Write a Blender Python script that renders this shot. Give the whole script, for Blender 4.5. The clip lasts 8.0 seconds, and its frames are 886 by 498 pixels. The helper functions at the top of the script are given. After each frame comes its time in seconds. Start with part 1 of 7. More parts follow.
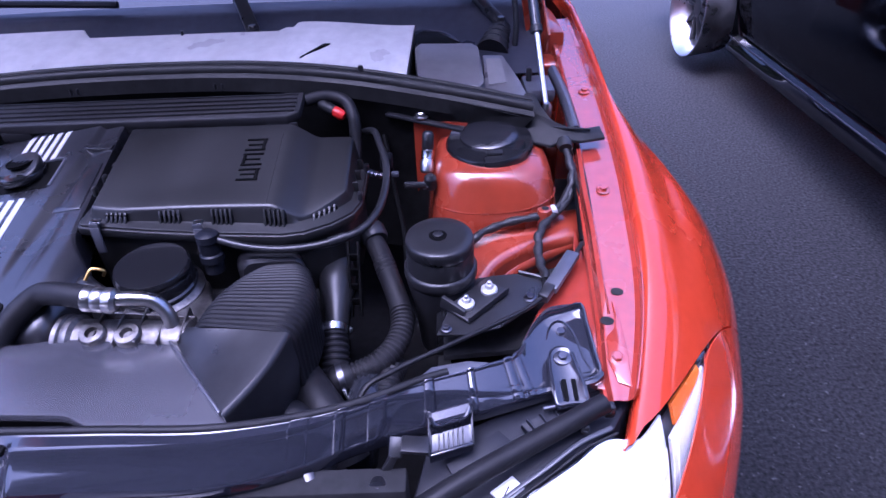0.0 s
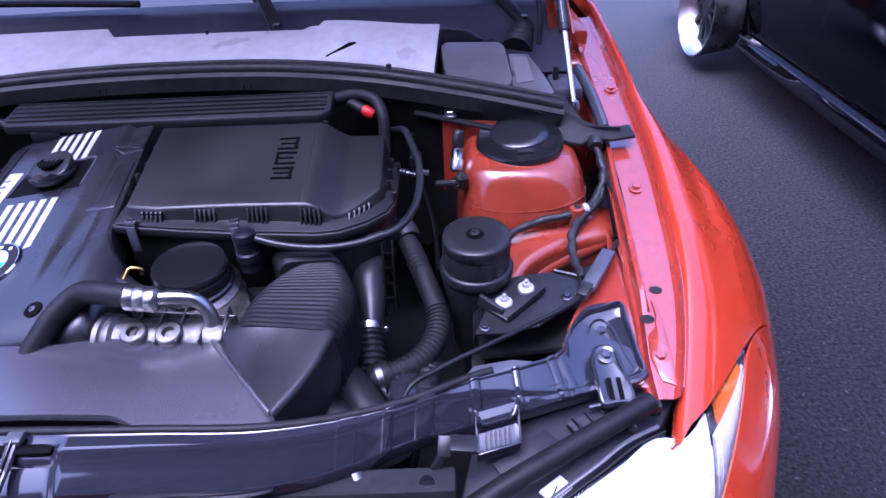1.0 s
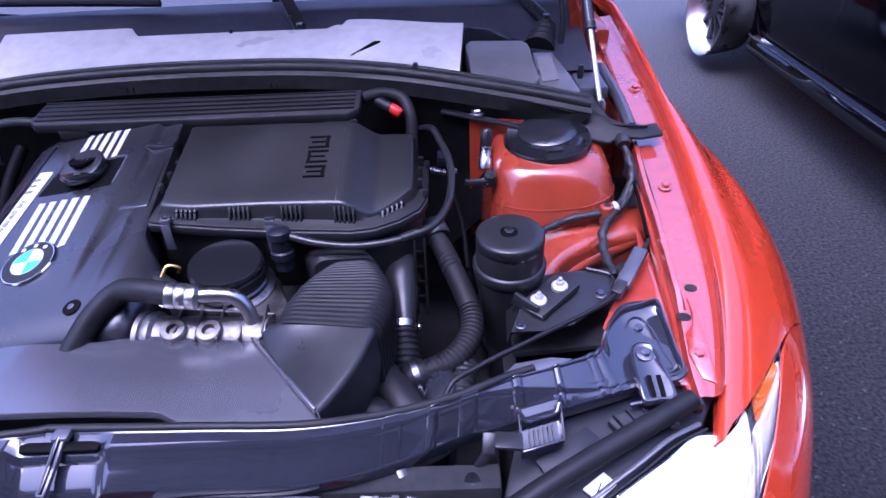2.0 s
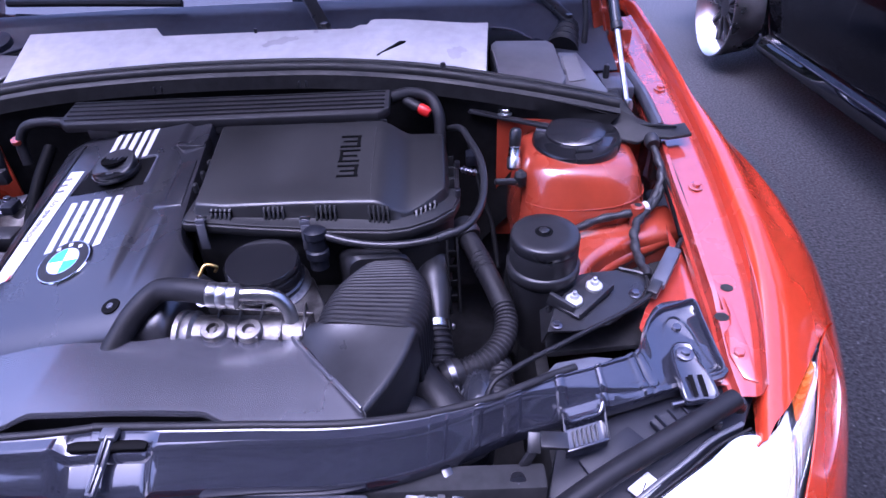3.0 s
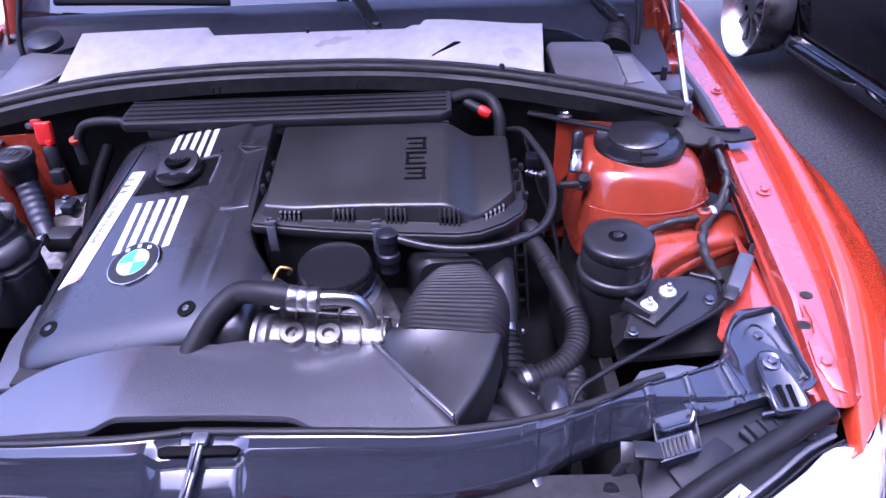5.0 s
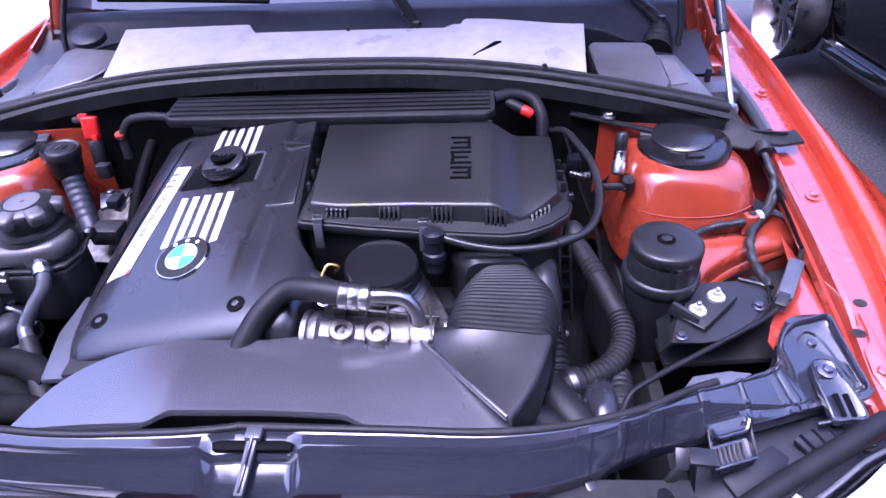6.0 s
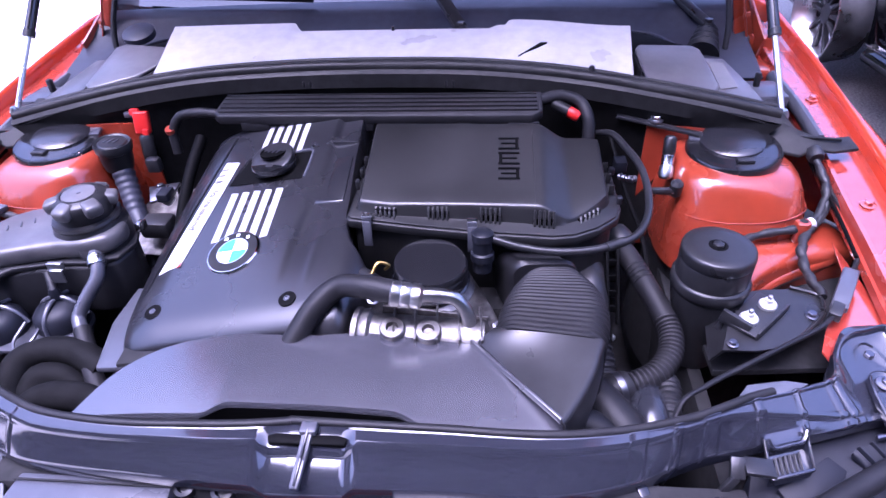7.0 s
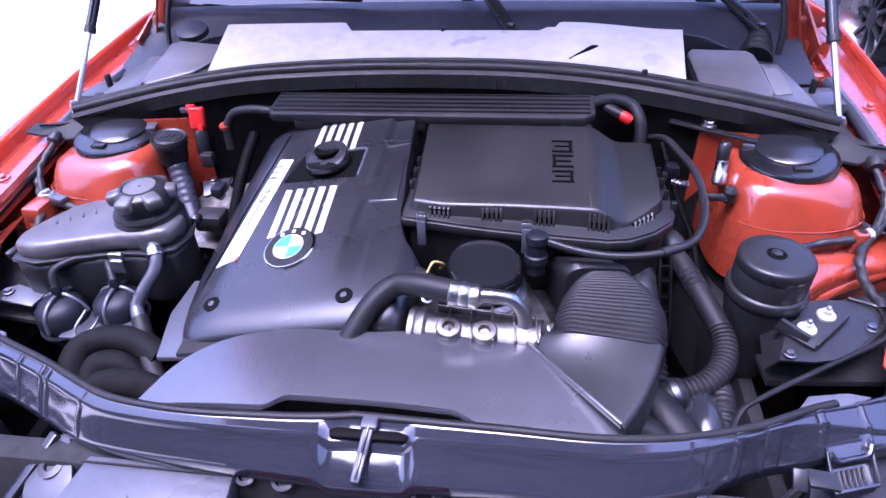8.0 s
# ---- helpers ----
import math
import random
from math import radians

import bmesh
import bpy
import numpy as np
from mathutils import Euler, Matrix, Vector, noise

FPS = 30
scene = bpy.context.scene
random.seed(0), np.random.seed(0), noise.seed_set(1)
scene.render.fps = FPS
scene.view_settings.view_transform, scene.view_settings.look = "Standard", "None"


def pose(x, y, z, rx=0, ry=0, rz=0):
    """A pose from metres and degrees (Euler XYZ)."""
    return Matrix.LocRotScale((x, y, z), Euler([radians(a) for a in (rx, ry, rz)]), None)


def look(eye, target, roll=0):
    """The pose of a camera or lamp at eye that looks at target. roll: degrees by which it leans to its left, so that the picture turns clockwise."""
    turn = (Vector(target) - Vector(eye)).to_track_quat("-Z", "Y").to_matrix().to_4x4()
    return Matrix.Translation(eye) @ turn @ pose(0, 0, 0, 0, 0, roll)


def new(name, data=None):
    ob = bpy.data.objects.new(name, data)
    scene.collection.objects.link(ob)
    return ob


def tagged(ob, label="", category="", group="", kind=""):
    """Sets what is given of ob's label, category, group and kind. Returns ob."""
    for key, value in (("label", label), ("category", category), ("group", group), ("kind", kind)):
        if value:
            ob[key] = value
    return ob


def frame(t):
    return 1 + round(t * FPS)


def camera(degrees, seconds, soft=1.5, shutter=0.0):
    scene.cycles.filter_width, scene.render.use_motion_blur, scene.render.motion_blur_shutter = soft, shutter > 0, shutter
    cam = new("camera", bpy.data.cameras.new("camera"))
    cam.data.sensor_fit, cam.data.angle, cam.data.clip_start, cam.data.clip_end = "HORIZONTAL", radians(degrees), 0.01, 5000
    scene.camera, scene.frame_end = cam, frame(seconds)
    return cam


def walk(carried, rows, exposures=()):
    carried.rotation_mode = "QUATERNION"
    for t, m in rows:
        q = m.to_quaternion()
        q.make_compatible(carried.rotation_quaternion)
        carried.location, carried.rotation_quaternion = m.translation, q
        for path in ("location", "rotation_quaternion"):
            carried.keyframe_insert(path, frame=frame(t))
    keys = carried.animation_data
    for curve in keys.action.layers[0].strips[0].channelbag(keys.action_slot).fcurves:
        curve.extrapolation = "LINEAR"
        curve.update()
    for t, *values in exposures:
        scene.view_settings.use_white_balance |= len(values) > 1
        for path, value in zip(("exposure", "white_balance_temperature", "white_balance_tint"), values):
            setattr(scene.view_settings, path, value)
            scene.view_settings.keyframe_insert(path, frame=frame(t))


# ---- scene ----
cam = camera(72.1, 8.0)
METRES, EYE, TILT, LEAN, TURN = 0.35, 1.30, -36.0, 1.9, -0.9
ROWS = [
    (0.0, 0.0, 0.0, 0.0, 0.0, 0.0, -0.0),
    (0.5, -0.0811, 0.008, -0.0036, -0.0, 0.03, 0.08),
    (1.0, -0.144, 0.009, -0.0074, 0.0, 0.04, 0.07),
    (1.5, -0.2107, 0.0069, -0.0135, 0.03, 0.04, 0.08),
    (3.0, -0.4048, 0.0063, -0.0189, 0.19, 0.1, 0.03),
    (3.5, -0.48, 0.0177, -0.0147, 0.31, 0.09, -0.04),
    (4.0, -0.543, 0.0253, -0.0087, 0.46, 0.08, -0.11),
    (5.5, -0.7123, 0.034, -0.0017, 1.42, -0.01, -0.87),
    (6.0, -0.7708, 0.0363, -0.004, 2.33, -0.03, -1.49),
    (6.5, -0.8204, 0.0342, -0.0046, 3.23, -0.04, -2.1),
    (7.0, -0.8749, 0.0265, -0.0078, 4.3, -0.1, -2.85),
    (7.5, -0.9295, 0.0171, -0.0111, 5.27, -0.17, -3.54),
    (8.0, -0.9922, 0.0001, -0.0123, 6.45, -0.27, -4.39),
]
walk(cam, [(t, pose(0.51, 0, EYE, TILT, LEAN, TURN) @ pose(METRES * x, METRES * y, METRES * z, 90 + pitch, roll, yaw)) for t, x, y, z, yaw, pitch, roll in ROWS],
     exposures=((0.0, 1.50, 4640, 44), (3.0, 1.82, 4770, 44), (8.0, 2.20, 4940, 44)))

# ---- sky, sun, exposure ----
world = bpy.data.worlds.new("sky")
scene.world = world
world.use_nodes = True
wn = world.node_tree.nodes
sky = wn.new("ShaderNodeTexSky")
sky.sky_type = "NISHITA"
sky.sun_disc = False
SUN_EL, SUN_AZ = 75.0, 222.0
sky.sun_elevation, sky.sun_rotation = radians(SUN_EL), radians(SUN_AZ)
sky.air_density, sky.dust_density = 0.9, 7.5
wn["Background"].inputs["Strength"].default_value = 0.15
world.node_tree.links.new(sky.outputs[0], wn["Background"].inputs["Color"])
sun_data = bpy.data.lights.new("sun", "SUN")
sun_data.energy, sun_data.angle, sun_data.color = 1.0, radians(45), (1.0, 0.94, 0.86)
sun = new("sun", sun_data)
sun_way = Vector((math.sin(radians(SUN_AZ)) * math.cos(radians(SUN_EL)), math.cos(radians(SUN_AZ)) * math.cos(radians(SUN_EL)), math.sin(radians(SUN_EL))))
sun.matrix_basis = look(sun_way * 30, (0, 0, 0))


# ---- materials ----
def material(name, base, rough=0.5, metal=0.0, coat=0.0, vary=0.15, grain=60.0, bump=0.1, fine=400.0, stain=6.0, spec=0.5, trans=0.0, rvary=0.12, dust=0.0, coat_ior=1.5, speck=0.0, blotch=None, ior=1.45, sheen=0.0):
    """A principled surface with two scales of colour change, uneven gloss and fine relief."""
    m = bpy.data.materials.new(name)
    m.use_nodes = True
    n, l = m.node_tree.nodes, m.node_tree.links
    p = n["Principled BSDF"]
    p.inputs["Roughness"].default_value = rough
    p.inputs["Metallic"].default_value = metal
    p.inputs["Coat Weight"].default_value = coat
    p.inputs["Coat Roughness"].default_value = 0.04
    p.inputs["Coat IOR"].default_value = coat_ior
    p.inputs["Specular IOR Level"].default_value = spec
    p.inputs["Transmission Weight"].default_value = trans
    p.inputs["IOR"].default_value = ior
    p.inputs["Sheen Weight"].default_value, p.inputs["Sheen Roughness"].default_value = sheen, 0.42
    tc = n.new("ShaderNodeTexCoord")

    def tex(scale, detail=4.0):
        t = n.new("ShaderNodeTexNoise")
        t.inputs["Scale"].default_value, t.inputs["Detail"].default_value = scale, detail
        l.new(tc.outputs["Object"], t.inputs["Vector"])
        return t.outputs["Fac"]

    def ramp(fac, a, b, lo, hi):
        r = n.new("ShaderNodeMapRange")
        r.inputs["From Min"].default_value, r.inputs["From Max"].default_value = a, b
        r.inputs["To Min"].default_value, r.inputs["To Max"].default_value = lo, hi
        l.new(fac, r.inputs["Value"])
        return r.outputs["Result"]

    small, big = tex(grain), tex(stain, 6.0)
    if sheen:
        l.new(ramp(small, 0.3, 0.7, sheen * 0.45, sheen * 1.55), p.inputs["Sheen Weight"])
    mul = n.new("ShaderNodeMath")
    mul.operation = "MULTIPLY"
    l.new(ramp(small, 0.3, 0.7, 1 - vary, 1 + vary), mul.inputs[0])
    wide = vary if blotch is None else blotch
    l.new(ramp(big, 0.3, 0.7, 1 - wide, 1 + wide), mul.inputs[1])
    vm = n.new("ShaderNodeVectorMath")
    vm.operation = "SCALE"
    vm.inputs[0].default_value = base
    l.new(mul.outputs[0], vm.inputs["Scale"])
    colour = vm.outputs[0]
    if dust:
        mix = n.new("ShaderNodeMix")
        mix.data_type = "RGBA"
        mix.inputs["B"].default_value = (0.32, 0.30, 0.28, 1)
        l.new(ramp(tex(18.0, 8.0), 0.45, 0.75, dust * 0.3, dust), mix.inputs["Factor"])
        l.new(colour, mix.inputs["A"])
        colour = mix.outputs["Result"]
    if speck:
        mix = n.new("ShaderNodeMix")
        mix.data_type = "RGBA"
        mix.inputs["B"].default_value = (0.20, 0.20, 0.20, 1)
        l.new(ramp(tex(speck, 2.0), 0.64, 0.76, 0.0, 0.45), mix.inputs["Factor"])
        l.new(colour, mix.inputs["A"])
        colour = mix.outputs["Result"]
    l.new(colour, p.inputs["Base Color"])
    l.new(ramp(big, 0.3, 0.7, max(0.02, rough - rvary), min(1, rough + rvary)), p.inputs["Roughness"])
    if bump:
        b = n.new("ShaderNodeBump")
        b.inputs["Strength"].default_value, b.inputs["Distance"].default_value = bump, 0.001
        l.new(tex(fine, 3.0), b.inputs["Height"])
        l.new(b.outputs[0], p.inputs["Normal"])
    return m


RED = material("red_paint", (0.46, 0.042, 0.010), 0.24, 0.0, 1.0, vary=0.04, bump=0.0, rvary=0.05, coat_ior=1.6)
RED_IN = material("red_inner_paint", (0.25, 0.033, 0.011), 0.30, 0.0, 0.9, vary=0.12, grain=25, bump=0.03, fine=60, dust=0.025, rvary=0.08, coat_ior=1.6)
# inner red copied lighter and glossier; sky sheen set into the rail colour
RED_SHEEN = material("red_sheen_paint", (0.30, 0.034, 0.016), 0.25, 0.0, 1.0, vary=0.08, bump=0.02, fine=40, dust=0.04, rvary=0.06, spec=0.6, coat_ior=2.15)
HOSE = material("dull_hose_rubber", (0.008, 0.008, 0.008), 0.70, vary=0.3, bump=0.25, fine=300, spec=0.07)
SEALR = material("black_seal_rubber", (0.012, 0.012, 0.012), 0.48, vary=0.3, bump=0.15, fine=200, spec=0.24)
DUSTY = material("dusty_black_plastic", (0.038, 0.038, 0.042), 0.42, vary=0.2, bump=0.12, fine=500, dust=0.24, spec=0.8)
BLACK = material("black_plastic", (0.015, 0.015, 0.016), 0.34, vary=0.2, bump=0.10, fine=700, spec=0.45)
# dark plastic parts; also the colour given to surfaces lying in deep shade
DARK = material("dark_parts_and_deep_shade", (0.018, 0.018, 0.018), 0.8, vary=0.25, spec=0.2)
COVER = material("cover_plastic", (0.012, 0.012, 0.014), 0.27, vary=0.06, bump=0.06, fine=1100, rvary=0.04, spec=0.95)
SNORK = material("snorkel_plastic", (0.040, 0.040, 0.046), 0.25, vary=0.06, bump=0.05, fine=1100, rvary=0.04, spec=1.0, ior=1.66)
BOX = material("airbox_plastic", (0.011, 0.011, 0.011), 0.40, vary=0.12, bump=0.12, fine=900, spec=0.6)
GLOSS = material("gloss_black_panel", (0.017, 0.018, 0.022), 0.16, 0.0, vary=0.10, bump=0.0, rvary=0.04, spec=0.65)
HOUSING = material("dark_housing_plastic", (0.010, 0.011, 0.015), 0.42, vary=0.15, bump=0.06, fine=600, spec=0.25)
PANEL = material("moulded_panel_plastic", (0.019, 0.020, 0.027), 0.10, vary=0.10, bump=0.01, fine=700, rvary=0.02, spec=1.0, ior=1.56)
SATIN = material("satin_grey_plastic", (0.060, 0.062, 0.073), 0.34, 0.1, vary=0.1, bump=0.06, fine=500, spec=0.8)
RUBBER = material("rubber", (0.008, 0.008, 0.009), 0.52, vary=0.25, bump=0.2, fine=300, dust=0.015, spec=0.28)
# blackish plastic set pale for grazing sky glare, with some dust over it
COWL = material("dusty_cowl_sky_glare", (0.36, 0.355, 0.36), 0.34, vary=0.10, grain=45, bump=0.12, fine=500, dust=0.35)
SCUTTLE = material("scuttle_plastic", (0.020, 0.022, 0.032), 0.38, vary=0.15, dust=0.03, spec=0.42)
ALU = material("cast_aluminium", (0.155, 0.148, 0.140), 0.46, 1.0, vary=0.4, grain=90, stain=25, bump=0.4, fine=250)
STEEL = material("zinc_steel", (0.52, 0.53, 0.54), 0.28, 1.0, vary=0.1, bump=0.08)
IRON = material("dull_bolt_steel", (0.17, 0.17, 0.19), 0.36, 1.0, vary=0.15, bump=0.1)
PIPE = material("bright_aluminium_pipe", (0.45, 0.44, 0.42), 0.32, 1.0, vary=0.15, bump=0.08)
ZINC = material("matt_zinc", (0.62, 0.62, 0.60), 0.45, 0.7, vary=0.12, bump=0.1)
# near-black for black parts, also laid where recesses and holes are only shaded
INK = material("black_parts_and_hole_shade", (0.0025, 0.0025, 0.0025), 0.6, vary=0.2, spec=0.06)
POLISHED = material("polished_rim", (0.80, 0.80, 0.82), 0.30, 1.0, vary=0.04, bump=0.0)
FADED = material("faded_filter_plastic", (0.062, 0.061, 0.066), 0.36, vary=0.12, bump=0.12, fine=500, dust=0.15, spec=0.75)
CHROME = material("chrome", (0.85, 0.85, 0.86), 0.08, 1.0, vary=0.03, bump=0.0, rvary=0.03)
WHITE = material("white_print", (0.78, 0.78, 0.78), 0.5, vary=0.03, bump=0.02)
SILVER = material("silver_print", (0.44, 0.44, 0.445), 0.4, 0.2, vary=0.03, bump=0.02)
PALE = material("pale_badge_print", (0.60, 0.60, 0.60), 0.35, 0.1, vary=0.03, bump=0.02)
BLUE = material("blue_enamel", (0.05, 0.45, 0.72), 0.2, coat=1.0, vary=0.02, bump=0.0)
ENAMEL = material("black_enamel", (0.008, 0.008, 0.009), 0.22, coat=0.6, vary=0.1, bump=0.02)
REDCAP = material("red_cap_plastic", (0.48, 0.016, 0.010), 0.4, vary=0.06)
ORANGE = material("amber_lens", (0.90, 0.18, 0.01), 0.15, coat=1.0, vary=0.05, bump=0.0)
TAPE = material("harness_tape", (0.014, 0.014, 0.015), 0.48, vary=0.35, grain=120, bump=0.9, fine=160, spec=0.45)
ASPHALT = material("asphalt", (0.006, 0.006, 0.0072), 0.55, vary=0.8, grain=90, stain=2.2, bump=1.0, fine=110, spec=0.13, speck=60.0, blotch=0.3, rvary=0.05, sheen=0.8)
PAVING = material("pale_paving", (0.72, 0.70, 0.66), 0.8, vary=0.1, grain=20, stain=1.0, bump=0.3)
CARBLACK = material("black_car_paint", (0.003, 0.003, 0.004), 0.05, coat=0.0, spec=0.75, vary=0.05, bump=0.0, rvary=0.03)
TYRE = material("tyre_rubber", (0.012, 0.012, 0.012), 0.85, vary=0.25, bump=0.5, spec=0.2)
REFLECTOR = material("lamp_reflector", (0.92, 0.92, 0.93), 0.22, 0.0, vary=0.05, bump=0.05)
GLASS = material("clear_lens", (0.95, 0.97, 1.0), 0.03, trans=1.0, vary=0.0, bump=0.0, rvary=0.0)
SCREEN = material("windscreen_glass", (0.02, 0.025, 0.03), 0.04, vary=0.0, bump=0.0, rvary=0.01, coat=1.0)
FELT = material("bonnet_liner", (0.010, 0.010, 0.010), 0.9, vary=0.2, bump=0.6, spec=0.1)
LABEL = material("grey_label_print", (0.13, 0.125, 0.125), 0.5, vary=0.1)
LEAF = material("far_foliage", (0.040, 0.062, 0.026), 0.6, vary=0.4, grain=2.0, stain=0.3, bump=0.0)


# ---- building helpers ----
def curve(xs, ys):
    """A smooth function through a few knots."""
    xs, ys = np.array(xs, float), np.array(ys, float)
    d = np.gradient(ys, xs)

    def f(x):
        x = min(max(x, xs[0]), xs[-1])
        i = min(max(int(np.searchsorted(xs, x)) - 1, 0), len(xs) - 2)
        h = xs[i + 1] - xs[i]
        t = (x - xs[i]) / h
        return float((2 * t**3 - 3 * t**2 + 1) * ys[i] + (t**3 - 2 * t**2 + t) * h * d[i] + (-2 * t**3 + 3 * t**2) * ys[i + 1] + (t**3 - t**2) * h * d[i + 1])

    return f


def ease(k):
    """A soft step from 0 to 1."""
    k = min(1.0, max(0.0, k))
    return k * k * (3 - 2 * k)


def spline(pts, n):
    """n + 1 points on a smooth line through pts."""
    P = [Vector(p) for p in pts]
    s = [0.0]
    for a, b in zip(P, P[1:]):
        s.append(s[-1] + max((b - a).length, 1e-6))
    fs = [curve(s, [p[k] for p in P]) for k in range(3)] if len(P) > 2 else None
    out = []
    for i in range(n + 1):
        u = s[-1] * i / n
        out.append(Vector([f(u) for f in fs]) if fs else P[0].lerp(P[1], i / n))
    return out


AXIS_X, AXIS_Y, AXIS_SLOPE = 0.008, 1.10, 0.0216
flank_state = {"left": False}


def square(p):
    """The red car stands turned by about a degree: a point mirrored in x comes to lie square to the car's own middle line."""
    k = (1.0 - ease((p.y - 1.8) / 1.0)) * ease(abs(p.x) / 0.12)
    a = Vector((AXIS_SLOPE, 1.0)).normalized()
    q = Vector((-p.x - AXIS_X, p.y - AXIS_Y))
    r = 2 * q.dot(a) * a - q
    return p.lerp(Vector((AXIS_X + r.x, AXIS_Y + r.y, p.z)), k)


def left_side(on):
    flank_state["left"] = on


def thing(name, base, label, category, group="", kind=""):
    ob = new(name)
    ob.empty_display_size = 0.02
    ob.location = square(Vector(base)) if flank_state["left"] else base
    return tagged(ob, label, category, group, kind)


def origin(ob):
    o = Vector((0, 0, 0))
    while ob is not None:
        o += ob.location
        ob = ob.parent
    return o


def part(name, bm, mat, parent=None, label="", sharp=38, mirror=False):
    """Link a bmesh as one mesh object under a thing or a part."""
    if mirror:
        bmesh.ops.scale(bm, vec=(-1, 1, 1), verts=bm.verts)
        bmesh.ops.reverse_faces(bm, faces=bm.faces)
    if flank_state["left"]:
        for v in bm.verts:
            v.co = square(v.co)
    if parent is not None:
        bmesh.ops.translate(bm, vec=-origin(parent), verts=bm.verts)
    for f in bm.faces:
        f.smooth = True
    for e in bm.edges:
        e.smooth = e.calc_face_angle(0) < radians(sharp)
    me = bpy.data.meshes.new(name)
    bm.to_mesh(me)
    bm.free()
    for m in mat if isinstance(mat, (list, tuple)) else [mat]:
        me.materials.append(m)
    ob = new(name, me)
    ob.parent = parent
    if label:
        ob["label"] = label
    return ob


def setting(name, bm, mat, label, category, sharp=38):
    return tagged(part(name, bm, mat, None, "", sharp), label, category, "", "structure")


def join(*bms):
    out = bms[0]
    for b in bms[1:]:
        me = bpy.data.meshes.new("tmp")
        b.to_mesh(me)
        b.free()
        out.from_mesh(me)
        bpy.data.meshes.remove(me)
    return out


def box(c, s, bev=0.003, seg=2, rot=None):
    bm = bmesh.new()
    bmesh.ops.create_cube(bm, size=1)
    bmesh.ops.scale(bm, vec=s, verts=bm.verts)
    if bev:
        bmesh.ops.bevel(bm, geom=bm.edges[:], offset=min(bev, min(s) * 0.45), segments=seg, affect="EDGES", profile=0.5)
    if rot is not None:
        bmesh.ops.transform(bm, matrix=rot, verts=bm.verts)
    bmesh.ops.translate(bm, vec=c, verts=bm.verts)
    return bm


def loft(rings, closed=True, caps=True):
    """Faces between rings of equal length; closed: each ring is a loop."""
    bm = bmesh.new()
    V = [[bm.verts.new(p) for p in r] for r in rings]
    n = len(V[0])
    for a, b in zip(V, V[1:]):
        for i in range(n if closed else n - 1):
            j = (i + 1) % n
            bm.faces.new((a[i], a[j], b[j], b[i]))
    if closed and caps:
        bm.faces.new(V[0][::-1])
        bm.faces.new(V[-1])
    bmesh.ops.recalc_face_normals(bm, faces=bm.faces)
    return bm


def sheet(rings, thick=0.003):
    """An open sheet through rings, given thickness downwards."""
    bm = loft(rings, closed=False)
    up = sum((f.normal.z for f in bm.faces), 0.0)
    if up < 0:
        bmesh.ops.reverse_faces(bm, faces=bm.faces)
    bm.normal_update()
    bmesh.ops.solidify(bm, geom=bm.faces[:], thickness=thick)
    return bm


def axes_for(way):
    q = Vector(way).to_track_quat("Z", "Y").to_matrix()
    return q.col[0], q.col[1], q.col[2]


def lathe(profile, c, way=(0, 0, 1), seg=32, squash=1.0, caps=True):
    """Turn (radius, height) pairs round an axis."""
    ax, ay, az = axes_for(way)
    c = Vector(c)
    rings = []
    for r, h in profile:
        r = max(r, 1e-4)
        rings.append([c + az * h + ax * (r * math.cos(2 * math.pi * i / seg)) + ay * (r * squash * math.sin(2 * math.pi * i / seg)) for i in range(seg)])
    return loft(rings, caps=caps)


def tube(pts, r, n=24, seg=12, ribs=0.0, pitch=0.007, flat=1.0):
    """A hose through pts. r: a radius or a function of 0..1. ribs: depth of corrugation, at that pitch."""
    path = spline(pts, n)
    if ribs:
        length = sum((b - a).length for a, b in zip(path, path[1:]))
        n = max(8, int(length / pitch * 4))
        path = spline(pts, n)
    rings = []
    up = Vector((0, 0, 1))
    for i, p in enumerate(path):
        d = (path[min(i + 1, n)] - path[max(i - 1, 0)]).normalized()
        if abs(d.dot(up)) > 0.97:
            up = Vector((0, 1, 0))
        x = d.cross(up).normalized()
        y = x.cross(d).normalized()
        up = y
        rr = r(i / n) if callable(r) else r
        if ribs and i % 4 in (0, 1):
            rr -= ribs
        rings.append([p + x * (rr * math.cos(2 * math.pi * k / seg)) + y * (rr * flat * math.sin(2 * math.pi * k / seg)) for k in range(seg)])
    return loft(rings)


def plate(poly, depth, bev=0.002, seg=2, way=(0, 0, -1)):
    """A slab: a 3D outline pushed along way by depth, with rounded edges."""
    bm = bmesh.new()
    f = bm.faces.new([bm.verts.new(p) for p in poly])
    bm.normal_update()
    if f.normal.dot(Vector(way)) > 0:
        f.normal_flip()
    r = bmesh.ops.extrude_face_region(bm, geom=[f])
    top = [e for e in r["geom"] if isinstance(e, bmesh.types.BMVert)]
    bmesh.ops.translate(bm, vec=-Vector(way) * 0, verts=top)
    low = [v for v in bm.verts if v not in top]
    bmesh.ops.translate(bm, vec=Vector(way) * depth, verts=low)
    bmesh.ops.recalc_face_normals(bm, faces=bm.faces)
    if bev:
        bmesh.ops.bevel(bm, geom=bm.edges[:], offset=bev, segments=seg, affect="EDGES", profile=0.5, clamp_overlap=True)
    return bm


def ring_round(c, ax, ay, w, h, r, n=5):
    """A rounded rectangle, w by h, in the plane of ax and ay."""
    out = []
    for sx, sy, a0 in ((1, 1, 0), (-1, 1, 90), (-1, -1, 180), (1, -1, 270)):
        for k in range(n + 1):
            a = radians(a0 + 90 * k / n)
            out.append(Vector(c) + ax * (sx * (w / 2 - r) + r * math.cos(a)) + ay * (sy * (h / 2 - r) + r * math.sin(a)))
    return out


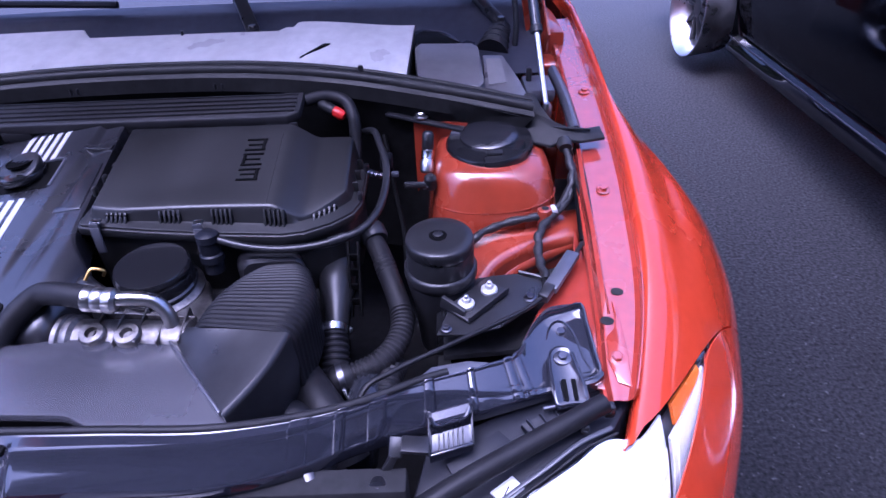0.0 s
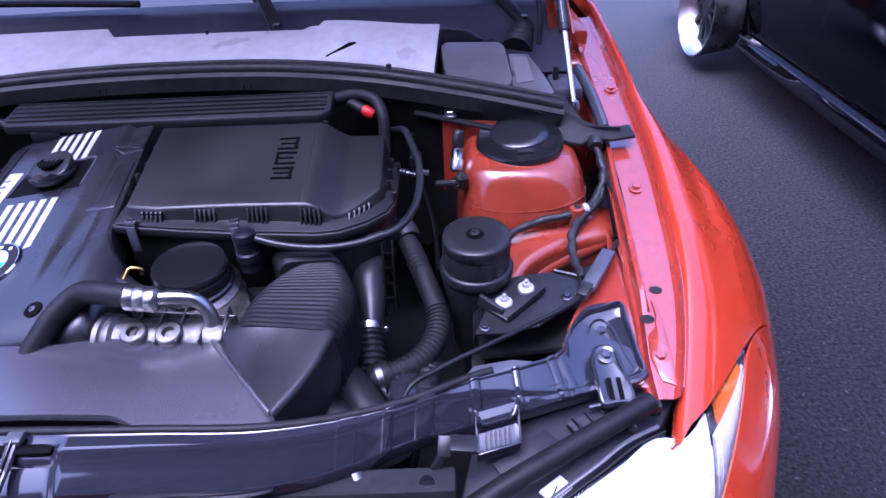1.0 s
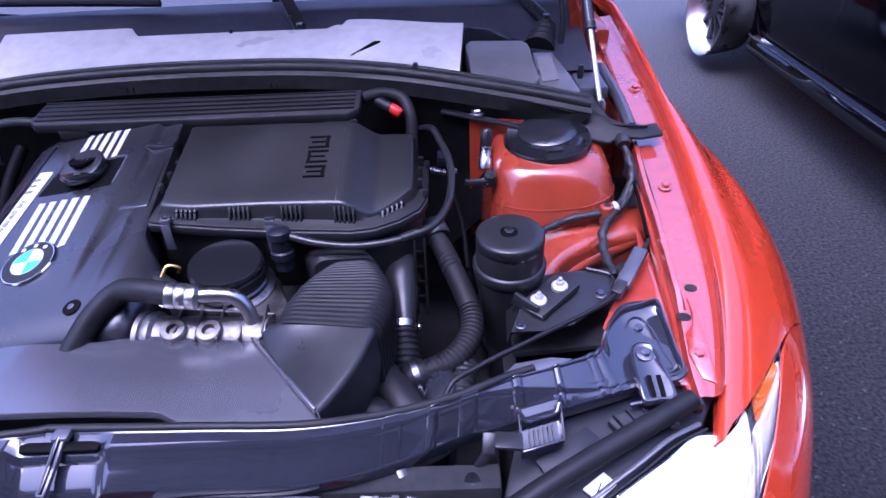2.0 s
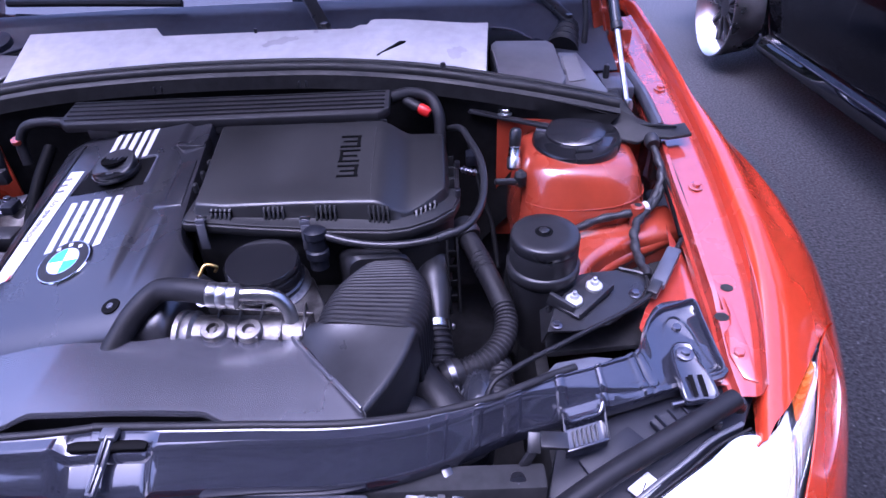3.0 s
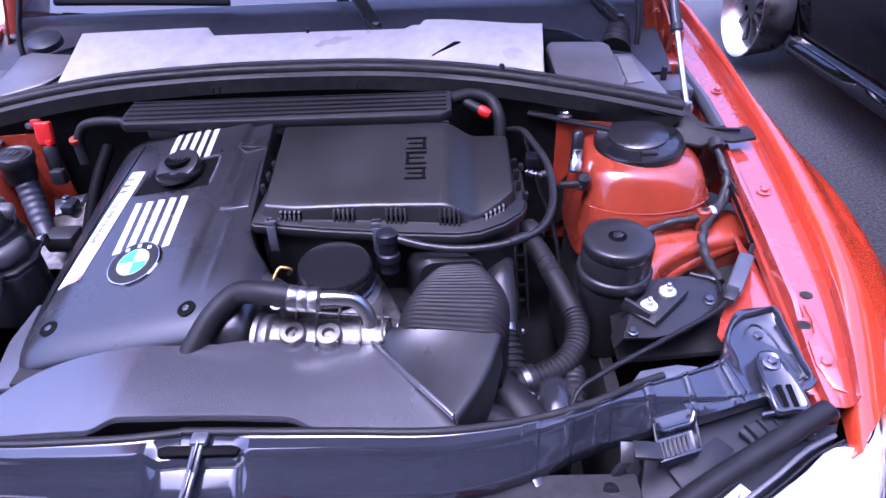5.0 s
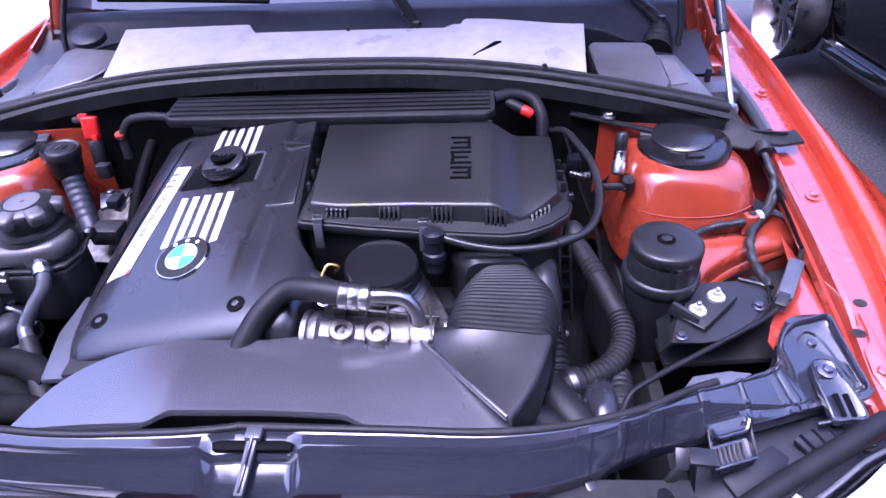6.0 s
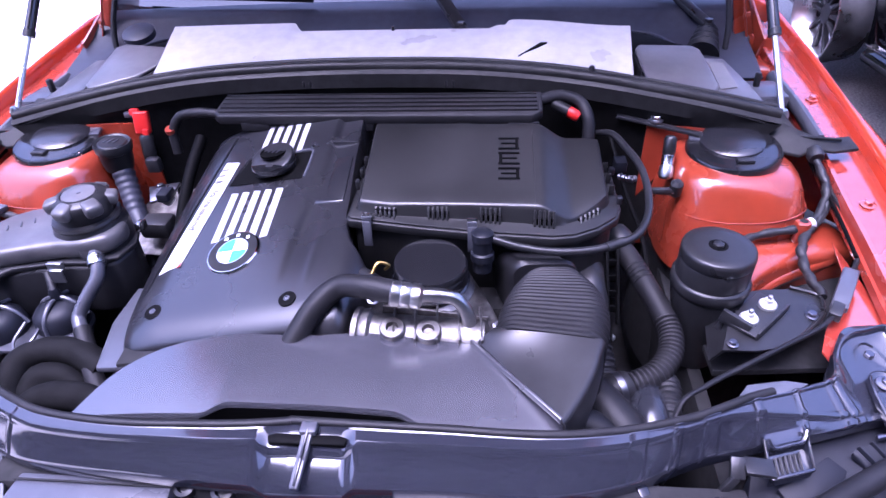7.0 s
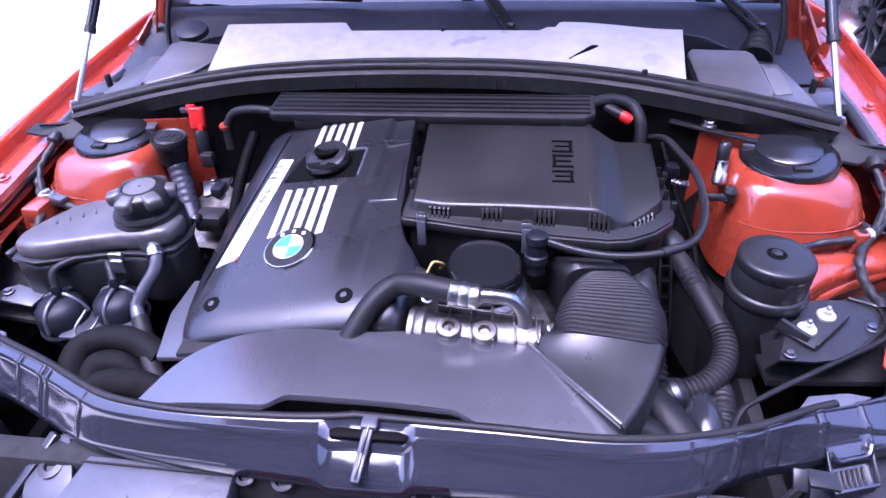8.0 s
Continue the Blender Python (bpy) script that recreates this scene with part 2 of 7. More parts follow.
def dish(poly, rim, sink, wall, smooth=4):
    """A slab with a raised rim: a smooth closed outline, an inner floor lower by sink, and walls reaching down by wall."""
    P = [Vector(p) for p in poly]
    n = len(P)
    line = []
    for i in range(n):
        a, b, c, d = P[i - 1], P[i], P[(i + 1) % n], P[(i + 2) % n]
        for k in range(smooth):
            t = k / smooth
            line.append(b + 0.5 * t * (c - a) + t * t * (a - 2.5 * b + 2 * c - 0.5 * d) + t**3 * (-0.5 * a + 1.5 * b - 1.5 * c + 0.5 * d))
    m = len(line)
    turn = sum(line[i].x * line[(i + 1) % m].y - line[(i + 1) % m].x * line[i].y for i in range(m))
    inward = []
    for i in range(m):
        d = line[(i + 1) % m] - line[i - 1]
        w = Vector((-d.y, d.x, 0)).normalized()
        inward.append(w if turn > 0 else -w)

    def ring(off, dz):
        return [p + w * off + Vector((0, 0, dz)) for p, w in zip(line, inward)]

    return loft([ring(0, -wall), ring(0, -0.001), ring(0.0008, 0), ring(rim - 0.0006, 0), ring(rim, -0.0008), ring(rim + 0.0016, -sink + 0.001), ring(rim + 0.003, -sink)])


def hexagon(c, r, h, way=(0, 0, 1)):
    return lathe([(r * 0.9, 0), (r, h * 0.12), (r, h * 0.85), (r * 0.85, h)], c, way, 6)


def bolt(parent, c, r=0.008, way=(0, 0, 1), mat=None, flange=1.5):
    m = mat or STEEL
    b = part("bolt", lathe([(r * flange, 0), (r * flange, r * 0.25), (r * 1.1, r * 0.4)], c, way, 20), m, parent)
    w = Vector(way).normalized()
    part("bolt_head", hexagon(Vector(c) + w * r * 0.35, r, r * 0.8, way), m, b)
    return b


def bar(a, b, w, h, bev=0.001, up=(0, 0, 1)):
    """A straight bar from a to b, w wide and h high."""
    a, b = Vector(a), Vector(b)
    d = (b - a).normalized()
    x = d.cross(Vector(up)).normalized()
    y = x.cross(d)
    rot = Matrix((x, d, y)).transposed().to_4x4()
    return box((a + b) / 2, (w, (b - a).length, h), bev, 2, rot)


# ---- ground ----
def ground_sheet():
    bm = bmesh.new()
    bmesh.ops.create_grid(bm, x_segments=40, y_segments=40, size=300)
    return bm


setting("ground", ground_sheet(), ASPHALT, "dark grey asphalt parking lot with fine grit", "asphalt")
setting("pavement", box((-6.6, 3, 0.06), (9.6, 60, 0.12), 0.02), PAVING, "pale sunlit concrete pavement beside the red car", "pavement")


def woods_bm():
    """A ring of added far trees, out of view: many small leaf clumps with an uneven skyline."""
    # heights per direction block or open the sky for light and reflections
    skyline = curve([0, 30, 50, 66, 85, 100, 118, 142, 160, 172, 188, 196, 206, 218, 230, 245, 270, 298, 316, 335, 345, 360], [6, 6, 3, 1.5, 3, 5, 5, 5, 5, 3, 3, 3, 3, 4, 6, 16, 28, 22, 9, 4, 4, 6])
    bm = bmesh.new()
    for i in range(32000):
        a = random.uniform(0, 2 * math.pi)
        top = skyline(math.degrees(a)) * (1 + 0.25 * noise.noise(Vector((math.cos(a) * 3, math.sin(a) * 3, 0))) + 0.35 * noise.noise(Vector((math.cos(a) * 11, math.sin(a) * 11, 4))))
        r, h = random.uniform(15, 20), top * random.random() ** 0.8
        c = Vector((r * math.cos(a), 2 + r * math.sin(a), h))
        ax = Vector((random.gauss(0, 1), random.gauss(0, 1), random.gauss(0, 1))).normalized()
        ay = ax.orthogonal().normalized()
        s = random.uniform(0.4, 1.0)
        bm.faces.new([bm.verts.new(c + ax * s * u + ay * s * v) for u, v in ((-1, -0.4), (0.2, -0.9), (1, 0.1), (0.1, 0.9), (-0.8, 0.6))])
    return bm


tagged(part("far_woods", woods_bm(), LEAF), "dense green far trees, out of view, shaping the reflected sky", "trees", "", "stuff")

# ---- red car: body ----
car = thing("red_car", (0, 2.0, 0), "glossy orange-red coupe with its bonnet propped open", "car")
crest_x = curve([0.10, 0.384, 0.425, 0.513, 0.601, 0.673, 0.768, 0.866, 0.98, 1.206, 1.42, 1.75, 4.2], [0.52, 0.693, 0.712, 0.744, 0.768, 0.781, 0.793, 0.804, 0.812, 0.820, 0.818, 0.81, 0.78])
out_x = curve([0.10, 0.25, 0.385, 0.444, 0.53, 0.65, 0.775, 0.90, 1.00, 1.07, 1.2, 1.4, 1.75, 4.2], [0.63, 0.765, 0.850, 0.878, 0.915, 0.950, 0.977, 0.976, 0.930, 0.862, 0.848, 0.862, 0.868, 0.86])
gap_x = curve([0.10, 0.25, 0.383, 0.46, 0.515, 0.56, 0.60, 0.65, 0.69], [0.54, 0.66, 0.755, 0.80, 0.826, 0.845, 0.875, 0.925, 0.96])
front_cut = curve([0.69, 0.705, 0.745, 0.80, 0.84, 0.90, 0.95, 0.99], [0.384, 0.408, 0.448, 0.511, 0.560, 0.625, 0.665, 0.694])
AXLE_Y, AXLE_Z = 0.93, 0.32


def rail_z(y):
    return 0.756 + 0.145 * (min(y, 1.45) - 0.511)


def low_z(y):
    z = 0.22
    for c in (AXLE_Y, AXLE_Y + 2.66):
        d = 0.36**2 - (y - c) ** 2
        if d > 0:
            z = max(z, AXLE_Z + math.sqrt(d))
    return z


front_drop = curve([0.10, 0.38, 0.45, 0.55, 0.62, 0.70, 0.80], [0.034, 0.034, 0.033, 0.020, 0.006, 0.0, 0.0])


def skin(a, y, nose=0.0):
    """A point on the outer skin: a runs from the crest (0) over the flank (90) down to the sill (180)."""
    xc, w, zc = crest_x(y), out_x(y) - crest_x(y), rail_z(y) + 0.030 - nose - front_drop(y)
    t = radians(min(a, 90))
    x = xc + w * math.sin(t)
    z = zc - 0.20 * (0.5 * (math.sqrt(math.sin(t) ** 2 + 0.0256) - 0.16) / 0.853 + 0.5 * (1 - math.cos(t)))
    z -= 0.011 * math.exp(-((a - 20) / 9.0) ** 2) * math.exp(-((y - 0.86) / 0.20) ** 2)
    if a > 90:
        k = (a - 90) / 90
        z += (min(low_z(y), z - 0.03) - z) * k
        x -= 0.035 * k * k
    return Vector((x, y, z))


ANGLES = [0, 3, 6, 9, 12, 15, 18, 21, 24, 28, 32, 39, 46, 53, 60, 67, 74, 82, 90, 105, 120, 140, 160, 180]


def fender_bm():
    rings = []
    for a in ANGLES:
        y0 = 0.5
        for _ in range(40):
            y0 = 0.5 * y0 + 0.5 * front_cut(skin(a, y0).x)
        n = 60
        row = [skin(a, y0 + (1.75 - y0) * (i / n)) for i in range(n + 1)]
        if a == 0:
            fold = [p + Vector((-0.0062, 0.0, -0.0040)) for p in row]
            soft = [p + Vector((-0.0035, 0.0, -0.0012)) for p in row]
            drop = [p + Vector((-0.010, 0.0, -0.034 * min(1.0, 0.3 + (p.y - row[0].y) / 0.10))) for p in row]
            rings += [drop, [p + Vector((-0.0085, 0, -0.012)) for p in row], fold, soft]
        rings.append(row)
    return sheet(rings, 0.0016)


def bumper_bm():
    rings = []
    for i in range(31):
        y = 0.12 + 0.562 * i / 30
        s = min(0.995, max(0.0, (gap_x(y) + 0.002 - crest_x(y)) / (out_x(y) - crest_x(y))))
        a0 = math.degrees(math.asin(s))
        nose = 0.16 * max(0.0, 0.56 - y)
        rings.append([skin(a0 + (180 - a0) * k / 16, y - 0.001, nose) for k in range(17)])
    return sheet(rings, 0.002)


def rail_bm():
    inner = curve([0.44, 0.50, 0.577, 0.635, 0.747, 0.84, 0.948, 1.094, 1.25, 1.5], [0.694, 0.697, 0.708, 0.713, 0.723, 0.729, 0.739, 0.749, 0.755, 0.76])
    rings = []
    for i in range(41):
        y = 0.455 + 1.0 * i / 40
        z, xi, xo = rail_z(y), inner(y), crest_x(y) - 0.009
        step = 0.006 if y > 0.6 else 0.0
        rings.append([Vector(p) for p in ((xi - 0.010, y, z - 0.024), (xi - 0.009, y, z - 0.012), (xi - 0.005, y, z - 0.010), (xi - 0.002, y, z + step), (xi + 0.004, y, z + step + 0.001), (xi + 0.008, y, z), (0.5 * (xi + xo), y, z), (xo - 0.006, y, z), (xo, y, z + 0.004), (xo + 0.001, y, z + 0.02))])
    return sheet(rings, 0.0015)


def apron_bm():
    """Pink-looking shelf between the rail and the lamp panel, then the wheel-house side behind it."""
    poly = [(0.715, 0.47, 0.742), (0.712, 0.80, 0.755), (0.695, 0.71, 0.748), (0.668, 0.672, 0.745), (0.630, 0.615, 0.743), (0.612, 0.58, 0.742), (0.625, 0.50, 0.738)]
    return plate(poly, 0.004, 0.0012)


def tower_bm():
    """The strut dome with its sloping front shoulder and the side arm to the rail."""
    cx, cy, rings = 0.588, 0.925, []
    for zz, ax, ayf, ayb in ((0.834, 0.060, 0.060, 0.06), (0.832, 0.080, 0.076, 0.08), (0.826, 0.092, 0.086, 0.09), (0.812, 0.099, 0.096, 0.10), (0.79, 0.104, 0.106, 0.11), (0.772, 0.107, 0.116, 0.12), (0.752, 0.111, 0.121, 0.13), (0.72, 0.115, 0.126, 0.14), (0.68, 0.117, 0.128, 0.14)):
        ring = []
        for k in range(48):
            t = 2 * math.pi * k / 48
            c, s = math.cos(t), math.sin(t)
            e = 0.60
            x = math.copysign(abs(c) ** e, c) * ax * (1.0 if c > 0 else 0.94)
            y = math.copysign(abs(s) ** e, s) * (ayb if s > 0 else ayf)
            ring.append(Vector((cx + x, cy + y, zz + 0.03 * max(0, 0.03 - abs(y)) - 0.05 * (x + 0.0) * (1 if zz > 0.8 else 0))))
        rings.append(ring)
    return loft(rings)


def wheelhouse_bm():
    rings = []
    for zz, ax, ay in ((0.765, 0.098, 0.105), (0.70, 0.100, 0.12), (0.45, 0.12, 0.20)):
        rings.append([Vector((0.588 + ax * math.cos(t), 0.925 + ay * math.sin(t), zz)) for t in [2 * math.pi * k / 32 for k in range(32)]])
    return loft(rings)


def arm_bm():
    """Red side member that runs from the dome outwards to the rail."""
    path = spline([(0.530, 0.718, 0.728), (0.555, 0.752, 0.738), (0.597, 0.782, 0.744), (0.648, 0.803, 0.746), (0.70, 0.817, 0.748), (0.735, 0.825, 0.748)], 24)
    rings = []
    for i, p in enumerate(path):
        d = (path[min(i + 1, 24)] - path[max(i - 1, 0)]).normalized()
        ax = d.cross(Vector((0, 0, 1))).normalized()
        rings.append(ring_round(p - Vector((0, 0, 0.03)), ax, Vector((0, 0, 1)), 0.080, 0.07, 0.014, 4))
    return loft(rings)


def pocket_rim_bm():
    return tube([(0.735, 0.788, 0.735), (0.70, 0.779, 0.728), (0.66, 0.764, 0.720), (0.61, 0.740, 0.710), (0.575, 0.71, 0.70)], 0.005, 24, 8, flat=2.0)


def headlight(side):
    m = side < 0
    def under_fender(x):
        y = front_cut(x)
        return skin(math.degrees(math.asin(min(0.99, max(0.0, (x - crest_x(y)) / (out_x(y) - crest_x(y)))))), y) + Vector((0, 0.001, -0.005))

    rear = spline([(0.545, 0.337, 0.706), (0.596, 0.366, 0.722), (0.638, 0.389, 0.731), (0.684, 0.416, 0.738), under_fender(0.710), under_fender(0.745), under_fender(0.775), under_fender(0.805), under_fender(0.832), under_fender(0.848)], 28)
    fore = spline([(0.50, 0.215, 0.625), (0.58, 0.235, 0.615), (0.66, 0.275, 0.608), (0.73, 0.345, 0.606), (0.784, 0.422, 0.612), (0.812, 0.467, 0.635), (0.834, 0.507, 0.657), (0.850, 0.566, 0.686)], 28)

    def patch(lo, hi, u0, u1, sink, bulge):
        rings = []
        for j in range(9):
            k = lo + (hi - lo) * j / 8
            rings.append([rear[i].lerp(fore[i], k) + Vector((0, 0, bulge * math.sin(math.pi * k) - sink)) for i in range(u0, u1 + 1)])
        return rings

    lamp = part("headlight", sheet(patch(0, 1, 0, 28, 0.0, 0.014), 0.002), GLASS, car, "clear headlight lens over a bright silver reflector", mirror=m)
    lamp.visible_shadow = False
    part("reflector", sheet(patch(0.005, 0.96, 0, 17, 0.005, 0.013), 0.003), REFLECTOR, lamp, "bright silver reflector", mirror=m)
    part("reflector_step", sheet(patch(0.33, 0.97, 18, 26, 0.008, 0.012), 0.003), REFLECTOR, lamp, "white stepped reflector", mirror=m)
    part("indicator", sheet(patch(0.03, 0.30, 19, 25, 0.005, 0.012), 0.004), ORANGE, lamp, "amber indicator", mirror=m)
    part("lamp_recess", sheet(patch(0.02, 0.98, 17, 28, 0.020, 0.008), 0.003), SATIN, lamp, "grey lamp interior", mirror=m)
    for j in range(4):
        part("lens_rib", tube([rear[16 + j].lerp(fore[16 + j], k) + Vector((0, 0, 0.012 * math.sin(math.pi * k) - 0.006)) for k in (0.35, 0.55, 0.75, 0.95)], 0.0016, 10, 6), REFLECTOR, lamp, mirror=m)
    edge = [f + Vector((0.0025, 0, 0.000)) for f in fore[3:]]
    part("lens_gasket", tube(edge[::4] + [edge[-1]], 0.0022, 30, 8), RUBBER, lamp, "black rubber gasket", mirror=m)
    part("lens_edge", tube([p + Vector((-0.001, 0.003, 0.001)) for p in rear[0:14:3]], 0.0016, 30, 8), RUBBER, lamp, "dark rubber edge", mirror=m)
    part("edge_ledge", tube([p + Vector((-0.006, 0.011, 0.000)) for p in rear[0:14:3]], 0.0028, 30, 8, flat=0.5), SATIN, lamp, "grey moulded ledge", mirror=m)
    part("headlight_housing", plate([(0.55, 0.345, 0.694), (0.64, 0.404, 0.722), (0.690, 0.430, 0.730), (0.728, 0.486, 0.724), (0.712, 0.512, 0.728), (0.66, 0.492, 0.732), (0.56, 0.455, 0.730), (0.48, 0.42, 0.722), (0.44, 0.30, 0.675)], 0.16, 0.004), HOUSING, car, "black plastic headlight housing", mirror=m)
    part("housing_lid", plate([(0.500, 0.398, 0.722), (0.560, 0.432, 0.7335), (0.575, 0.418, 0.729), (0.560, 0.392, 0.718), (0.518, 0.372, 0.708)], 0.004, 0.0012), HOUSING, lamp, "raised black lid", mirror=m)
    part("housing_step", plate([(0.585, 0.436, 0.737), (0.650, 0.466, 0.741), (0.664, 0.442, 0.732), (0.610, 0.412, 0.722)], 0.008, 0.002), HOUSING, lamp, "stepped housing top", mirror=m)
    for k in range(4):
        part("housing_rib", bar((0.592 + 0.016 * k, 0.440 + 0.007 * k, 0.740), (0.612 + 0.014 * k, 0.416 + 0.006 * k, 0.729), 0.0022, 0.006, 0.0006), HOUSING, lamp, mirror=m)
    note = part("paper_label", plate([(0.546, 0.368, 0.7145), (0.571, 0.384, 0.7185), (0.583, 0.372, 0.7145), (0.560, 0.356, 0.7105)], 0.004, 0.001), WHITE, lamp, "small white paper label", mirror=m)
    part("label_mark", bar((0.560 * side, 0.362, 0.7135), (0.566 * side, 0.372, 0.7165), 0.0012, 0.0012, 0.0), INK, note)
    return lamp


for side in (1, -1):
    m = side < 0
    left_side(m)
    part("fender", fender_bm(), RED, car, "glossy orange-red front fender", 50, m)
    part("bumper_corner", bumper_bm(), RED, car, "glossy orange-red bumper corner", 50, m)
    rail = part("inner_rail", rail_bm(), RED_SHEEN, car, "red painted inner fender rail", 30, m)
    part("apron", apron_bm(), RED_SHEEN, car, "red painted shelf panel", 30, m)
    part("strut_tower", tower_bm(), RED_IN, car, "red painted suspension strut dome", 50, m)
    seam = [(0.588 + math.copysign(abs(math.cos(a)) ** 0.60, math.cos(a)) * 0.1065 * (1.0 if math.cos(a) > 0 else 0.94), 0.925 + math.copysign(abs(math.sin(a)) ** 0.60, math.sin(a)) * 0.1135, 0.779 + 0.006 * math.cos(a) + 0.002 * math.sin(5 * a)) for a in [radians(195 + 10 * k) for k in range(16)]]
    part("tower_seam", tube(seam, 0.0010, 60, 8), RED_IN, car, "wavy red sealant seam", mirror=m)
    # lower wheelhouse and pocket floor darkened by colour for their shade
    part("wheelhouse", wheelhouse_bm(), DARK, car, "lower wheelhouse coloured dark for its shade", 50, m)
    part("pocket_floor", plate([(0.50, 0.60, 0.68), (0.74, 0.60, 0.70), (0.74, 1.0, 0.70), (0.50, 1.0, 0.68)], 0.01, 0.001), DARK, car, "pocket floor coloured dark for its shade", mirror=m)
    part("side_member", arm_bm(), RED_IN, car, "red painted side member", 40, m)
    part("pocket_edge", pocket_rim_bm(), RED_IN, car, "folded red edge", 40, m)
    headlight(side)
    sx = lambda p: (p[0] * side, p[1], p[2])
    for p in ((0.709, 0.511), (0.759, 0.827), (0.785, 1.126)):
        bolt(rail, sx((p[0], p[1], rail_z(p[1]) + 0.001)), 0.0065, (0, -0.14, 1), RED_SHEEN, 1.7)
    for p, r in (((0.733, 0.617), 0.0085), ((0.7095, 0.569), 0.009)):
        # dark disc drawn as the shade in each drain hole
        part("drain_hole", lathe([(r, 0), (r * 0.9, 0.0006)], sx((p[0], p[1], rail_z(p[1]) + 0.0008)), (0, -0.14, 1), 20, 0.8), DARK, rail, "dark disc for the shade in a round hole")
    part("fixing_tab", plate([sx(p) for p in ((0.722, 0.600, 0.772), (0.727, 0.590, 0.771), (0.724, 0.52, 0.761), (0.718, 0.470, 0.753), (0.703, 0.478, 0.754), (0.698, 0.51, 0.759), (0.703, 0.543, 0.763), (0.716, 0.556, 0.765), (0.721, 0.575, 0.768))], 0.003, 0.001), RED_SHEEN, rail, "pointed red fixing tab")
    part("rail_seam", tube([sx(p) for p in ((0.744, 0.964, 0.8227), (0.737, 0.840, 0.8047), (0.725, 0.711, 0.7858), (0.717, 0.635, 0.7748))], 0.0011, 24, 6), DARK, rail, "thin dark seam")
    # black tube laid along the rail as the shade of the gap
    part("rail_slot", tube([sx(p) for p in ((0.727, 0.964, 0.812), (0.722, 0.90, 0.803), (0.715, 0.80, 0.788), (0.708, 0.73, 0.777))], 0.0030, 24, 6), INK, rail, "black tube for the shade in the gap beside the rail")
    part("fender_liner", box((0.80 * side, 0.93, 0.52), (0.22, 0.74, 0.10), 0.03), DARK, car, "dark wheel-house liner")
    # wall coloured dark to stand for the deep shade down there
    part("inner_wall", plate([(0.49 * side, 0.40, 0.60), (0.49 * side, 1.05, 0.66), (0.49 * side, 1.05, 0.30), (0.49 * side, 0.40, 0.30)], 0.02, 0.002, way=(side, 0, 0)), DARK, car, "inner bay wall coloured dark for deep shade")

left_side(False)


# the rest of the car, seen in reflections and above the scuttle
def flank_bm():
    rings = []
    for i in range(61):
        y = 1.756 + 2.5 * i / 60
        rings.append([skin(a, y) for a in ANGLES])
    return sheet(rings, 0.002)


def wheel(parent, c, r, side, rim=STEEL, lip=CHROME, spokes=10, lr=0.73):
    x = Vector((side, 0, 0))
    c = Vector(c)
    ty = part("tyre", lathe([(r * 0.70, -0.10), (r * 0.90, -0.11), (r * 0.98, -0.095), (r, -0.07), (r, 0.07), (r * 0.98, 0.095), (r * max(0.90, lr + 0.04), 0.108), (r * (lr + 0.01), 0.104), (r * 0.72, 0.02), (r * 0.70, -0.10)], c, x, 48, caps=False), TYRE, parent, "black rubber tyre")
    part("rim", lathe([(r * 0.70, -0.08), (r * lr, 0.108), (r * (lr - 0.02), 0.112), (r * (lr - 0.06), 0.10), (r * 0.60, 0.03), (r * 0.58, -0.06), (r * 0.2, -0.07), (0.01, -0.07)], c, x, 48), lip, ty, "polished deep-dish rim")
    for k in range(spokes):
        t = 2 * math.pi * k / spokes
        d = Vector((0, math.cos(t), math.sin(t)))
        part("spoke", bar(c + x * 0.035 + d * 0.05, c + x * 0.02 + d * r * 0.62, 0.02, 0.03, 0.004, up=x), rim, ty)
    part("hub", lathe([(0.07, -0.06), (0.07, 0.03), (0.05, 0.05), (0.03, 0.052), (0.001, 0.052)], c, x, 24), rim, ty, "wheel hub")
    return ty


for side in (1, -1):
    left_side(side < 0)
    part("door_panel", flank_bm(), RED, car, "glossy orange-red body side", 50, side < 0)
    left_side(False)
    for y in (AXLE_Y, AXLE_Y + 2.66):
        wheel(car, (0.80 * side, y, AXLE_Z), 0.32, side)


def row_over(y, z, half, crown=0.04, n=15):
    """A row across the red car, with a slight crown."""
    return [Vector((half * u, y, z + crown * (1 - u * u))) for u in np.linspace(-1, 1, n)]


part("roof", sheet([row_over(y, z, h) for y, z, h in ((2.36, 1.335, 0.56), (2.6, 1.375, 0.57), (3.0, 1.38, 0.57), (3.35, 1.32, 0.56))], 0.008), RED, car, "glossy orange-red roof", 50)
part("rear_screen", sheet([row_over(y, z, h) for y, z, h in ((3.35, 1.32, 0.56), (3.65, 1.15, 0.62), (3.90, 0.99, 0.68))], 0.006), SCREEN, car, "dark rear screen")
part("boot_lid", sheet([row_over(y, z, h, 0.02) for y, z, h in ((3.90, 0.98, 0.80), (4.10, 0.98, 0.80), (4.24, 0.94, 0.79))], 0.006), RED, car, "orange-red boot lid", 50)
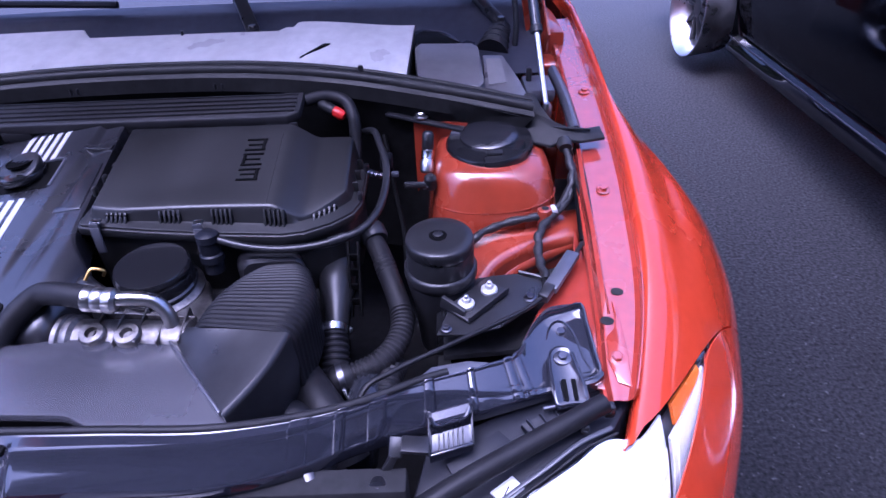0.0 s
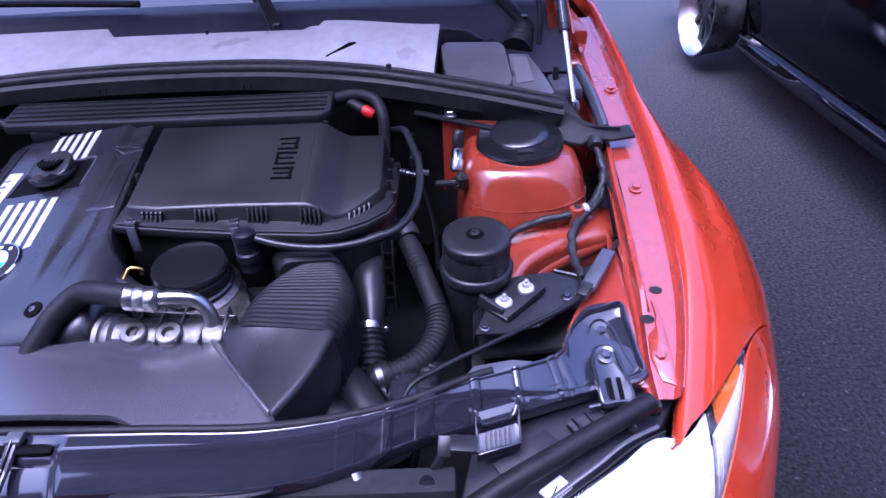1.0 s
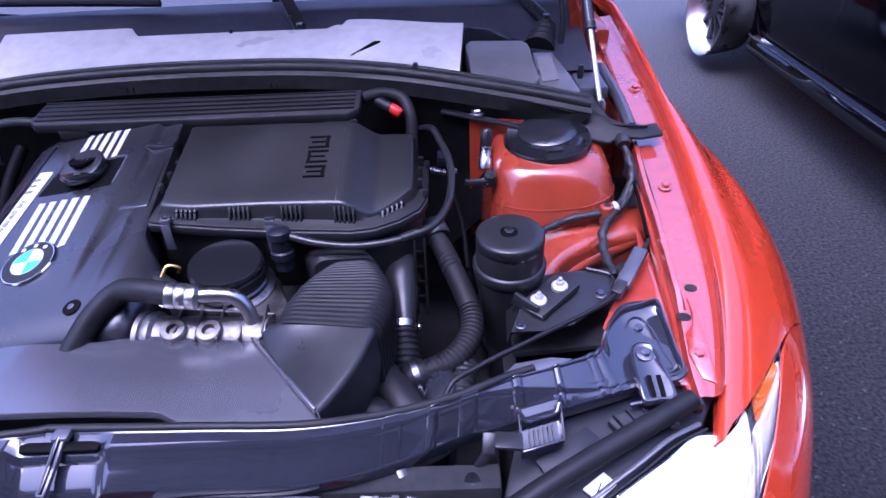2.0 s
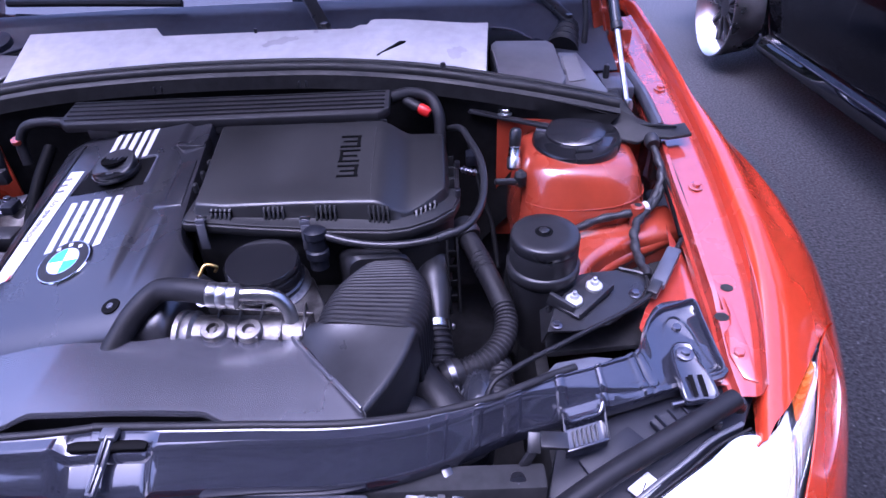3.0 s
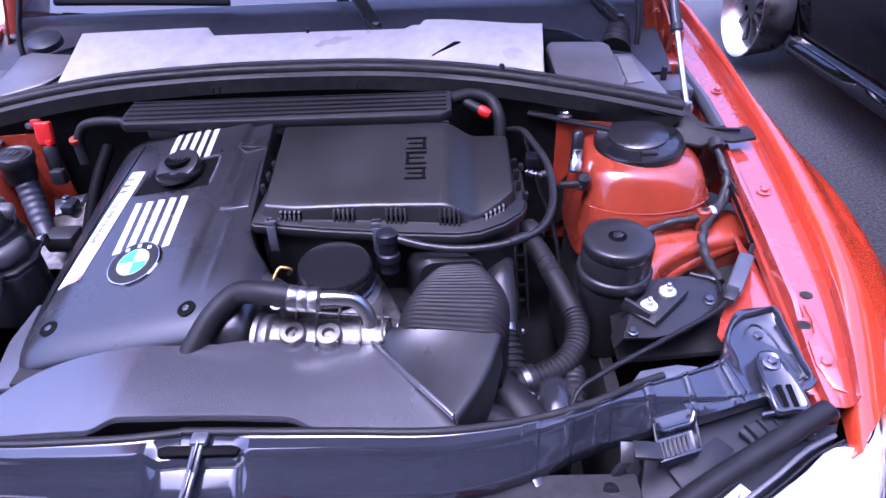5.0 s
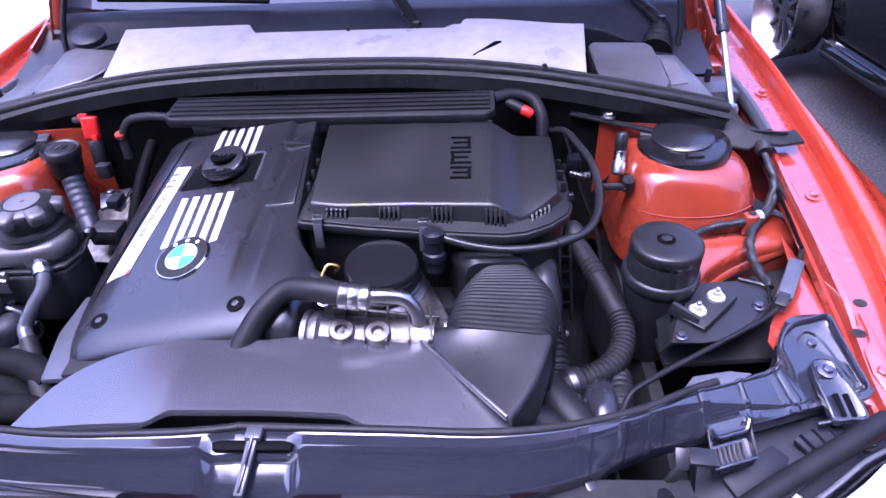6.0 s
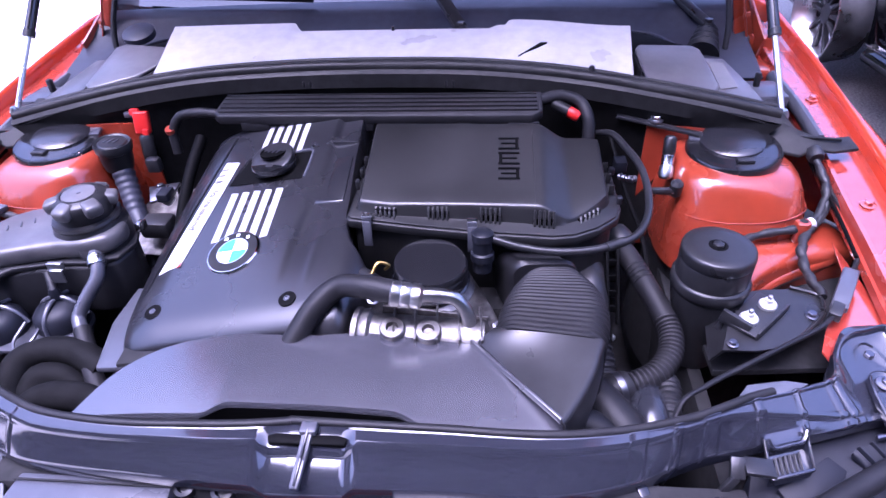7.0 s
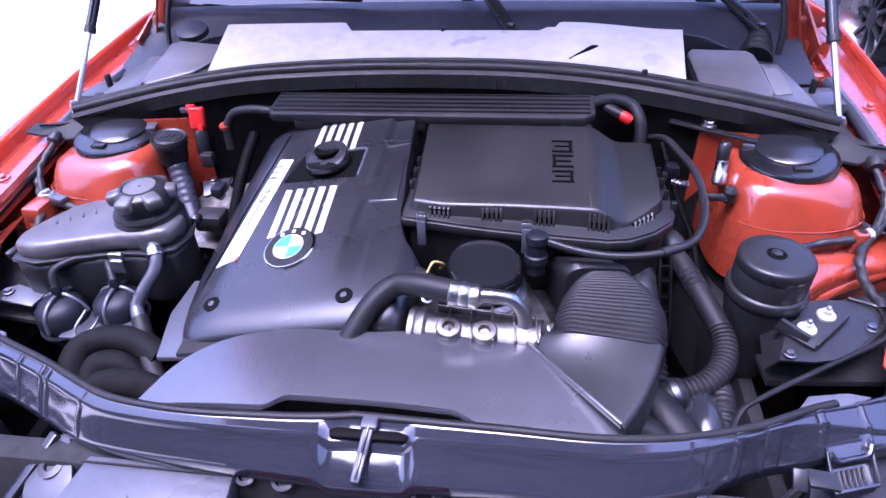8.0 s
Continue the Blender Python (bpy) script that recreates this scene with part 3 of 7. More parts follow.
for side in (1, -1):
    part("side_window", sheet([[Vector((side * xl, yl, zl)).lerp(Vector((side * xh, yh, zh)), k) for k in np.linspace(0, 1, 5)] for xl, yl, zl, xh, yh, zh in ((0.78, 1.62, 0.925, 0.74, 1.66, 0.95), (0.80, 2.2, 0.925, 0.58, 2.36, 1.33), (0.80, 2.8, 0.925, 0.585, 2.8, 1.38), (0.80, 3.3, 0.93, 0.57, 3.34, 1.32), (0.79, 3.9, 0.94, 0.72, 3.9, 0.985))], 0.006), SCREEN, car, "dark side window")
    part("tail_light", box((0.64 * side, 4.25, 0.80), (0.26, 0.08, 0.12), 0.03, 3), REDCAP, car, "red tail light")
    part("door_mirror", box((0.90 * side, 1.75, 0.98), (0.16, 0.10, 0.11), 0.03, 3), RED, car, "orange-red door mirror")
bp = part("front_bumper", sheet([[Vector((0.62 * u, y + 0.16 * u * u, z)) for u in np.linspace(-1, 1, 21)] for y, z in ((0.12, 0.60), (0.07, 0.55), (0.05, 0.45), (0.06, 0.33), (0.11, 0.22))], 0.006), RED, car, "orange-red front bumper", 50)
part("lower_grille", sheet([[Vector((0.42 * u, 0.046 + 0.08 * u * u, z)) for u in np.linspace(-1, 1, 11)] for z in (0.42, 0.30)], 0.004), DARK, bp, "dark lower grille")
part("underbody", box((0, 2.4, 0.24), (1.50, 3.9, 0.10), 0.02), DARK, car, "dark underbody")
part("cabin_floor", box((0, 2.6, 0.45), (1.56, 2.2, 0.06), 0.02), DARK, car, "dark cabin floor")
part("windscreen", sheet([[Vector((x, 1.47 - 0.04 * (x / 0.7) ** 2 + t * 0.88, 0.937 + t * 0.405)) for x in np.linspace(-0.72 + 0.16 * t, 0.72 - 0.16 * t, 15)] for t in np.linspace(0, 1, 8)], 0.005), SCREEN, car, "dark windscreen glass reflecting the sky")
part("rear_panel", plate([(-0.80, 4.25, 0.92), (0.80, 4.25, 0.92), (0.78, 4.28, 0.25), (-0.78, 4.28, 0.25)], 0.03, 0.01, way=(0, 1, 0)), RED, car)


def bonnet():
    a = radians(61)
    hinge_y, hinge_z = 1.42, 1.22

    def pt(u, v, lift=0.0):
        half = 0.80 - 0.03 * v - 0.15 * v**4
        return Vector((u * half, hinge_y - 1.15 * v * math.cos(a) - lift * math.sin(a), hinge_z + 1.15 * v * math.sin(a) - lift * math.cos(a) + 0.03 * (1 - u * u)))

    us, vs = np.linspace(-1, 1, 21), np.linspace(-0.17, 1, 15)
    b = part("bonnet", sheet([[pt(u, v) for u in us] for v in vs], 0.004), RED, car, "raised orange-red bonnet")
    part("bonnet_liner", sheet([[pt(u * 0.88, 0.04 + 0.88 * v, 0.02) for u in us] for v in vs], 0.012), FELT, b, "black felt liner")


bonnet()
for side in (1, -1):
    foot, top = Vector((0.699, 1.035, 0.849)), Vector((0.653, 1.386, 1.296))
    if side < 0:
        foot, top = Vector((-0.703, 1.035, 0.862)), Vector((-0.624, 1.386, 1.33))
    s = part("gas_strut", tube([foot, foot.lerp(top, 0.30)], 0.0050, 4, 12), POLISHED, car, "slim silver gas strut rod")
    part("strut_cylinder", tube([foot.lerp(top, 0.262), top], 0.0095, 4, 16), ENAMEL, s, "black strut cylinder")
    part("strut_collar", lathe([(0.011, 0), (0.011, 0.012)], foot.lerp(top, 0.255), top - foot, 16), BLACK, s)
    part("ball_joint", lathe([(0.006, -0.02), (0.009, -0.008), (0.009, 0.008), (0.005, 0.016)], foot, (0, 0, 1), 14), STEEL, s)
    left_side(side < 0)
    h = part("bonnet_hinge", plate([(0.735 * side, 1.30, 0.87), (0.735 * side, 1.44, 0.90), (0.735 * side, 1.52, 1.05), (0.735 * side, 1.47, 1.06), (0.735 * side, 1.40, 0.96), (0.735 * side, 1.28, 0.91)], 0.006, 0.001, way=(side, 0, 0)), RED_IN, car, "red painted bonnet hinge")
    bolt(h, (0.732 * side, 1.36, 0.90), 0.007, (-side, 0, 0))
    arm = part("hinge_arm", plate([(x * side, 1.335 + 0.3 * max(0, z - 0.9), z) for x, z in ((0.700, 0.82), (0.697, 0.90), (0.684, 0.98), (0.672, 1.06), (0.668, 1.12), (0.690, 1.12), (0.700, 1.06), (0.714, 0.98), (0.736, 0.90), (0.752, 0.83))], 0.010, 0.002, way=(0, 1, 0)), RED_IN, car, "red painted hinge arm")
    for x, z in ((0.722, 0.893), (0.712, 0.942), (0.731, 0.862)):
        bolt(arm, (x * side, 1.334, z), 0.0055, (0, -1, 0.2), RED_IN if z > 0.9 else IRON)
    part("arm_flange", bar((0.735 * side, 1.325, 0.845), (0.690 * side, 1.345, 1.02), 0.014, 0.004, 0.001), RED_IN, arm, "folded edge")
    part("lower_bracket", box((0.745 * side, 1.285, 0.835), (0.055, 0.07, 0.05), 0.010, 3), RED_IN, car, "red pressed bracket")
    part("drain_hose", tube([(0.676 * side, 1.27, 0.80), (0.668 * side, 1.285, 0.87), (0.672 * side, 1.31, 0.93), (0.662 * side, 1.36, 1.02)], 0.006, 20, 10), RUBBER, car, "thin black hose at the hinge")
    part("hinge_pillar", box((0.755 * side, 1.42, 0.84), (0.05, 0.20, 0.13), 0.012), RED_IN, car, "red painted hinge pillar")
    part("edge_seal", tube([(0.735 * side, 1.20, 0.862), (0.742 * side, 1.08, 0.848), (0.742 * side, 0.98, 0.832)], 0.010, 16, 10, flat=1.3), SATIN, car, "grey rubber edge seal")

left_side(False)

# dark inside of the bay
setting("bay_floor", plate([(-0.5, 0.36, 0.36), (0.5, 0.36, 0.36), (0.5, 1.15, 0.36), (-0.5, 1.15, 0.36)], 0.02, 0.004), DARK, "dark undertray below the engine", "undertray")
setting("bay_front", plate([(-0.46, 0.385, 0.74), (0.46, 0.385, 0.74), (0.46, 0.385, 0.36), (-0.46, 0.385, 0.36)], 0.03, 0.004, way=(0, -1, 0)), DARK, "dark radiator pack behind the front panel", "radiator")


# ---- front panel ----
panel = thing("radiator_cover_panel", (0, 0.38, 0.70), "glossy black plastic front panel over the radiator", "panel")
P_REAR = [(-0.001, 0.396, 0.800), (0.15, 0.393, 0.799), (0.28, 0.394, 0.796), (0.355, 0.410, 0.790), (0.42, 0.431, 0.788), (0.48, 0.460, 0.785), (0.55, 0.489, 0.779), (0.588, 0.513, 0.772), (0.603, 0.545, 0.767), (0.618, 0.572, 0.766), (0.640, 0.597, 0.766), (0.685, 0.604, 0.766)]
P_FORE = [(-0.001, 0.341, 0.782), (0.15, 0.344, 0.782), (0.28, 0.350, 0.776), (0.350, 0.371, 0.770), (0.415, 0.402, 0.766), (0.482, 0.424, 0.765), (0.555, 0.447, 0.761), (0.603, 0.464, 0.758), (0.630, 0.474, 0.755), (0.652, 0.476, 0.756), (0.674, 0.480, 0.757), (0.688, 0.490, 0.758)]
L_REAR = [(-0.001, 0.395, 0.800), (0.07, 0.386, 0.799), (0.145, 0.380, 0.798), (0.215, 0.382, 0.7965), (0.275, 0.391, 0.795), (0.315, 0.406, 0.793), (0.352, 0.422, 0.791), (0.386, 0.435, 0.790), (0.44, 0.454, 0.787), (0.48, 0.468, 0.785)] + P_REAR[6:]
L_FORE = [(-0.001, 0.341, 0.782), (0.07, 0.341, 0.782), (0.145, 0.342, 0.782), (0.215, 0.345, 0.779), (0.278, 0.352, 0.776), (0.31, 0.362, 0.773), (0.345, 0.376, 0.770), (0.38, 0.390, 0.768), (0.432, 0.409, 0.766), (0.482, 0.424, 0.765)] + P_FORE[6:]
NP = 240


def pair_of_lines(first, second, n):
    """Two lines whose points answer each other, so that cross sections stay square to the beam."""
    A, B = [Vector(p) for p in first], [Vector(p) for p in second]
    s = [0.0]
    for k in range(1, len(A)):
        s.append(s[-1] + 0.5 * ((A[k] - A[k - 1]).length + (B[k] - B[k - 1]).length))
    fa, fb = [[curve(s, [p[c] for p in L]) for c in range(3)] for L in (A, B)]
    us = [s[-1] * i / n for i in range(n + 1)]
    return [Vector([f(u) for f in fa]) for u in us], [Vector([f(u) for f in fb]) for u in us]


LINES = {1: pair_of_lines(P_REAR, P_FORE, NP), -1: pair_of_lines(L_REAR, L_FORE, NP)}


def at_x(x, side):
    return min(range(NP + 1), key=lambda i: abs(LINES[side][0][i].x - x))


def panel_section(i, lift=0.0, side=1):
    r, f = LINES[side][0][i], LINES[side][1][i]
    k = min(1.0, max(0.0, (r.x - 0.45) / 0.13))
    field = min(1.0, max(0.0, (r.x - 0.36) / 0.03)) * min(1.0, max(0.0, (0.60 - r.x) / 0.02))
    d = abs(r.x * side - 0.020)
    dip = min(1.0, max(0.0, (0.052 - d) / 0.016))
    dip = dip * dip * (3 - 2 * dip)
    f = f + Vector((0, 0.006, -0.0086)) * (1 - k)
    ridge = r.lerp(f, 0.43 + 0.45 * k)
    ridge.z = r.z - 0.0006 * (1 - k) - 0.0155 * k - 0.013 * dip
    ridge.y -= 0.002 * dip
    f = f + Vector((0, -0.002 * dip, -0.0108 * dip))
    up = Vector((0, -0.25, 1)).normalized() * lift
    out = (f - r).normalized()
    sunk = Vector((0, 0, -0.0022 * field))
    z = Vector((0, 0, 1))
    top = [r + Vector((0, 0.003, -0.014)), r + Vector((0, 0.001, -0.001)) + up, r.lerp(ridge, 0.05) + z * 0.0018 + up, r.lerp(ridge, 0.10) + z * 0.0015 + up]
    top += [r.lerp(ridge, q) + sunk + z * 0.001 + up for q in (0.14, 0.5, 0.82)]
    edge = [ridge + out * q + z * h + up for q, h in ((-0.0042, 0.0008), (-0.0022, 0.0006), (0.0, -0.0003), (0.0018, -0.0017), (0.0032, -0.0036))]
    low = [ridge.lerp(f, 0.6) + up, f + up, f + out * 0.0012 - z * 0.0006 + up, f + out * 0.0034 - z * 0.0016 + up, f + out * 0.0040 - z * 0.004 + up]
    return top + edge + low + [f + out * 0.0035 + up * 0.6 - z * 0.012, f + out * 0.002 + up * 0.6 - z * 0.020, f - out * 0.01 - z * 0.030]


for side in (1, -1):
    m = side < 0
    left_side(m)
    beam = part("panel_beam", sheet([panel_section(i, 0.0, side) for i in range(0, NP + 1)], 0.002), PANEL, panel, "glossy black moulded beam", 28, m)
    part("panel_seal", tube([LINES[side][0][i] + Vector((0, 0.004, 0.001)) for i in range(0, 176, 10)], 0.0048, 60, 8), RUBBER, panel, "black rubber sealing lip", 60, m)
    bands = ((0.344, 0.361, 0.0016), (0.390, 0.399, 0.0030), (0.424, 0.440, 0.0022), (0.479, 0.487, 0.0038), (0.528, 0.535, 0.0036), (0.572, 0.578, 0.0034), (0.583, 0.588, 0.0026))
    if m:
        bands = ((0.291, 0.296, 0.0026), (0.358, 0.364, 0.0030), (0.371, 0.376, 0.0030), (0.413, 0.419, 0.0030), (0.467, 0.474, 0.0036), (0.528, 0.535, 0.0036), (0.572, 0.588, 0.0030))
    for x0, x1, high in bands:
        i0 = at_x(x0, side)
        i1 = max(i0 + 2, at_x(x1, side))
        lifts = [(i0 - 1, -0.0012), (i0, high * 0.8)] + [(i, high) for i in range(i0 + 1, i1)] + [(i1, high * 0.8), (i1 + 1, -0.0012)]
        part("rib", sheet([panel_section(i, h, side)[1:-1] for i, h in lifts], 0.001), PANEL, beam, "raised cross band", 24, m)
    # headlamp end: a raised rim round a sunk seat, bolts and strap
    rim = [(0.588, 0.505), (0.598, 0.530), (0.610, 0.556), (0.622, 0.572), (0.636, 0.582), (0.655, 0.587), (0.681, 0.592), (0.684, 0.560), (0.686, 0.520), (0.685, 0.488), (0.650, 0.478), (0.605, 0.472)]
    part("mount_boss", dish([(x, y, 0.7770 - 0.20 * (0.59 - y)) for x, y in rim], 0.0035, 0.009, 0.045), PANEL, panel, "raised mounting end with a rim", 40, m)
    drop = [(0.622, 0.496), (0.624, 0.520), (0.629, 0.548), (0.637, 0.566), (0.649, 0.572), (0.660, 0.564), (0.667, 0.545), (0.672, 0.515), (0.674, 0.496)]
    part("boss_seat", dish([(x, y, 0.7690 - 0.20 * (0.58 - y)) for x, y in drop], 0.0022, 0.007, 0.012), PANEL, panel, "drop-shaped sunk bolt seat", 40, m)
    for x, y, z in ((0.649, 0.556, 0.7580), (0.642, 0.506, 0.7665)):
        bolt(panel, (x * side, y, z), 0.0058, (0, -0.1, 1), IRON, 1.75)
    strap = part("lamp_strap", dish([(0.624, 0.498, 0.7665), (0.629, 0.518, 0.7690), (0.642, 0.524, 0.7696), (0.655, 0.518, 0.7690), (0.659, 0.495, 0.7665), (0.663, 0.470, 0.7625), (0.663, 0.448, 0.7570), (0.645, 0.4465, 0.7565), (0.626, 0.446, 0.7560), (0.624, 0.470, 0.7620)], 0.0016, 0.0014, 0.008), PANEL, panel, "dark grey headlamp strap with a rim", 40, m)
    for dx in (0.6385, 0.6495):
        # black bars drawn on the strap as the shade of its slots
        part("slot", box((dx * side, 0.464, 0.7592), (0.0050, 0.026, 0.0022), 0.0, rot=Matrix.Rotation(radians(13.5), 4, "X")), INK, strap, "dark slot")
    part("strap_pin", lathe([(0.003, 0), (0.003, 0.014), (0.002, 0.015)], (0.626 * side, 0.450, 0.748), (-side, -0.2, 0), 10), IRON, strap)
    # clip scoop with grip ribs
    scoop = part("clip_scoop", sheet([[Vector((0.507 + u * w, y + 0.30 * u * w, z - d * (abs(u) < 0.9))) for u in (-1, -0.93, -0.88, -0.4, 0, 0.4, 0.88, 0.93, 1)] for y, z, w, d in ((0.436, 0.768, 0.0230, 0.0), (0.428, 0.769, 0.0230, 0.005), (0.424, 0.768, 0.0230, 0.004), (0.420, 0.762, 0.0235, 0.010), (0.408, 0.755, 0.0235, 0.008), (0.400, 0.750, 0.0235, 0.004), (0.397, 0.748, 0.0230, 0.0), (0.397, 0.736, 0.0230, 0.0))], 0.002), PANEL, panel, "ribbed black clip scoop", 20, m)
    for u in (-1, 1):
        part("scoop_side", bar(((0.507 + u * 0.0235) * side, 0.432 + u * 0.0071, 0.7670), ((0.507 + u * 0.0240) * side, 0.396 + u * 0.0072, 0.7485), 0.0020, 0.004, 0.0009), BLACK, scoop, "raised scoop side")
    part("scoop_lip", bar((0.4835 * side, 0.3895, 0.7490), (0.5305 * side, 0.4035, 0.7490), 0.0034, 0.005, 0.0012), PANEL, scoop, "scoop lip")
    part("scoop_grip", tube([((0.507 + u * 0.0215) * side, y + 0.30 * u * 0.0215, z) for u, y, z in ((-1, 0.428, 0.7715), (-0.8, 0.421, 0.7665), (0, 0.4195, 0.7655), (0.8, 0.421, 0.7665), (1, 0.428, 0.7715))], 0.0022, 24, 8), PANEL, scoop, "rounded grip edge")
    for k in range(6):
        u = (k - 2.5) * 0.0052
        part("grip_rib", bar(Vector(((0.507 + u) * side, 0.4165 + 0.3 * u, 0.7535)), Vector(((0.507 + u) * side, 0.3985 + 0.3 * u, 0.7455)), 0.0014, 0.0040, 0.0004), BLACK, scoop)
    part("side_wing", plate([(0.462, 0.462, 0.776), (0.486, 0.490, 0.776), (0.53, 0.500, 0.774), (0.555, 0.498, 0.772), (0.54, 0.488, 0.772)], 0.006, 0.001), SATIN, panel, mirror=m)
    # latch with its small lever
    latch = thing("bonnet_catch", (0.425 * side, 0.37, 0.70), "black bonnet catch with a silver striker below the front panel", "catch")
    part("catch_lever", bar((0.45 * side, 0.4010, 0.7690), (0.448 * side, 0.3840, 0.7560), 0.014, 0.005, 0.0018), BLACK, latch, "upper lever")
    part("catch_lever", bar((0.447 * side, 0.3860, 0.7570), (0.435 * side, 0.3820, 0.7320), 0.009, 0.006, 0.001, up=(0, -1, 0)), BLACK, latch, "lower lever")
    part("catch_arm", bar((0.455 * side, 0.3940, 0.7650), (0.484 * side, 0.3920, 0.7630), 0.020, 0.005, 0.001), BLACK, latch)
    part("catch_body", box((0.431 * side, 0.3750, 0.7220), (0.018, 0.022, 0.034), 0.005), BLACK, latch)
    part("catch_pivot", lathe([(0.008, -0.01), (0.010, -0.004), (0.010, 0.004), (0.004, 0.005), (0.004, 0.007), (0.001, 0.007)], (0.43 * side, 0.3650, 0.7340), (0, -1, 0.4), 18), IRON, latch, "steel pivot")
    part("striker", tube([(0.444 * side, 0.3790, 0.7340), (0.447 * side, 0.3700, 0.7240), (0.441 * side, 0.3680, 0.7120)], 0.004, 8, 8), STEEL, latch, "silver striker pin")
    # foam tube over the lamp
    ft = thing("foam_tube", (0.6 * side, 0.40, 0.72), "black foam tube lying over the headlight housing", "tube")
    part("tube", tube([(0.679 * side, 0.445, 0.757), (0.60 * side, 0.403, 0.753), (0.50 * side, 0.348, 0.748), (0.45 * side, 0.318, 0.742)], 0.0115, 20, 18), RUBBER, ft)
    part("end_clip", box((0.685 * side, 0.443, 0.748), (0.012, 0.012, 0.018), 0.003), BLACK, ft, "black end clip")
    part("side_clip", box((0.654 * side, 0.424, 0.742), (0.010, 0.010, 0.014), 0.002), BLACK, ft, "black side clip")
    gp = thing("grille_top_panel", (0.19 * side, 0.30, 0.72), "grey plastic duct lid in front of the panel", "duct lid")
    part("lid", plate([(0.108, 0.356, 0.748), (0.278, 0.350, 0.748), (0.292, 0.27, 0.735), (0.10, 0.27, 0.735)], 0.03, 0.004), SATIN, gp, mirror=m)
    part("lid_groove", bar((0.105 * side, 0.347, 0.7485), (0.28 * side, 0.341, 0.7485), 0.002, 0.0014, 0.0), DARK, gp)
    for x in (0.098, 0.062):
        part("socket", lathe([(0.010, -0.01), (0.010, 0.002), (0.006, 0.003), (0.005, -0.002), (0.001, -0.002)], (x * side, 0.352, 0.742), (0, -0.4, 1), 18), BLACK, gp, "black screw socket")
    left_side(False)
    lb = thing("lamp_bracket", (0.36 * side, 0.36, 0.69), "grey plastic bracket with a round bolt beside the headlight", "bracket")
    part("plate", plate([(0.300, 0.330, 0.732), (0.312, 0.350, 0.735), (0.336, 0.388, 0.742), (0.350, 0.390, 0.742), (0.372, 0.345, 0.722), (0.366, 0.325, 0.712), (0.320, 0.318, 0.720)], 0.008, 0.0025), SATIN, lb, mirror=m)
    part("side_bar", bar((0.352 * side, 0.388, 0.744), (0.388 * side, 0.315, 0.700), 0.012, 0.010, 0.002), GLOSS, lb, "dark side bar")
    part("round_bolt", lathe([(0.014, 0), (0.014, 0.006), (0.007, 0.007), (0.006, 0.003), (0.001, 0.003)], (0.341 * side, 0.355, 0.7275), (0, -0.25, 1), 24), BLACK, lb)

left_side(False)
# flat black plate laid as the recess shade under the clip
part("clip_recess", plate([(-0.020, 0.3825, 0.7985), (-0.012, 0.3855, 0.7990), (0.052, 0.3855, 0.7990), (0.062, 0.3825, 0.7985), (0.060, 0.3755, 0.7965), (-0.018, 0.3755, 0.7965)], 0.004, 0.001), INK, panel, "flat black plate for the shade under the clip")
clip = part("centre_clip", box((0.022, 0.389, 0.803), (0.017, 0.014, 0.008), 0.002), SATIN, panel, "grey centre clip")
part("clip_stem", bar((0.022, 0.388, 0.803), (0.018, 0.362, 0.787), 0.011, 0.006, 0.002), SATIN, clip)
part("clip_stem", bar((0.018, 0.364, 0.788), (0.015, 0.338, 0.776), 0.010, 0.006, 0.002), SATIN, clip)
part("stem_ridge", bar((0.0225, 0.386, 0.807), (0.0185, 0.362, 0.792), 0.003, 0.004, 0.001), GLOSS, clip)
part("stem_ridge", bar((0.0185, 0.363, 0.792), (0.0155, 0.339, 0.780), 0.003, 0.004, 0.001), GLOSS, clip)

# ---- intake snorkel ----
snork = thing("intake_snorkel", (0.0, 0.45, 0.74), "flat grey plastic intake snorkel behind the front panel", "air intake")


def snork_top(x, y):
    z = 0.803 - 0.006 * min(1, max(0, (x - 0.02) / 0.12)) * min(1, max(0, (0.53 - y) / 0.10)) - 0.5 * max(0, -0.13 - x) ** 2
    z += 0.004 * math.sin((y - 0.39) * 22)
    return z + 0.05 * min(0.0, x + 0.085) - 0.03 * max(0.0, x - 0.05)


def snork_front(x):
    return 0.400 + 0.015 * ease((x + 0.100) / 0.028) * ease((0.142 - x) / 0.040)


def snork_bm():
    back = curve([-0.252, -0.246, -0.24, -0.228, -0.207, -0.18, -0.13, -0.01, 0.185, 0.21, 0.286], [0.404, 0.415, 0.430, 0.456, 0.482, 0.501, 0.518, 0.523, 0.523, 0.505, 0.404])
    rings = []
    xs = [-0.252, -0.250, -0.246, -0.242, -0.236, -0.228, -0.218, -0.207, -0.195, -0.18, -0.16, -0.13, -0.115, -0.10, -0.095, -0.09, -0.085, -0.08, -0.075, -0.07, -0.05, 0.0, 0.05, 0.09, 0.10, 0.11, 0.12, 0.13, 0.14, 0.15, 0.17, 0.185, 0.20, 0.22, 0.24, 0.26, 0.275, 0.286]
    for x in xs:
        f = snork_front(x)
        b = max(back(x), f + 0.003)
        row = [Vector((x, f, snork_top(x, f) - 0.05)), Vector((x, f, snork_top(x, f) - 0.006)), Vector((x, f + 0.002, snork_top(x, f) - 0.0015))]
        row += [Vector((x, y, snork_top(x, y))) for y in np.linspace(f + 0.0028, b - 0.0028, 12)]
        row += [Vector((x, b - 0.001, snork_top(x, b) - 0.002)), Vector((x, b, snork_top(x, b) - 0.006)), Vector((x, b + 0.001, snork_top(x, b) - 0.06))]
        rings.append(row)
    return sheet(rings, 0.003)


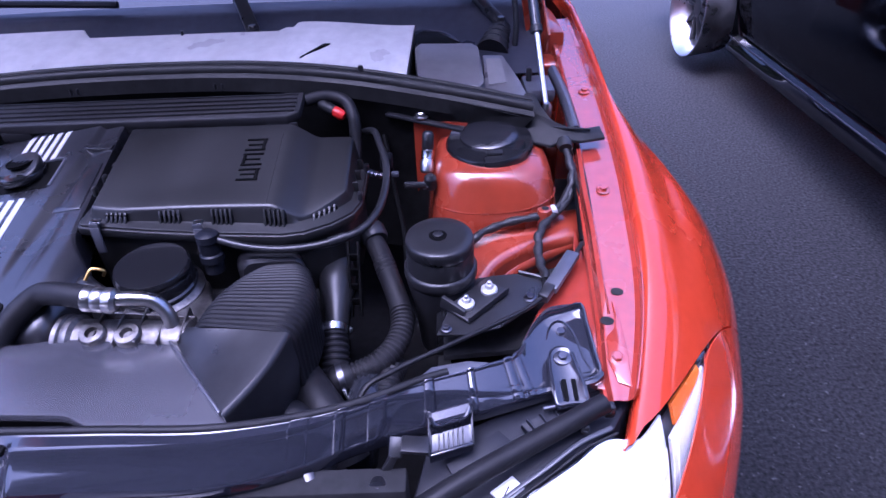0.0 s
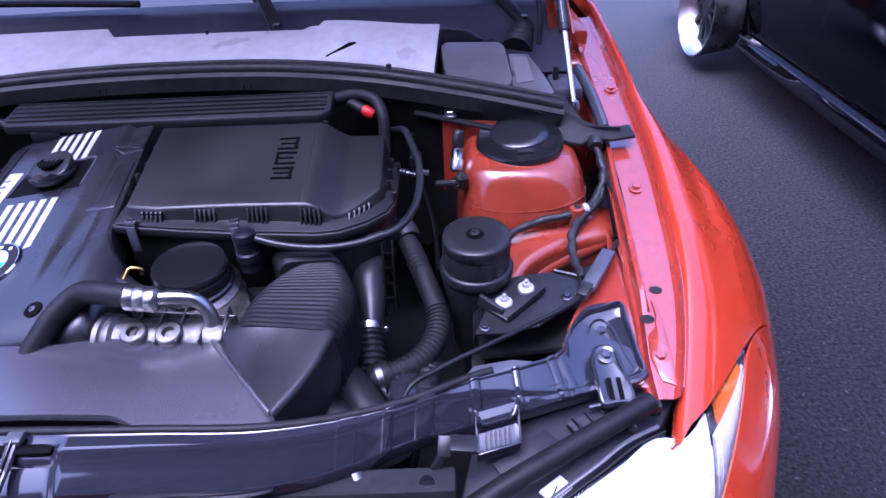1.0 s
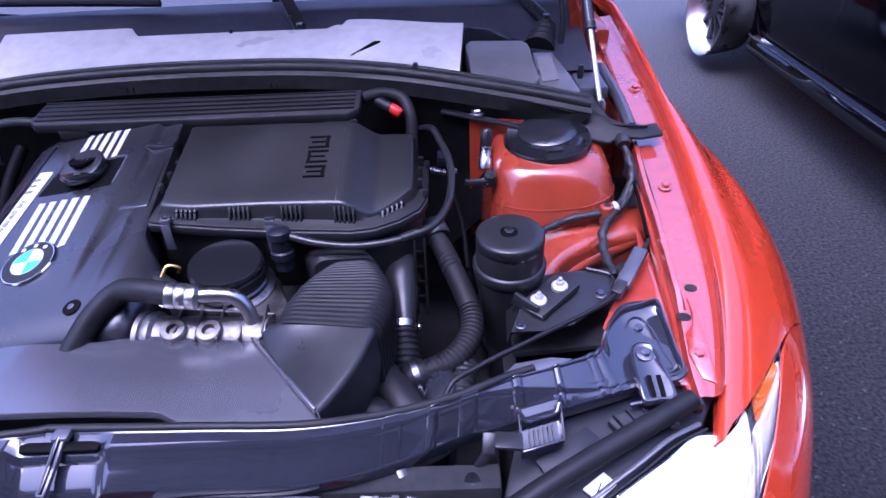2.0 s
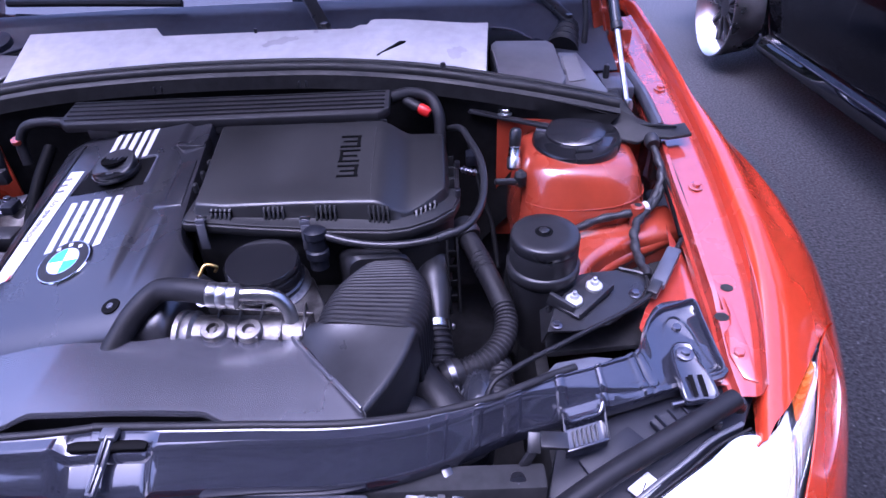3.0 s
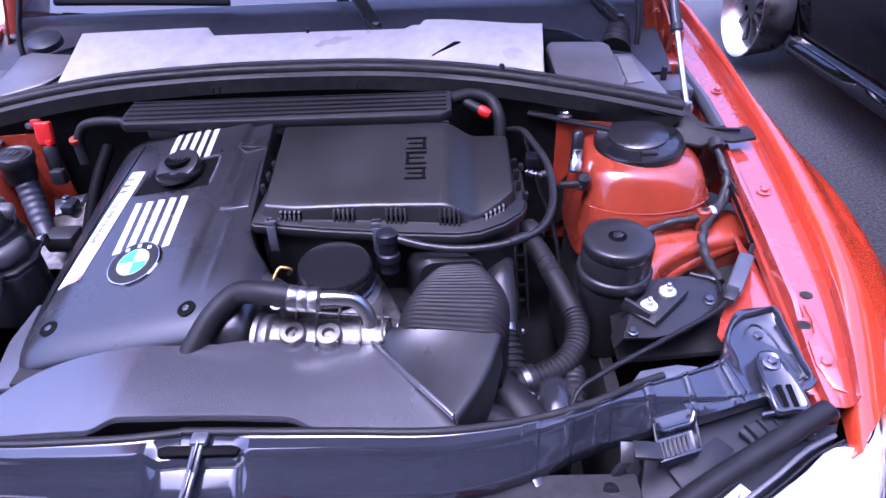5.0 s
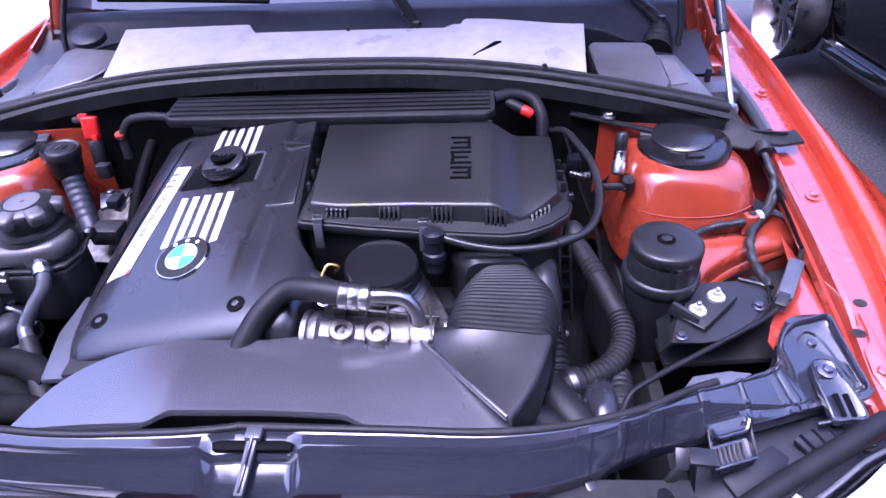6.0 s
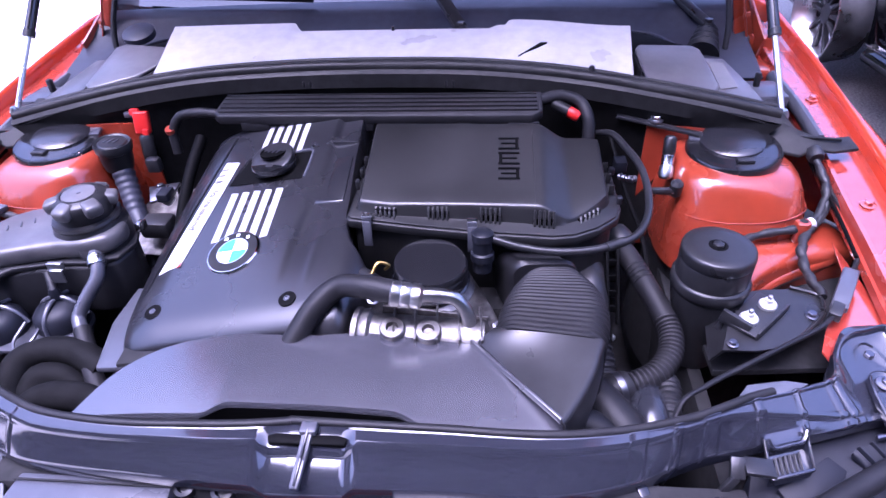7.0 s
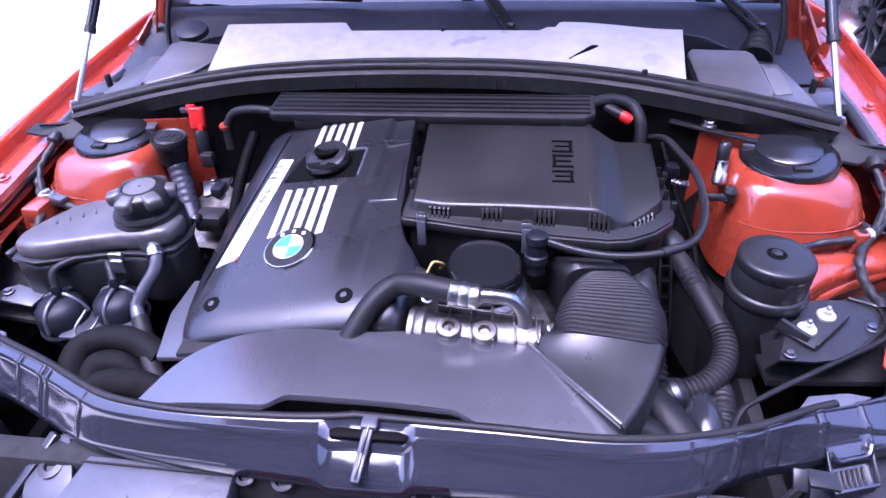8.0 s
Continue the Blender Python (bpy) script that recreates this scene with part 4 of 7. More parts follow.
body = part("snorkel_body", snork_bm(), SNORK, snork, "smooth satin grey duct body", 30)
slot = np.linspace(-0.098, 0.140, 40)
# near-black sheets over wall and floor stand for the shade inside the slot
part("recess", sheet([[Vector((x, snork_front(x) - 0.0014, snork_top(x, 0.41) - h)) for h in (0.0035, 0.012, 0.025, 0.045)] for x in slot], 0.0008), INK, snork, "black sheet for the shade in the air inlet slot", 60)
part("slot_floor", plate([(-0.10, 0.4135, 0.762), (0.14, 0.4135, 0.762), (0.14, 0.385, 0.760), (-0.10, 0.385, 0.760)], 0.01, 0.001), INK, snork, "black plate for the shade on the slot floor")
part("seam", bar((0.180, 0.521, 0.800), (0.274, 0.405, 0.8085), 0.0040, 0.008, 0.0015), SNORK, snork, "raised seam")

duct = thing("bellows_duct", (0.27, 0.58, 0.72), "black ribbed rubber intake bellows", "air duct")


def duct_ring(y, xl, xr, zt, h, skew=0.0, r=0.02):
    c = Vector((0.5 * (xl + xr), y, zt - h / 2))
    ax = Vector((1, skew, 0)).normalized()
    return ring_round(c, ax, Vector((0, 0, 1)), xr - xl, h, r, 6)


mouth_edge = curve([0, 0.3, 0.6, 1.0], [0.278, 0.299, 0.315, 0.329])
rows = []
for v in np.linspace(0, 1, 13):
    L = Vector((0.187, 0.520, 0.801)).lerp(Vector((0.206, 0.522, 0.823)), v)
    R = Vector((mouth_edge(v), 0.403 + 0.102 * v, 0.809 + 0.016 * v))
    out = Vector((0.9, -0.42 + 0.3 * v, 0)).normalized()
    row = [L + Vector((-0.004, 0.004, -0.06)), L + Vector((-0.002, 0.002, -0.006)), L]
    row += [L.lerp(R - out * 0.007, u) + Vector((0, 0, 0.002 * math.sin(math.pi * u))) for u in np.linspace(0.08, 1, 10)]
    row += [R + out * (0.007 * math.sin(a) - 0.007) + Vector((0, 0, 0.007 * math.cos(a) - 0.007)) for a in [radians(15 * k) for k in range(1, 7)]]
    row += [R + Vector((0.002, -0.001, -0.05)), R + Vector((-0.004, 0.002, -0.10))]
    rows.append(row)
part("duct_mouth", sheet(rows, 0.003), BLACK, duct, "smooth black duct end", 50)
rings = []
NB = 19
for k in range(NB * 4 + 1):
    u = k / (NB * 4)
    y = 0.512 + 0.150 * u
    xl = 0.207 + 0.010 * u + 0.032 * u * u
    xr = 0.332 + 0.014 * math.sin(math.pi * min(1, u * 1.1)) - 0.010 * u * u
    zt = 0.829 + 0.002 * math.sin(math.pi * u) - 0.022 * u * u
    g = 0.0 if k % 4 in (1, 2) else 0.0018
    rings.append(duct_ring(y, xl + g, xr - g, zt - g, 0.115, -0.14 + 0.2 * u, 0.024))
part("bellows", loft(rings), RUBBER, duct, "ribbed black rubber bellows", 25)
part("duct_neck", loft([duct_ring(0.655, 0.232, 0.318, 0.813, 0.10, 0.05, 0.02), duct_ring(0.662, 0.226, 0.316, 0.815, 0.10, 0.05, 0.02), duct_ring(0.680, 0.215, 0.305, 0.808, 0.09, 0.0, 0.02), duct_ring(0.71, 0.205, 0.30, 0.795, 0.08, 0.0, 0.02)]), BLACK, duct, "smooth duct neck", 35)

# ---- air filter box ----
airbox = thing("air_filter_box", (0.19, 0.80, 0.74), "black plastic air filter box with steel clips", "air filter box")
foot = [(0.000, 0.706), (0.006, 0.700), (0.10, 0.690), (0.20, 0.684), (0.285, 0.683), (0.315, 0.690), (0.350, 0.712), (0.378, 0.742), (0.387, 0.770), (0.388, 0.87), (0.375, 0.91), (0.02, 0.925), (0.002, 0.91)]


def rim_z(x):
    return 0.850 - 0.055 * x


part("tray", plate([(0.19 + (x - 0.19) * 0.95, max(0.705, 0.80 + (y - 0.80) * 0.95), 0.838 - 0.055 * x) for x, y in foot], 0.10, 0.006), BOX, airbox, "lower black tray")
part("rim", plate([(x, y, rim_z(x)) for x, y in foot], 0.013, 0.003), BOX, airbox, "flanged rim")
part("rim_groove", plate([(0.19 + (x - 0.19) * 0.985, 0.80 + (y - 0.80) * 0.97, rim_z(x) + 0.0035) for x, y in foot], 0.006, 0.0015), BOX, airbox, "upper rim lip")
lid_front = curve([0.010, 0.02, 0.15, 0.26, 0.288, 0.302, 0.318, 0.345, 0.362, 0.372], [0.727, 0.724, 0.719, 0.716, 0.7145, 0.717, 0.726, 0.749, 0.768, 0.782])
lid_back = curve([0.010, 0.26, 0.30, 0.345, 0.372], [0.904, 0.902, 0.902, 0.902, 0.900])


def lid_z(x, y):
    k = min(1, max(0, (x - 0.266) / 0.052))
    return 0.866 + 0.205 * (y - 0.722) - 0.025 * (3 * k * k - 2 * k**3)


rings = []
ends = {0.0105: -1.0, 0.0150: -0.007, 0.0165: -0.0028, 0.0185: -0.0006, 0.3630: -0.0006, 0.3655: -0.0028, 0.3670: -0.007, 0.3715: -1.0}
for x in [0.0105, 0.0150, 0.0165, 0.0185, 0.024, 0.06, 0.11, 0.16, 0.21, 0.25, *np.arange(0.262, 0.360, 0.0035), 0.3630, 0.3655, 0.3670, 0.3715]:
    f, b, dz, zr = lid_front(x), lid_back(x), ends.get(x, 0.0), rim_z(x) + 0.003

    def top(y, low):
        return Vector((x, y, max(zr, lid_z(x, y) + dz - low)))

    row = [Vector((x, f - 0.0055, zr)), top(f - 0.0015, 0.007), top(f, 0.0025), top(f + 0.002, 0.0006)]
    row += [top(y, 0.0) for y in np.linspace(f + 0.005, b - 0.006, 12)]
    row += [top(b - 0.003, 0.0006), top(b - 0.001, 0.003), top(b, 0.008), Vector((x, b + 0.004, zr))]
    rings.append(row)
lid = part("lid", sheet(rings, 0.002), BOX, airbox, "smooth black lid with a lowered end", 28)
part("lid_crease", bar((0.2615, 0.721, lid_z(0.26, 0.721)), (0.2615, 0.882, lid_z(0.26, 0.882)), 0.0016, 0.0010, 0.0004), BOX, lid, "fine moulded crease")
for x in (0.055, 0.128, 0.200, 0.273, 0.337):
    y = lid_front(x) - (0.004 if x < 0.3 else 0.0045)
    s = (lid_front(x + 0.01) - lid_front(x - 0.01)) / 0.02
    high = 0.0075 if x < 0.3 else 0.005
    for k in range(5):
        dx = (k - 2) * 0.0064
        part("vent_rib", bar((x + dx, y - 0.006 + s * dx, rim_z(x) + 0.001), (x + dx, y + 0.0035 + s * dx, max(lid_z(x, y) - 0.0035, rim_z(x) + 0.007)), 0.0034, 0.006, 0.0006, up=(0, -1, 0.3)), BOX, lid)
    # black bar stands for the shade behind the vent ribs
    part("vent_gap", bar((x - 0.015, y + 0.0010 - s * 0.015, rim_z(x) + high), (x + 0.015, y + 0.0010 + s * 0.015, rim_z(x) + high), 0.006, 2 * high - 0.004, 0.0), INK, lid, "black bar for the shade between vent ribs")
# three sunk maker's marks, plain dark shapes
for y0, y1, high in ((0.768, 0.795, True), (0.800, 0.830, False), (0.834, 0.864, True)):
    for a in (0.0, 1.0):
        y = y0 + (y1 - y0) * (0.10 + 0.80 * a)
        part("sunk_mark", bar((0.210, y, lid_z(0.22, y) + 0.0009), (0.241, y, lid_z(0.22, y) + 0.0009), 0.0048, 0.0012, 0.0003), INK, lid, "dark sunk mark")
    y = 0.5 * (y0 + y1)
    part("sunk_mark", bar((0.214, y, lid_z(0.22, y) + 0.0009), (0.237, y, lid_z(0.22, y) + 0.0009), 0.0040, 0.0012, 0.0003), INK, lid, "dark sunk mark")
    x = 0.2375 if high else 0.2135
    part("sunk_mark", bar((x, y0 + 0.003, lid_z(0.22, y0 + 0.003) + 0.0013), (x, y1 - 0.003, lid_z(0.22, y1 - 0.003) + 0.0013), 0.0048, 0.0012, 0.0003), INK, lid, "dark sunk mark")
for x, y in ((0.032, 0.691), (0.176, 0.680)):
    cl = part("spring_clip", join(box((x, y + 0.003, 0.854), (0.013, 0.003, 0.011), 0.001), box((x, y + 0.000, 0.834), (0.012, 0.003, 0.038), 0.001, 2, Matrix.Rotation(radians(-5), 4, "X"))), SATIN, airbox, "dull steel spring clip")
    part("clip_top", box((x, y + 0.010, 0.858), (0.014, 0.010, 0.003), 0.001), STEEL, cl, "bright bent clip top")
for x, y in ((0.384, 0.778), (0.386, 0.865)):
    part("side_clip", box((x, y, 0.838), (0.008, 0.010, 0.012), 0.002), IRON, airbox, "small steel clip")
for y in (0.80, 0.835, 0.87):
    part("side_fin", box((0.376, y, 0.842), (0.008, 0.004, 0.016), 0.001), BOX, airbox)
    part("side_fin", box((0.010, y - 0.04, 0.872), (0.006, 0.010, 0.014), 0.002), BOX, airbox)

# vacuum pipe round the box
pipe = thing("breather_pipe", (0.30, 0.68, 0.80), "black plastic breather pipe round the air filter box", "pipe")
part("pipe", tube([(0.196, 0.674, 0.842), (0.24, 0.664, 0.834), (0.30, 0.660, 0.830), (0.356, 0.671, 0.832), (0.394, 0.692, 0.836), (0.414, 0.728, 0.842), (0.422, 0.77, 0.850), (0.421, 0.83, 0.862), (0.408, 0.89, 0.866), (0.392, 0.95, 0.862), (0.36, 0.99, 0.84)], 0.0055, 60, 12), BLACK, pipe)
part("elbow", lathe([(0.013, -0.045), (0.013, -0.03), (0.016, -0.028), (0.016, -0.018), (0.013, -0.016), (0.013, 0.0), (0.015, 0.002), (0.015, 0.012), (0.009, 0.016), (0.001, 0.016)], (0.190, 0.672, 0.838), (0, 0.1, 1), 18), HOUSING, pipe, "black quick connector")
part("pipe_band", tube([(0.352, 0.669, 0.832), (0.374, 0.679, 0.834)], 0.0068, 3, 12), BLACK, pipe, "black retaining band")

# ---- engine cover ----
cover = thing("engine_cover", (-0.14, 0.73, 0.74), "satin dark grey plastic engine cover with silver stripes", "engine cover")


crease_x = curve([0.55, 0.604, 0.662, 0.753, 0.812, 0.96], [-0.073, -0.073, -0.075, -0.066, -0.058, -0.05])


def cov_z(x, y):
    z = 0.817 + 0.1875 * (x + 0.153) + 0.219 * (y - 0.658)
    z -= 1.6 * max(0, 0.575 - y) ** 2
    z -= 5.0 * max(0, -0.225 - x) ** 2
    z -= 9.0 * max(0, y - 0.932) ** 2
    z -= 0.008 * ease((x - crease_x(y)) / 0.011) * ease((y - 0.595) / 0.11)
    z += 0.0012 * math.exp(-(((x + 0.033) / 0.005) ** 2)) * ease((y - 0.58) / 0.05) * ease((0.745 - y) / 0.02)
    k = min(1, max(0, (x - 0.0) / 0.04))
    return z - 0.03 * k * k


def cover_bm():
    left = curve([0.525, 0.58, 0.65, 0.75, 0.85, 0.96], [-0.272, -0.290, -0.299, -0.296, -0.288, -0.272])
    right = curve([0.525, 0.56, 0.60, 0.64, 0.665, 0.69, 0.75, 0.96], [0.022, 0.032, 0.040, 0.038, 0.018, 0.006, 0.0, -0.010])
    rings = []
    for y in [0.5305, 0.5310, 0.5325, 0.535, 0.5385, 0.543, 0.549, 0.557, 0.567, 0.58, 0.59, 0.60, 0.62, 0.64, 0.652, 0.665, 0.678, 0.69, 0.72, 0.75, 0.80, 0.85, 0.90, 0.93, 0.945, 0.96, 0.975, 0.990, 0.993]:
        e = min(1.0, max(0.0, (0.565 - y) / 0.0345))
        s = 0.020 * (1 - math.sqrt(1 - e * e)) + (0.03 if y > 0.991 else 0)
        a, b = left(y), right(y)
        row = [Vector((a - 0.002, y, cov_z(a, y) - 0.045 - s)), Vector((a, y, cov_z(a, y) - 0.010 - s)), Vector((a + 0.003, y, cov_z(a, y) - 0.003 - s))]
        xs = np.linspace(a + 0.008, -0.100, 14).tolist() + np.linspace(-0.095, -0.020, 31).tolist() + np.linspace(-0.016, b - 0.006, 6).tolist()
        row += [Vector((x, y, cov_z(x, y) - s)) for x in xs]
        row += [Vector((b - 0.002, y, cov_z(b, y) - 0.002 - s)), Vector((b, y, cov_z(b, y) - 0.009 - s)), Vector((b + 0.001, y, cov_z(b, y) - 0.05 - s))]
        if y < 0.5307:
            row = [p + Vector((0, 0.003, -0.010)) for p in row]
        rings.append(row)
    return sheet(rings, 0.002)


shell = part("cover_shell", cover_bm(), COVER, cover, "satin dark grey shell", 30)
part("under_tray", plate([(-0.300, 0.515, 0.742), (-0.02, 0.508, 0.775), (0.03, 0.52, 0.782), (0.03, 0.62, 0.79), (-0.31, 0.66, 0.755), (-0.322, 0.60, 0.742)], 0.010, 0.003), SATIN, cover, "lighter lower tray edge")
# dark plate laid in for the shade beneath the front edge
part("front_shadow_gap", plate([(-0.27, 0.515, 0.750), (0.02, 0.515, 0.798), (0.02, 0.60, 0.80), (-0.27, 0.60, 0.76)], 0.03, 0.002), DARK, cover, "dark plate for the shade under the cover")


def on_cover(x, y, h=0.0006):
    return Vector((x, y, cov_z(x, y) + h))


def decal(quad, h=0.0006, n=6, thick=0.0006):
    """A thin print that follows the shell; quad: front-left, front-right, back-right, back-left."""
    a, b, c, d = [Vector((*q, 0)) for q in quad]
    return sheet([[on_cover(*(a.lerp(d, v)).lerp(b.lerp(c, v), u).xy, h) for u in (0, 0.5, 1)] for v in np.linspace(0, 1, n)], thick)


for k in range(5):
    x = -0.195 + k * 0.0185
    lo = 0.694 - 0.003 * abs(k - 1.5)
    part("stripe", decal(((x, lo - 0.002), (x + 0.011, lo), (x + 0.011, 0.786 - 0.001 * k), (x, 0.788 - 0.001 * k))), SILVER, shell, "silver printed stripe")
    x = -0.176 + k * 0.0165
    part("stripe", decal(((x, 0.880 - 0.004 * k), (x + 0.009, 0.879 - 0.004 * k), (x + 0.010, 0.950), (x + 0.001, 0.950))), SILVER, shell, "silver printed stripe")
strip = part("badge_strip", decal(((-0.262, 0.648), (-0.229, 0.652), (-0.205, 0.861), (-0.229, 0.866)), 0.0012, 10, 0.0012), PALE, shell, "long pale silver badge strip")
part("strip_corner", decal(((-0.233, 0.648), (-0.229, 0.651), (-0.2285, 0.659), (-0.2305, 0.657)), 0.0022, 3), REDCAP, strip)
words = bpy.data.curves.new("badge_text", "FONT")
words.body, words.size, words.align_x, words.align_y, words.extrude = "powered by", 0.0178, "CENTER", "CENTER", 0.0003
wt = new("badge_text", words)
dep = bpy.context.evaluated_depsgraph_get()
tm = bpy.data.meshes.new_from_object(wt.evaluated_get(dep))
bpy.data.objects.remove(wt)
tb = bmesh.new()
tb.from_mesh(tm)
bpy.data.meshes.remove(tm)
along = (on_cover(-0.223, 0.80) - on_cover(-0.241, 0.70)).normalized()
side_way = Vector((-along.y, along.x, -0.19)).normalized()
nrm = along.cross(side_way)
bmesh.ops.transform(tb, matrix=Matrix.Translation(on_cover(-0.2335, 0.760, 0.0032)) @ Matrix((along, side_way, nrm)).transposed().to_4x4(), verts=tb.verts)
part("badge_text", tb, LABEL, strip, "dark lettering")
for k in range(3):
    y = 0.818 + k * 0.013
    x = -0.236 + 0.115 * (y - 0.738) - 0.0005
    part("badge_mark", decal(((x - 0.007, y), (x + 0.007, y), (x + 0.005, y + 0.004), (x - 0.005, y + 0.004)), 0.0030, 3), LABEL, strip)

RC = on_cover(-0.152, 0.663, 0.001)
RN = Vector((-0.18, -0.21, 0.96)).normalized()
ro = part("roundel", lathe([(0.0385, -0.003), (0.0385, 0.001), (0.037, 0.0025), (0.0355, 0.0026)], RC, RN, 48), CHROME, cover, "round enamel emblem with a silver ring")
part("emblem_ring", lathe([(0.0358, 0.001), (0.0358, 0.0030), (0.0225, 0.0034), (0.0225, 0.001)], RC, RN, 48), SEALR, ro, "black ring")
part("emblem_bead", lathe([(0.0232, 0.001), (0.0232, 0.0038), (0.0218, 0.0038), (0.0218, 0.001)], RC, RN, 48), CHROME, ro)
fx = (Vector((1, 0, 0)) - RN * RN.x).normalized()
fy = RN.cross(fx)
for q in range(4):
    bm = bmesh.new()
    pts = [RC + RN * 0.0034] + [RC + RN * 0.0034 + fx * (0.022 * math.cos(a)) + fy * (0.022 * math.sin(a)) for a in [radians(90 * q + 90 * k / 10) for k in range(11)]]
    bm.faces.new([bm.verts.new(p) for p in pts])
    bm.normal_update()
    bmesh.ops.solidify(bm, geom=bm.faces[:], thickness=0.001)
    part("quadrant", bm, BLUE if q in (1, 3) else WHITE, ro, "light blue quadrant" if q in (1, 3) else "white quadrant")
for a in (55, 90, 125):
    c = RC + RN * 0.0036 + fx * (0.029 * math.cos(radians(a))) + fy * (0.029 * math.sin(radians(a)))
    part("ring_mark", bar(c - fx * 0.0026, c + fx * 0.0026, 0.0052, 0.0006, 0.0, up=RN), WHITE, ro)

for x, y in ((-0.239, 0.578), (-0.05, 0.570)):
    b = part("cover_bolt", lathe([(0.0115, -0.001), (0.0115, 0.0008), (0.0100, 0.0011), (0.001, 0.0011)], on_cover(x, y), RN, 24), INK, cover, "black recessed bolt")
    part("hex_socket", lathe([(0.0046, 0.0), (0.0046, 0.0022), (0.003, 0.0023), (0.003, 0.0014), (0.0005, 0.0014)], on_cover(x, y), RN, 6), SATIN, b)
# filler cap in its recess
rc = on_cover(-0.136, 0.834, 0.0)
NC = Vector((-0.10, 0.02, 1)).normalized()
# recess is a flat black decal, its shade given as colour
rec = part("cap_recess", decal(((-0.205, 0.806), (-0.084, 0.797), (-0.080, 0.858), (-0.186, 0.866)), 0.001, 6), INK, cover, "black decal for the recess shade round the filler cap")
part("recess_lip", tube([on_cover(-0.112, 0.8625, 0.001), on_cover(-0.080, 0.860, 0.001), on_cover(-0.079, 0.842, 0.001), on_cover(-0.082, 0.800, 0.0)], 0.0022, 24, 6), SATIN, rec, "pale raised lip")
part("recess_wall", tube([on_cover(-0.206, 0.808, 0.0), on_cover(-0.187, 0.865, 0.0), on_cover(-0.112, 0.8625, 0.0)], 0.0018, 24, 6), COVER, rec, "rounded recess edge")
fc = part("filler_cap", lathe([(0.031, 0.0), (0.035, 0.002), (0.0365, 0.008), (0.035, 0.012), (0.030, 0.013), (0.001, 0.013)], rc, NC, 40), ENAMEL, cover, "black oil filler cap")
knob = []
for k in range(28):
    a = radians(360 / 28 * k)
    u, v = 0.0345 * math.cos(a), max(-0.026, 0.0335 * math.sin(a))
    knob.append(rc + fx * u + fy * v + NC * (0.0215 - 0.38 * max(0.0, -v - 0.010)))
part("cap_knob", plate(knob, 0.014, 0.004, 3, way=-NC), BLACK, fc, "rounded knob with a sloping front")
part("cap_top", lathe([(0.0205, 0.019), (0.0205, 0.0224), (0.0190, 0.0222), (0.0180, 0.0212), (0.001, 0.0212)], rc + fy * 0.008, NC, 36), INK, fc, "sunk black top")
for k in range(3):
    c = rc + fy * 0.008 + NC * 0.0215 + fx * (0.009 * (k - 1))
    part("cap_symbol", bar(c - fx * 0.003 - fy * 0.004, c + fx * 0.003 + fy * 0.004, 0.0028, 0.0008, 0.0, up=NC), SCUTTLE, fc, "faint moulded mark")
part("cap_notch", lathe([(0.006, 0.0), (0.006, 0.0016), (0.004, 0.002), (0.001, 0.002)], rc - fy * 0.022 + NC * 0.0165, (NC - fy * 0.4).normalized(), 18), BLACK, fc, "round front notch")
# right hand ledge mouldings
for y in (0.745, 0.875):
    part("ledge_step", plate([on_cover(-0.055, y, 0.0022), on_cover(-0.010, y - 0.004, 0.0022), on_cover(-0.012, y + 0.095, 0.0022), on_cover(-0.040, y + 0.095, 0.0022), on_cover(-0.040, y + 0.012, 0.0022), on_cover(-0.055, y + 0.012, 0.0022)], 0.012, 0.002), COVER, cover, "raised ledge moulding")
# groove drawn as a black line on the shell, shade as colour
part("edge_groove", sheet([[on_cover(-0.2695 + 0.137 * (y - 0.648) - 0.0015, y, 0.0006), on_cover(-0.2695 + 0.137 * (y - 0.648) + 0.0015, y, 0.0006)] for y in np.linspace(0.62, 0.93, 20)], 0.0006), INK, cover, "black line for the groove shade along the edge")

# ---- oil filter housing ----
oil = thing("oil_filter_housing", (0.13, 0.57, 0.72), "cast aluminium oil filter housing with a black cap", "oil filter housing")
part("filter_cap", lathe([(0.0505, -0.036), (0.052, -0.029), (0.0495, -0.027), (0.0492, -0.014), (0.0482, -0.0125), (0.0488, -0.011), (0.0488, -0.004), (0.046, 0.0), (0.038, 0.0012), (0.001, 0.0022)], (0.123, 0.636, 0.830), (0.02, -0.06, 1), 48), ENAMEL, oil, "round black plastic cap")
part("cap_flange", lathe([(0.056, -0.055), (0.056, -0.042), (0.050, -0.038), (0.048, -0.036)], (0.125, 0.636, 0.830), (0.02, -0.06, 1), 40), ALU, oil, "aluminium collar")
part("base_plate", plate([(0.060, 0.585, 0.782), (0.10, 0.560, 0.784), (0.18, 0.548, 0.782), (0.222, 0.556, 0.782), (0.205, 0.60, 0.784), (0.18, 0.66, 0.784), (0.07, 0.66, 0.784)], 0.03, 0.004), ALU, oil, "cast base plate")
part("barrel", lathe([(0.030, 0.0), (0.034, 0.002), (0.034, 0.008), (0.031, 0.010), (0.033, 0.014), (0.033, 0.020), (0.028, 0.024), (0.028, 0.16), (0.02, 0.165)], (0.036, 0.548, 0.782), (1, -0.06, 0), 32), ALU, oil, "ribbed cast barrel")
for k in range(5):
    x = 0.085 + 0.026 * k
    part("cast_rib", bar((x, 0.572, 0.803), (x + 0.004, 0.515, 0.800), 0.003, 0.018, 0.001), ALU, oil)
part("long_rib", bar((0.07, 0.568, 0.806), (0.20, 0.558, 0.800), 0.004, 0.014, 0.001), ALU, oil)
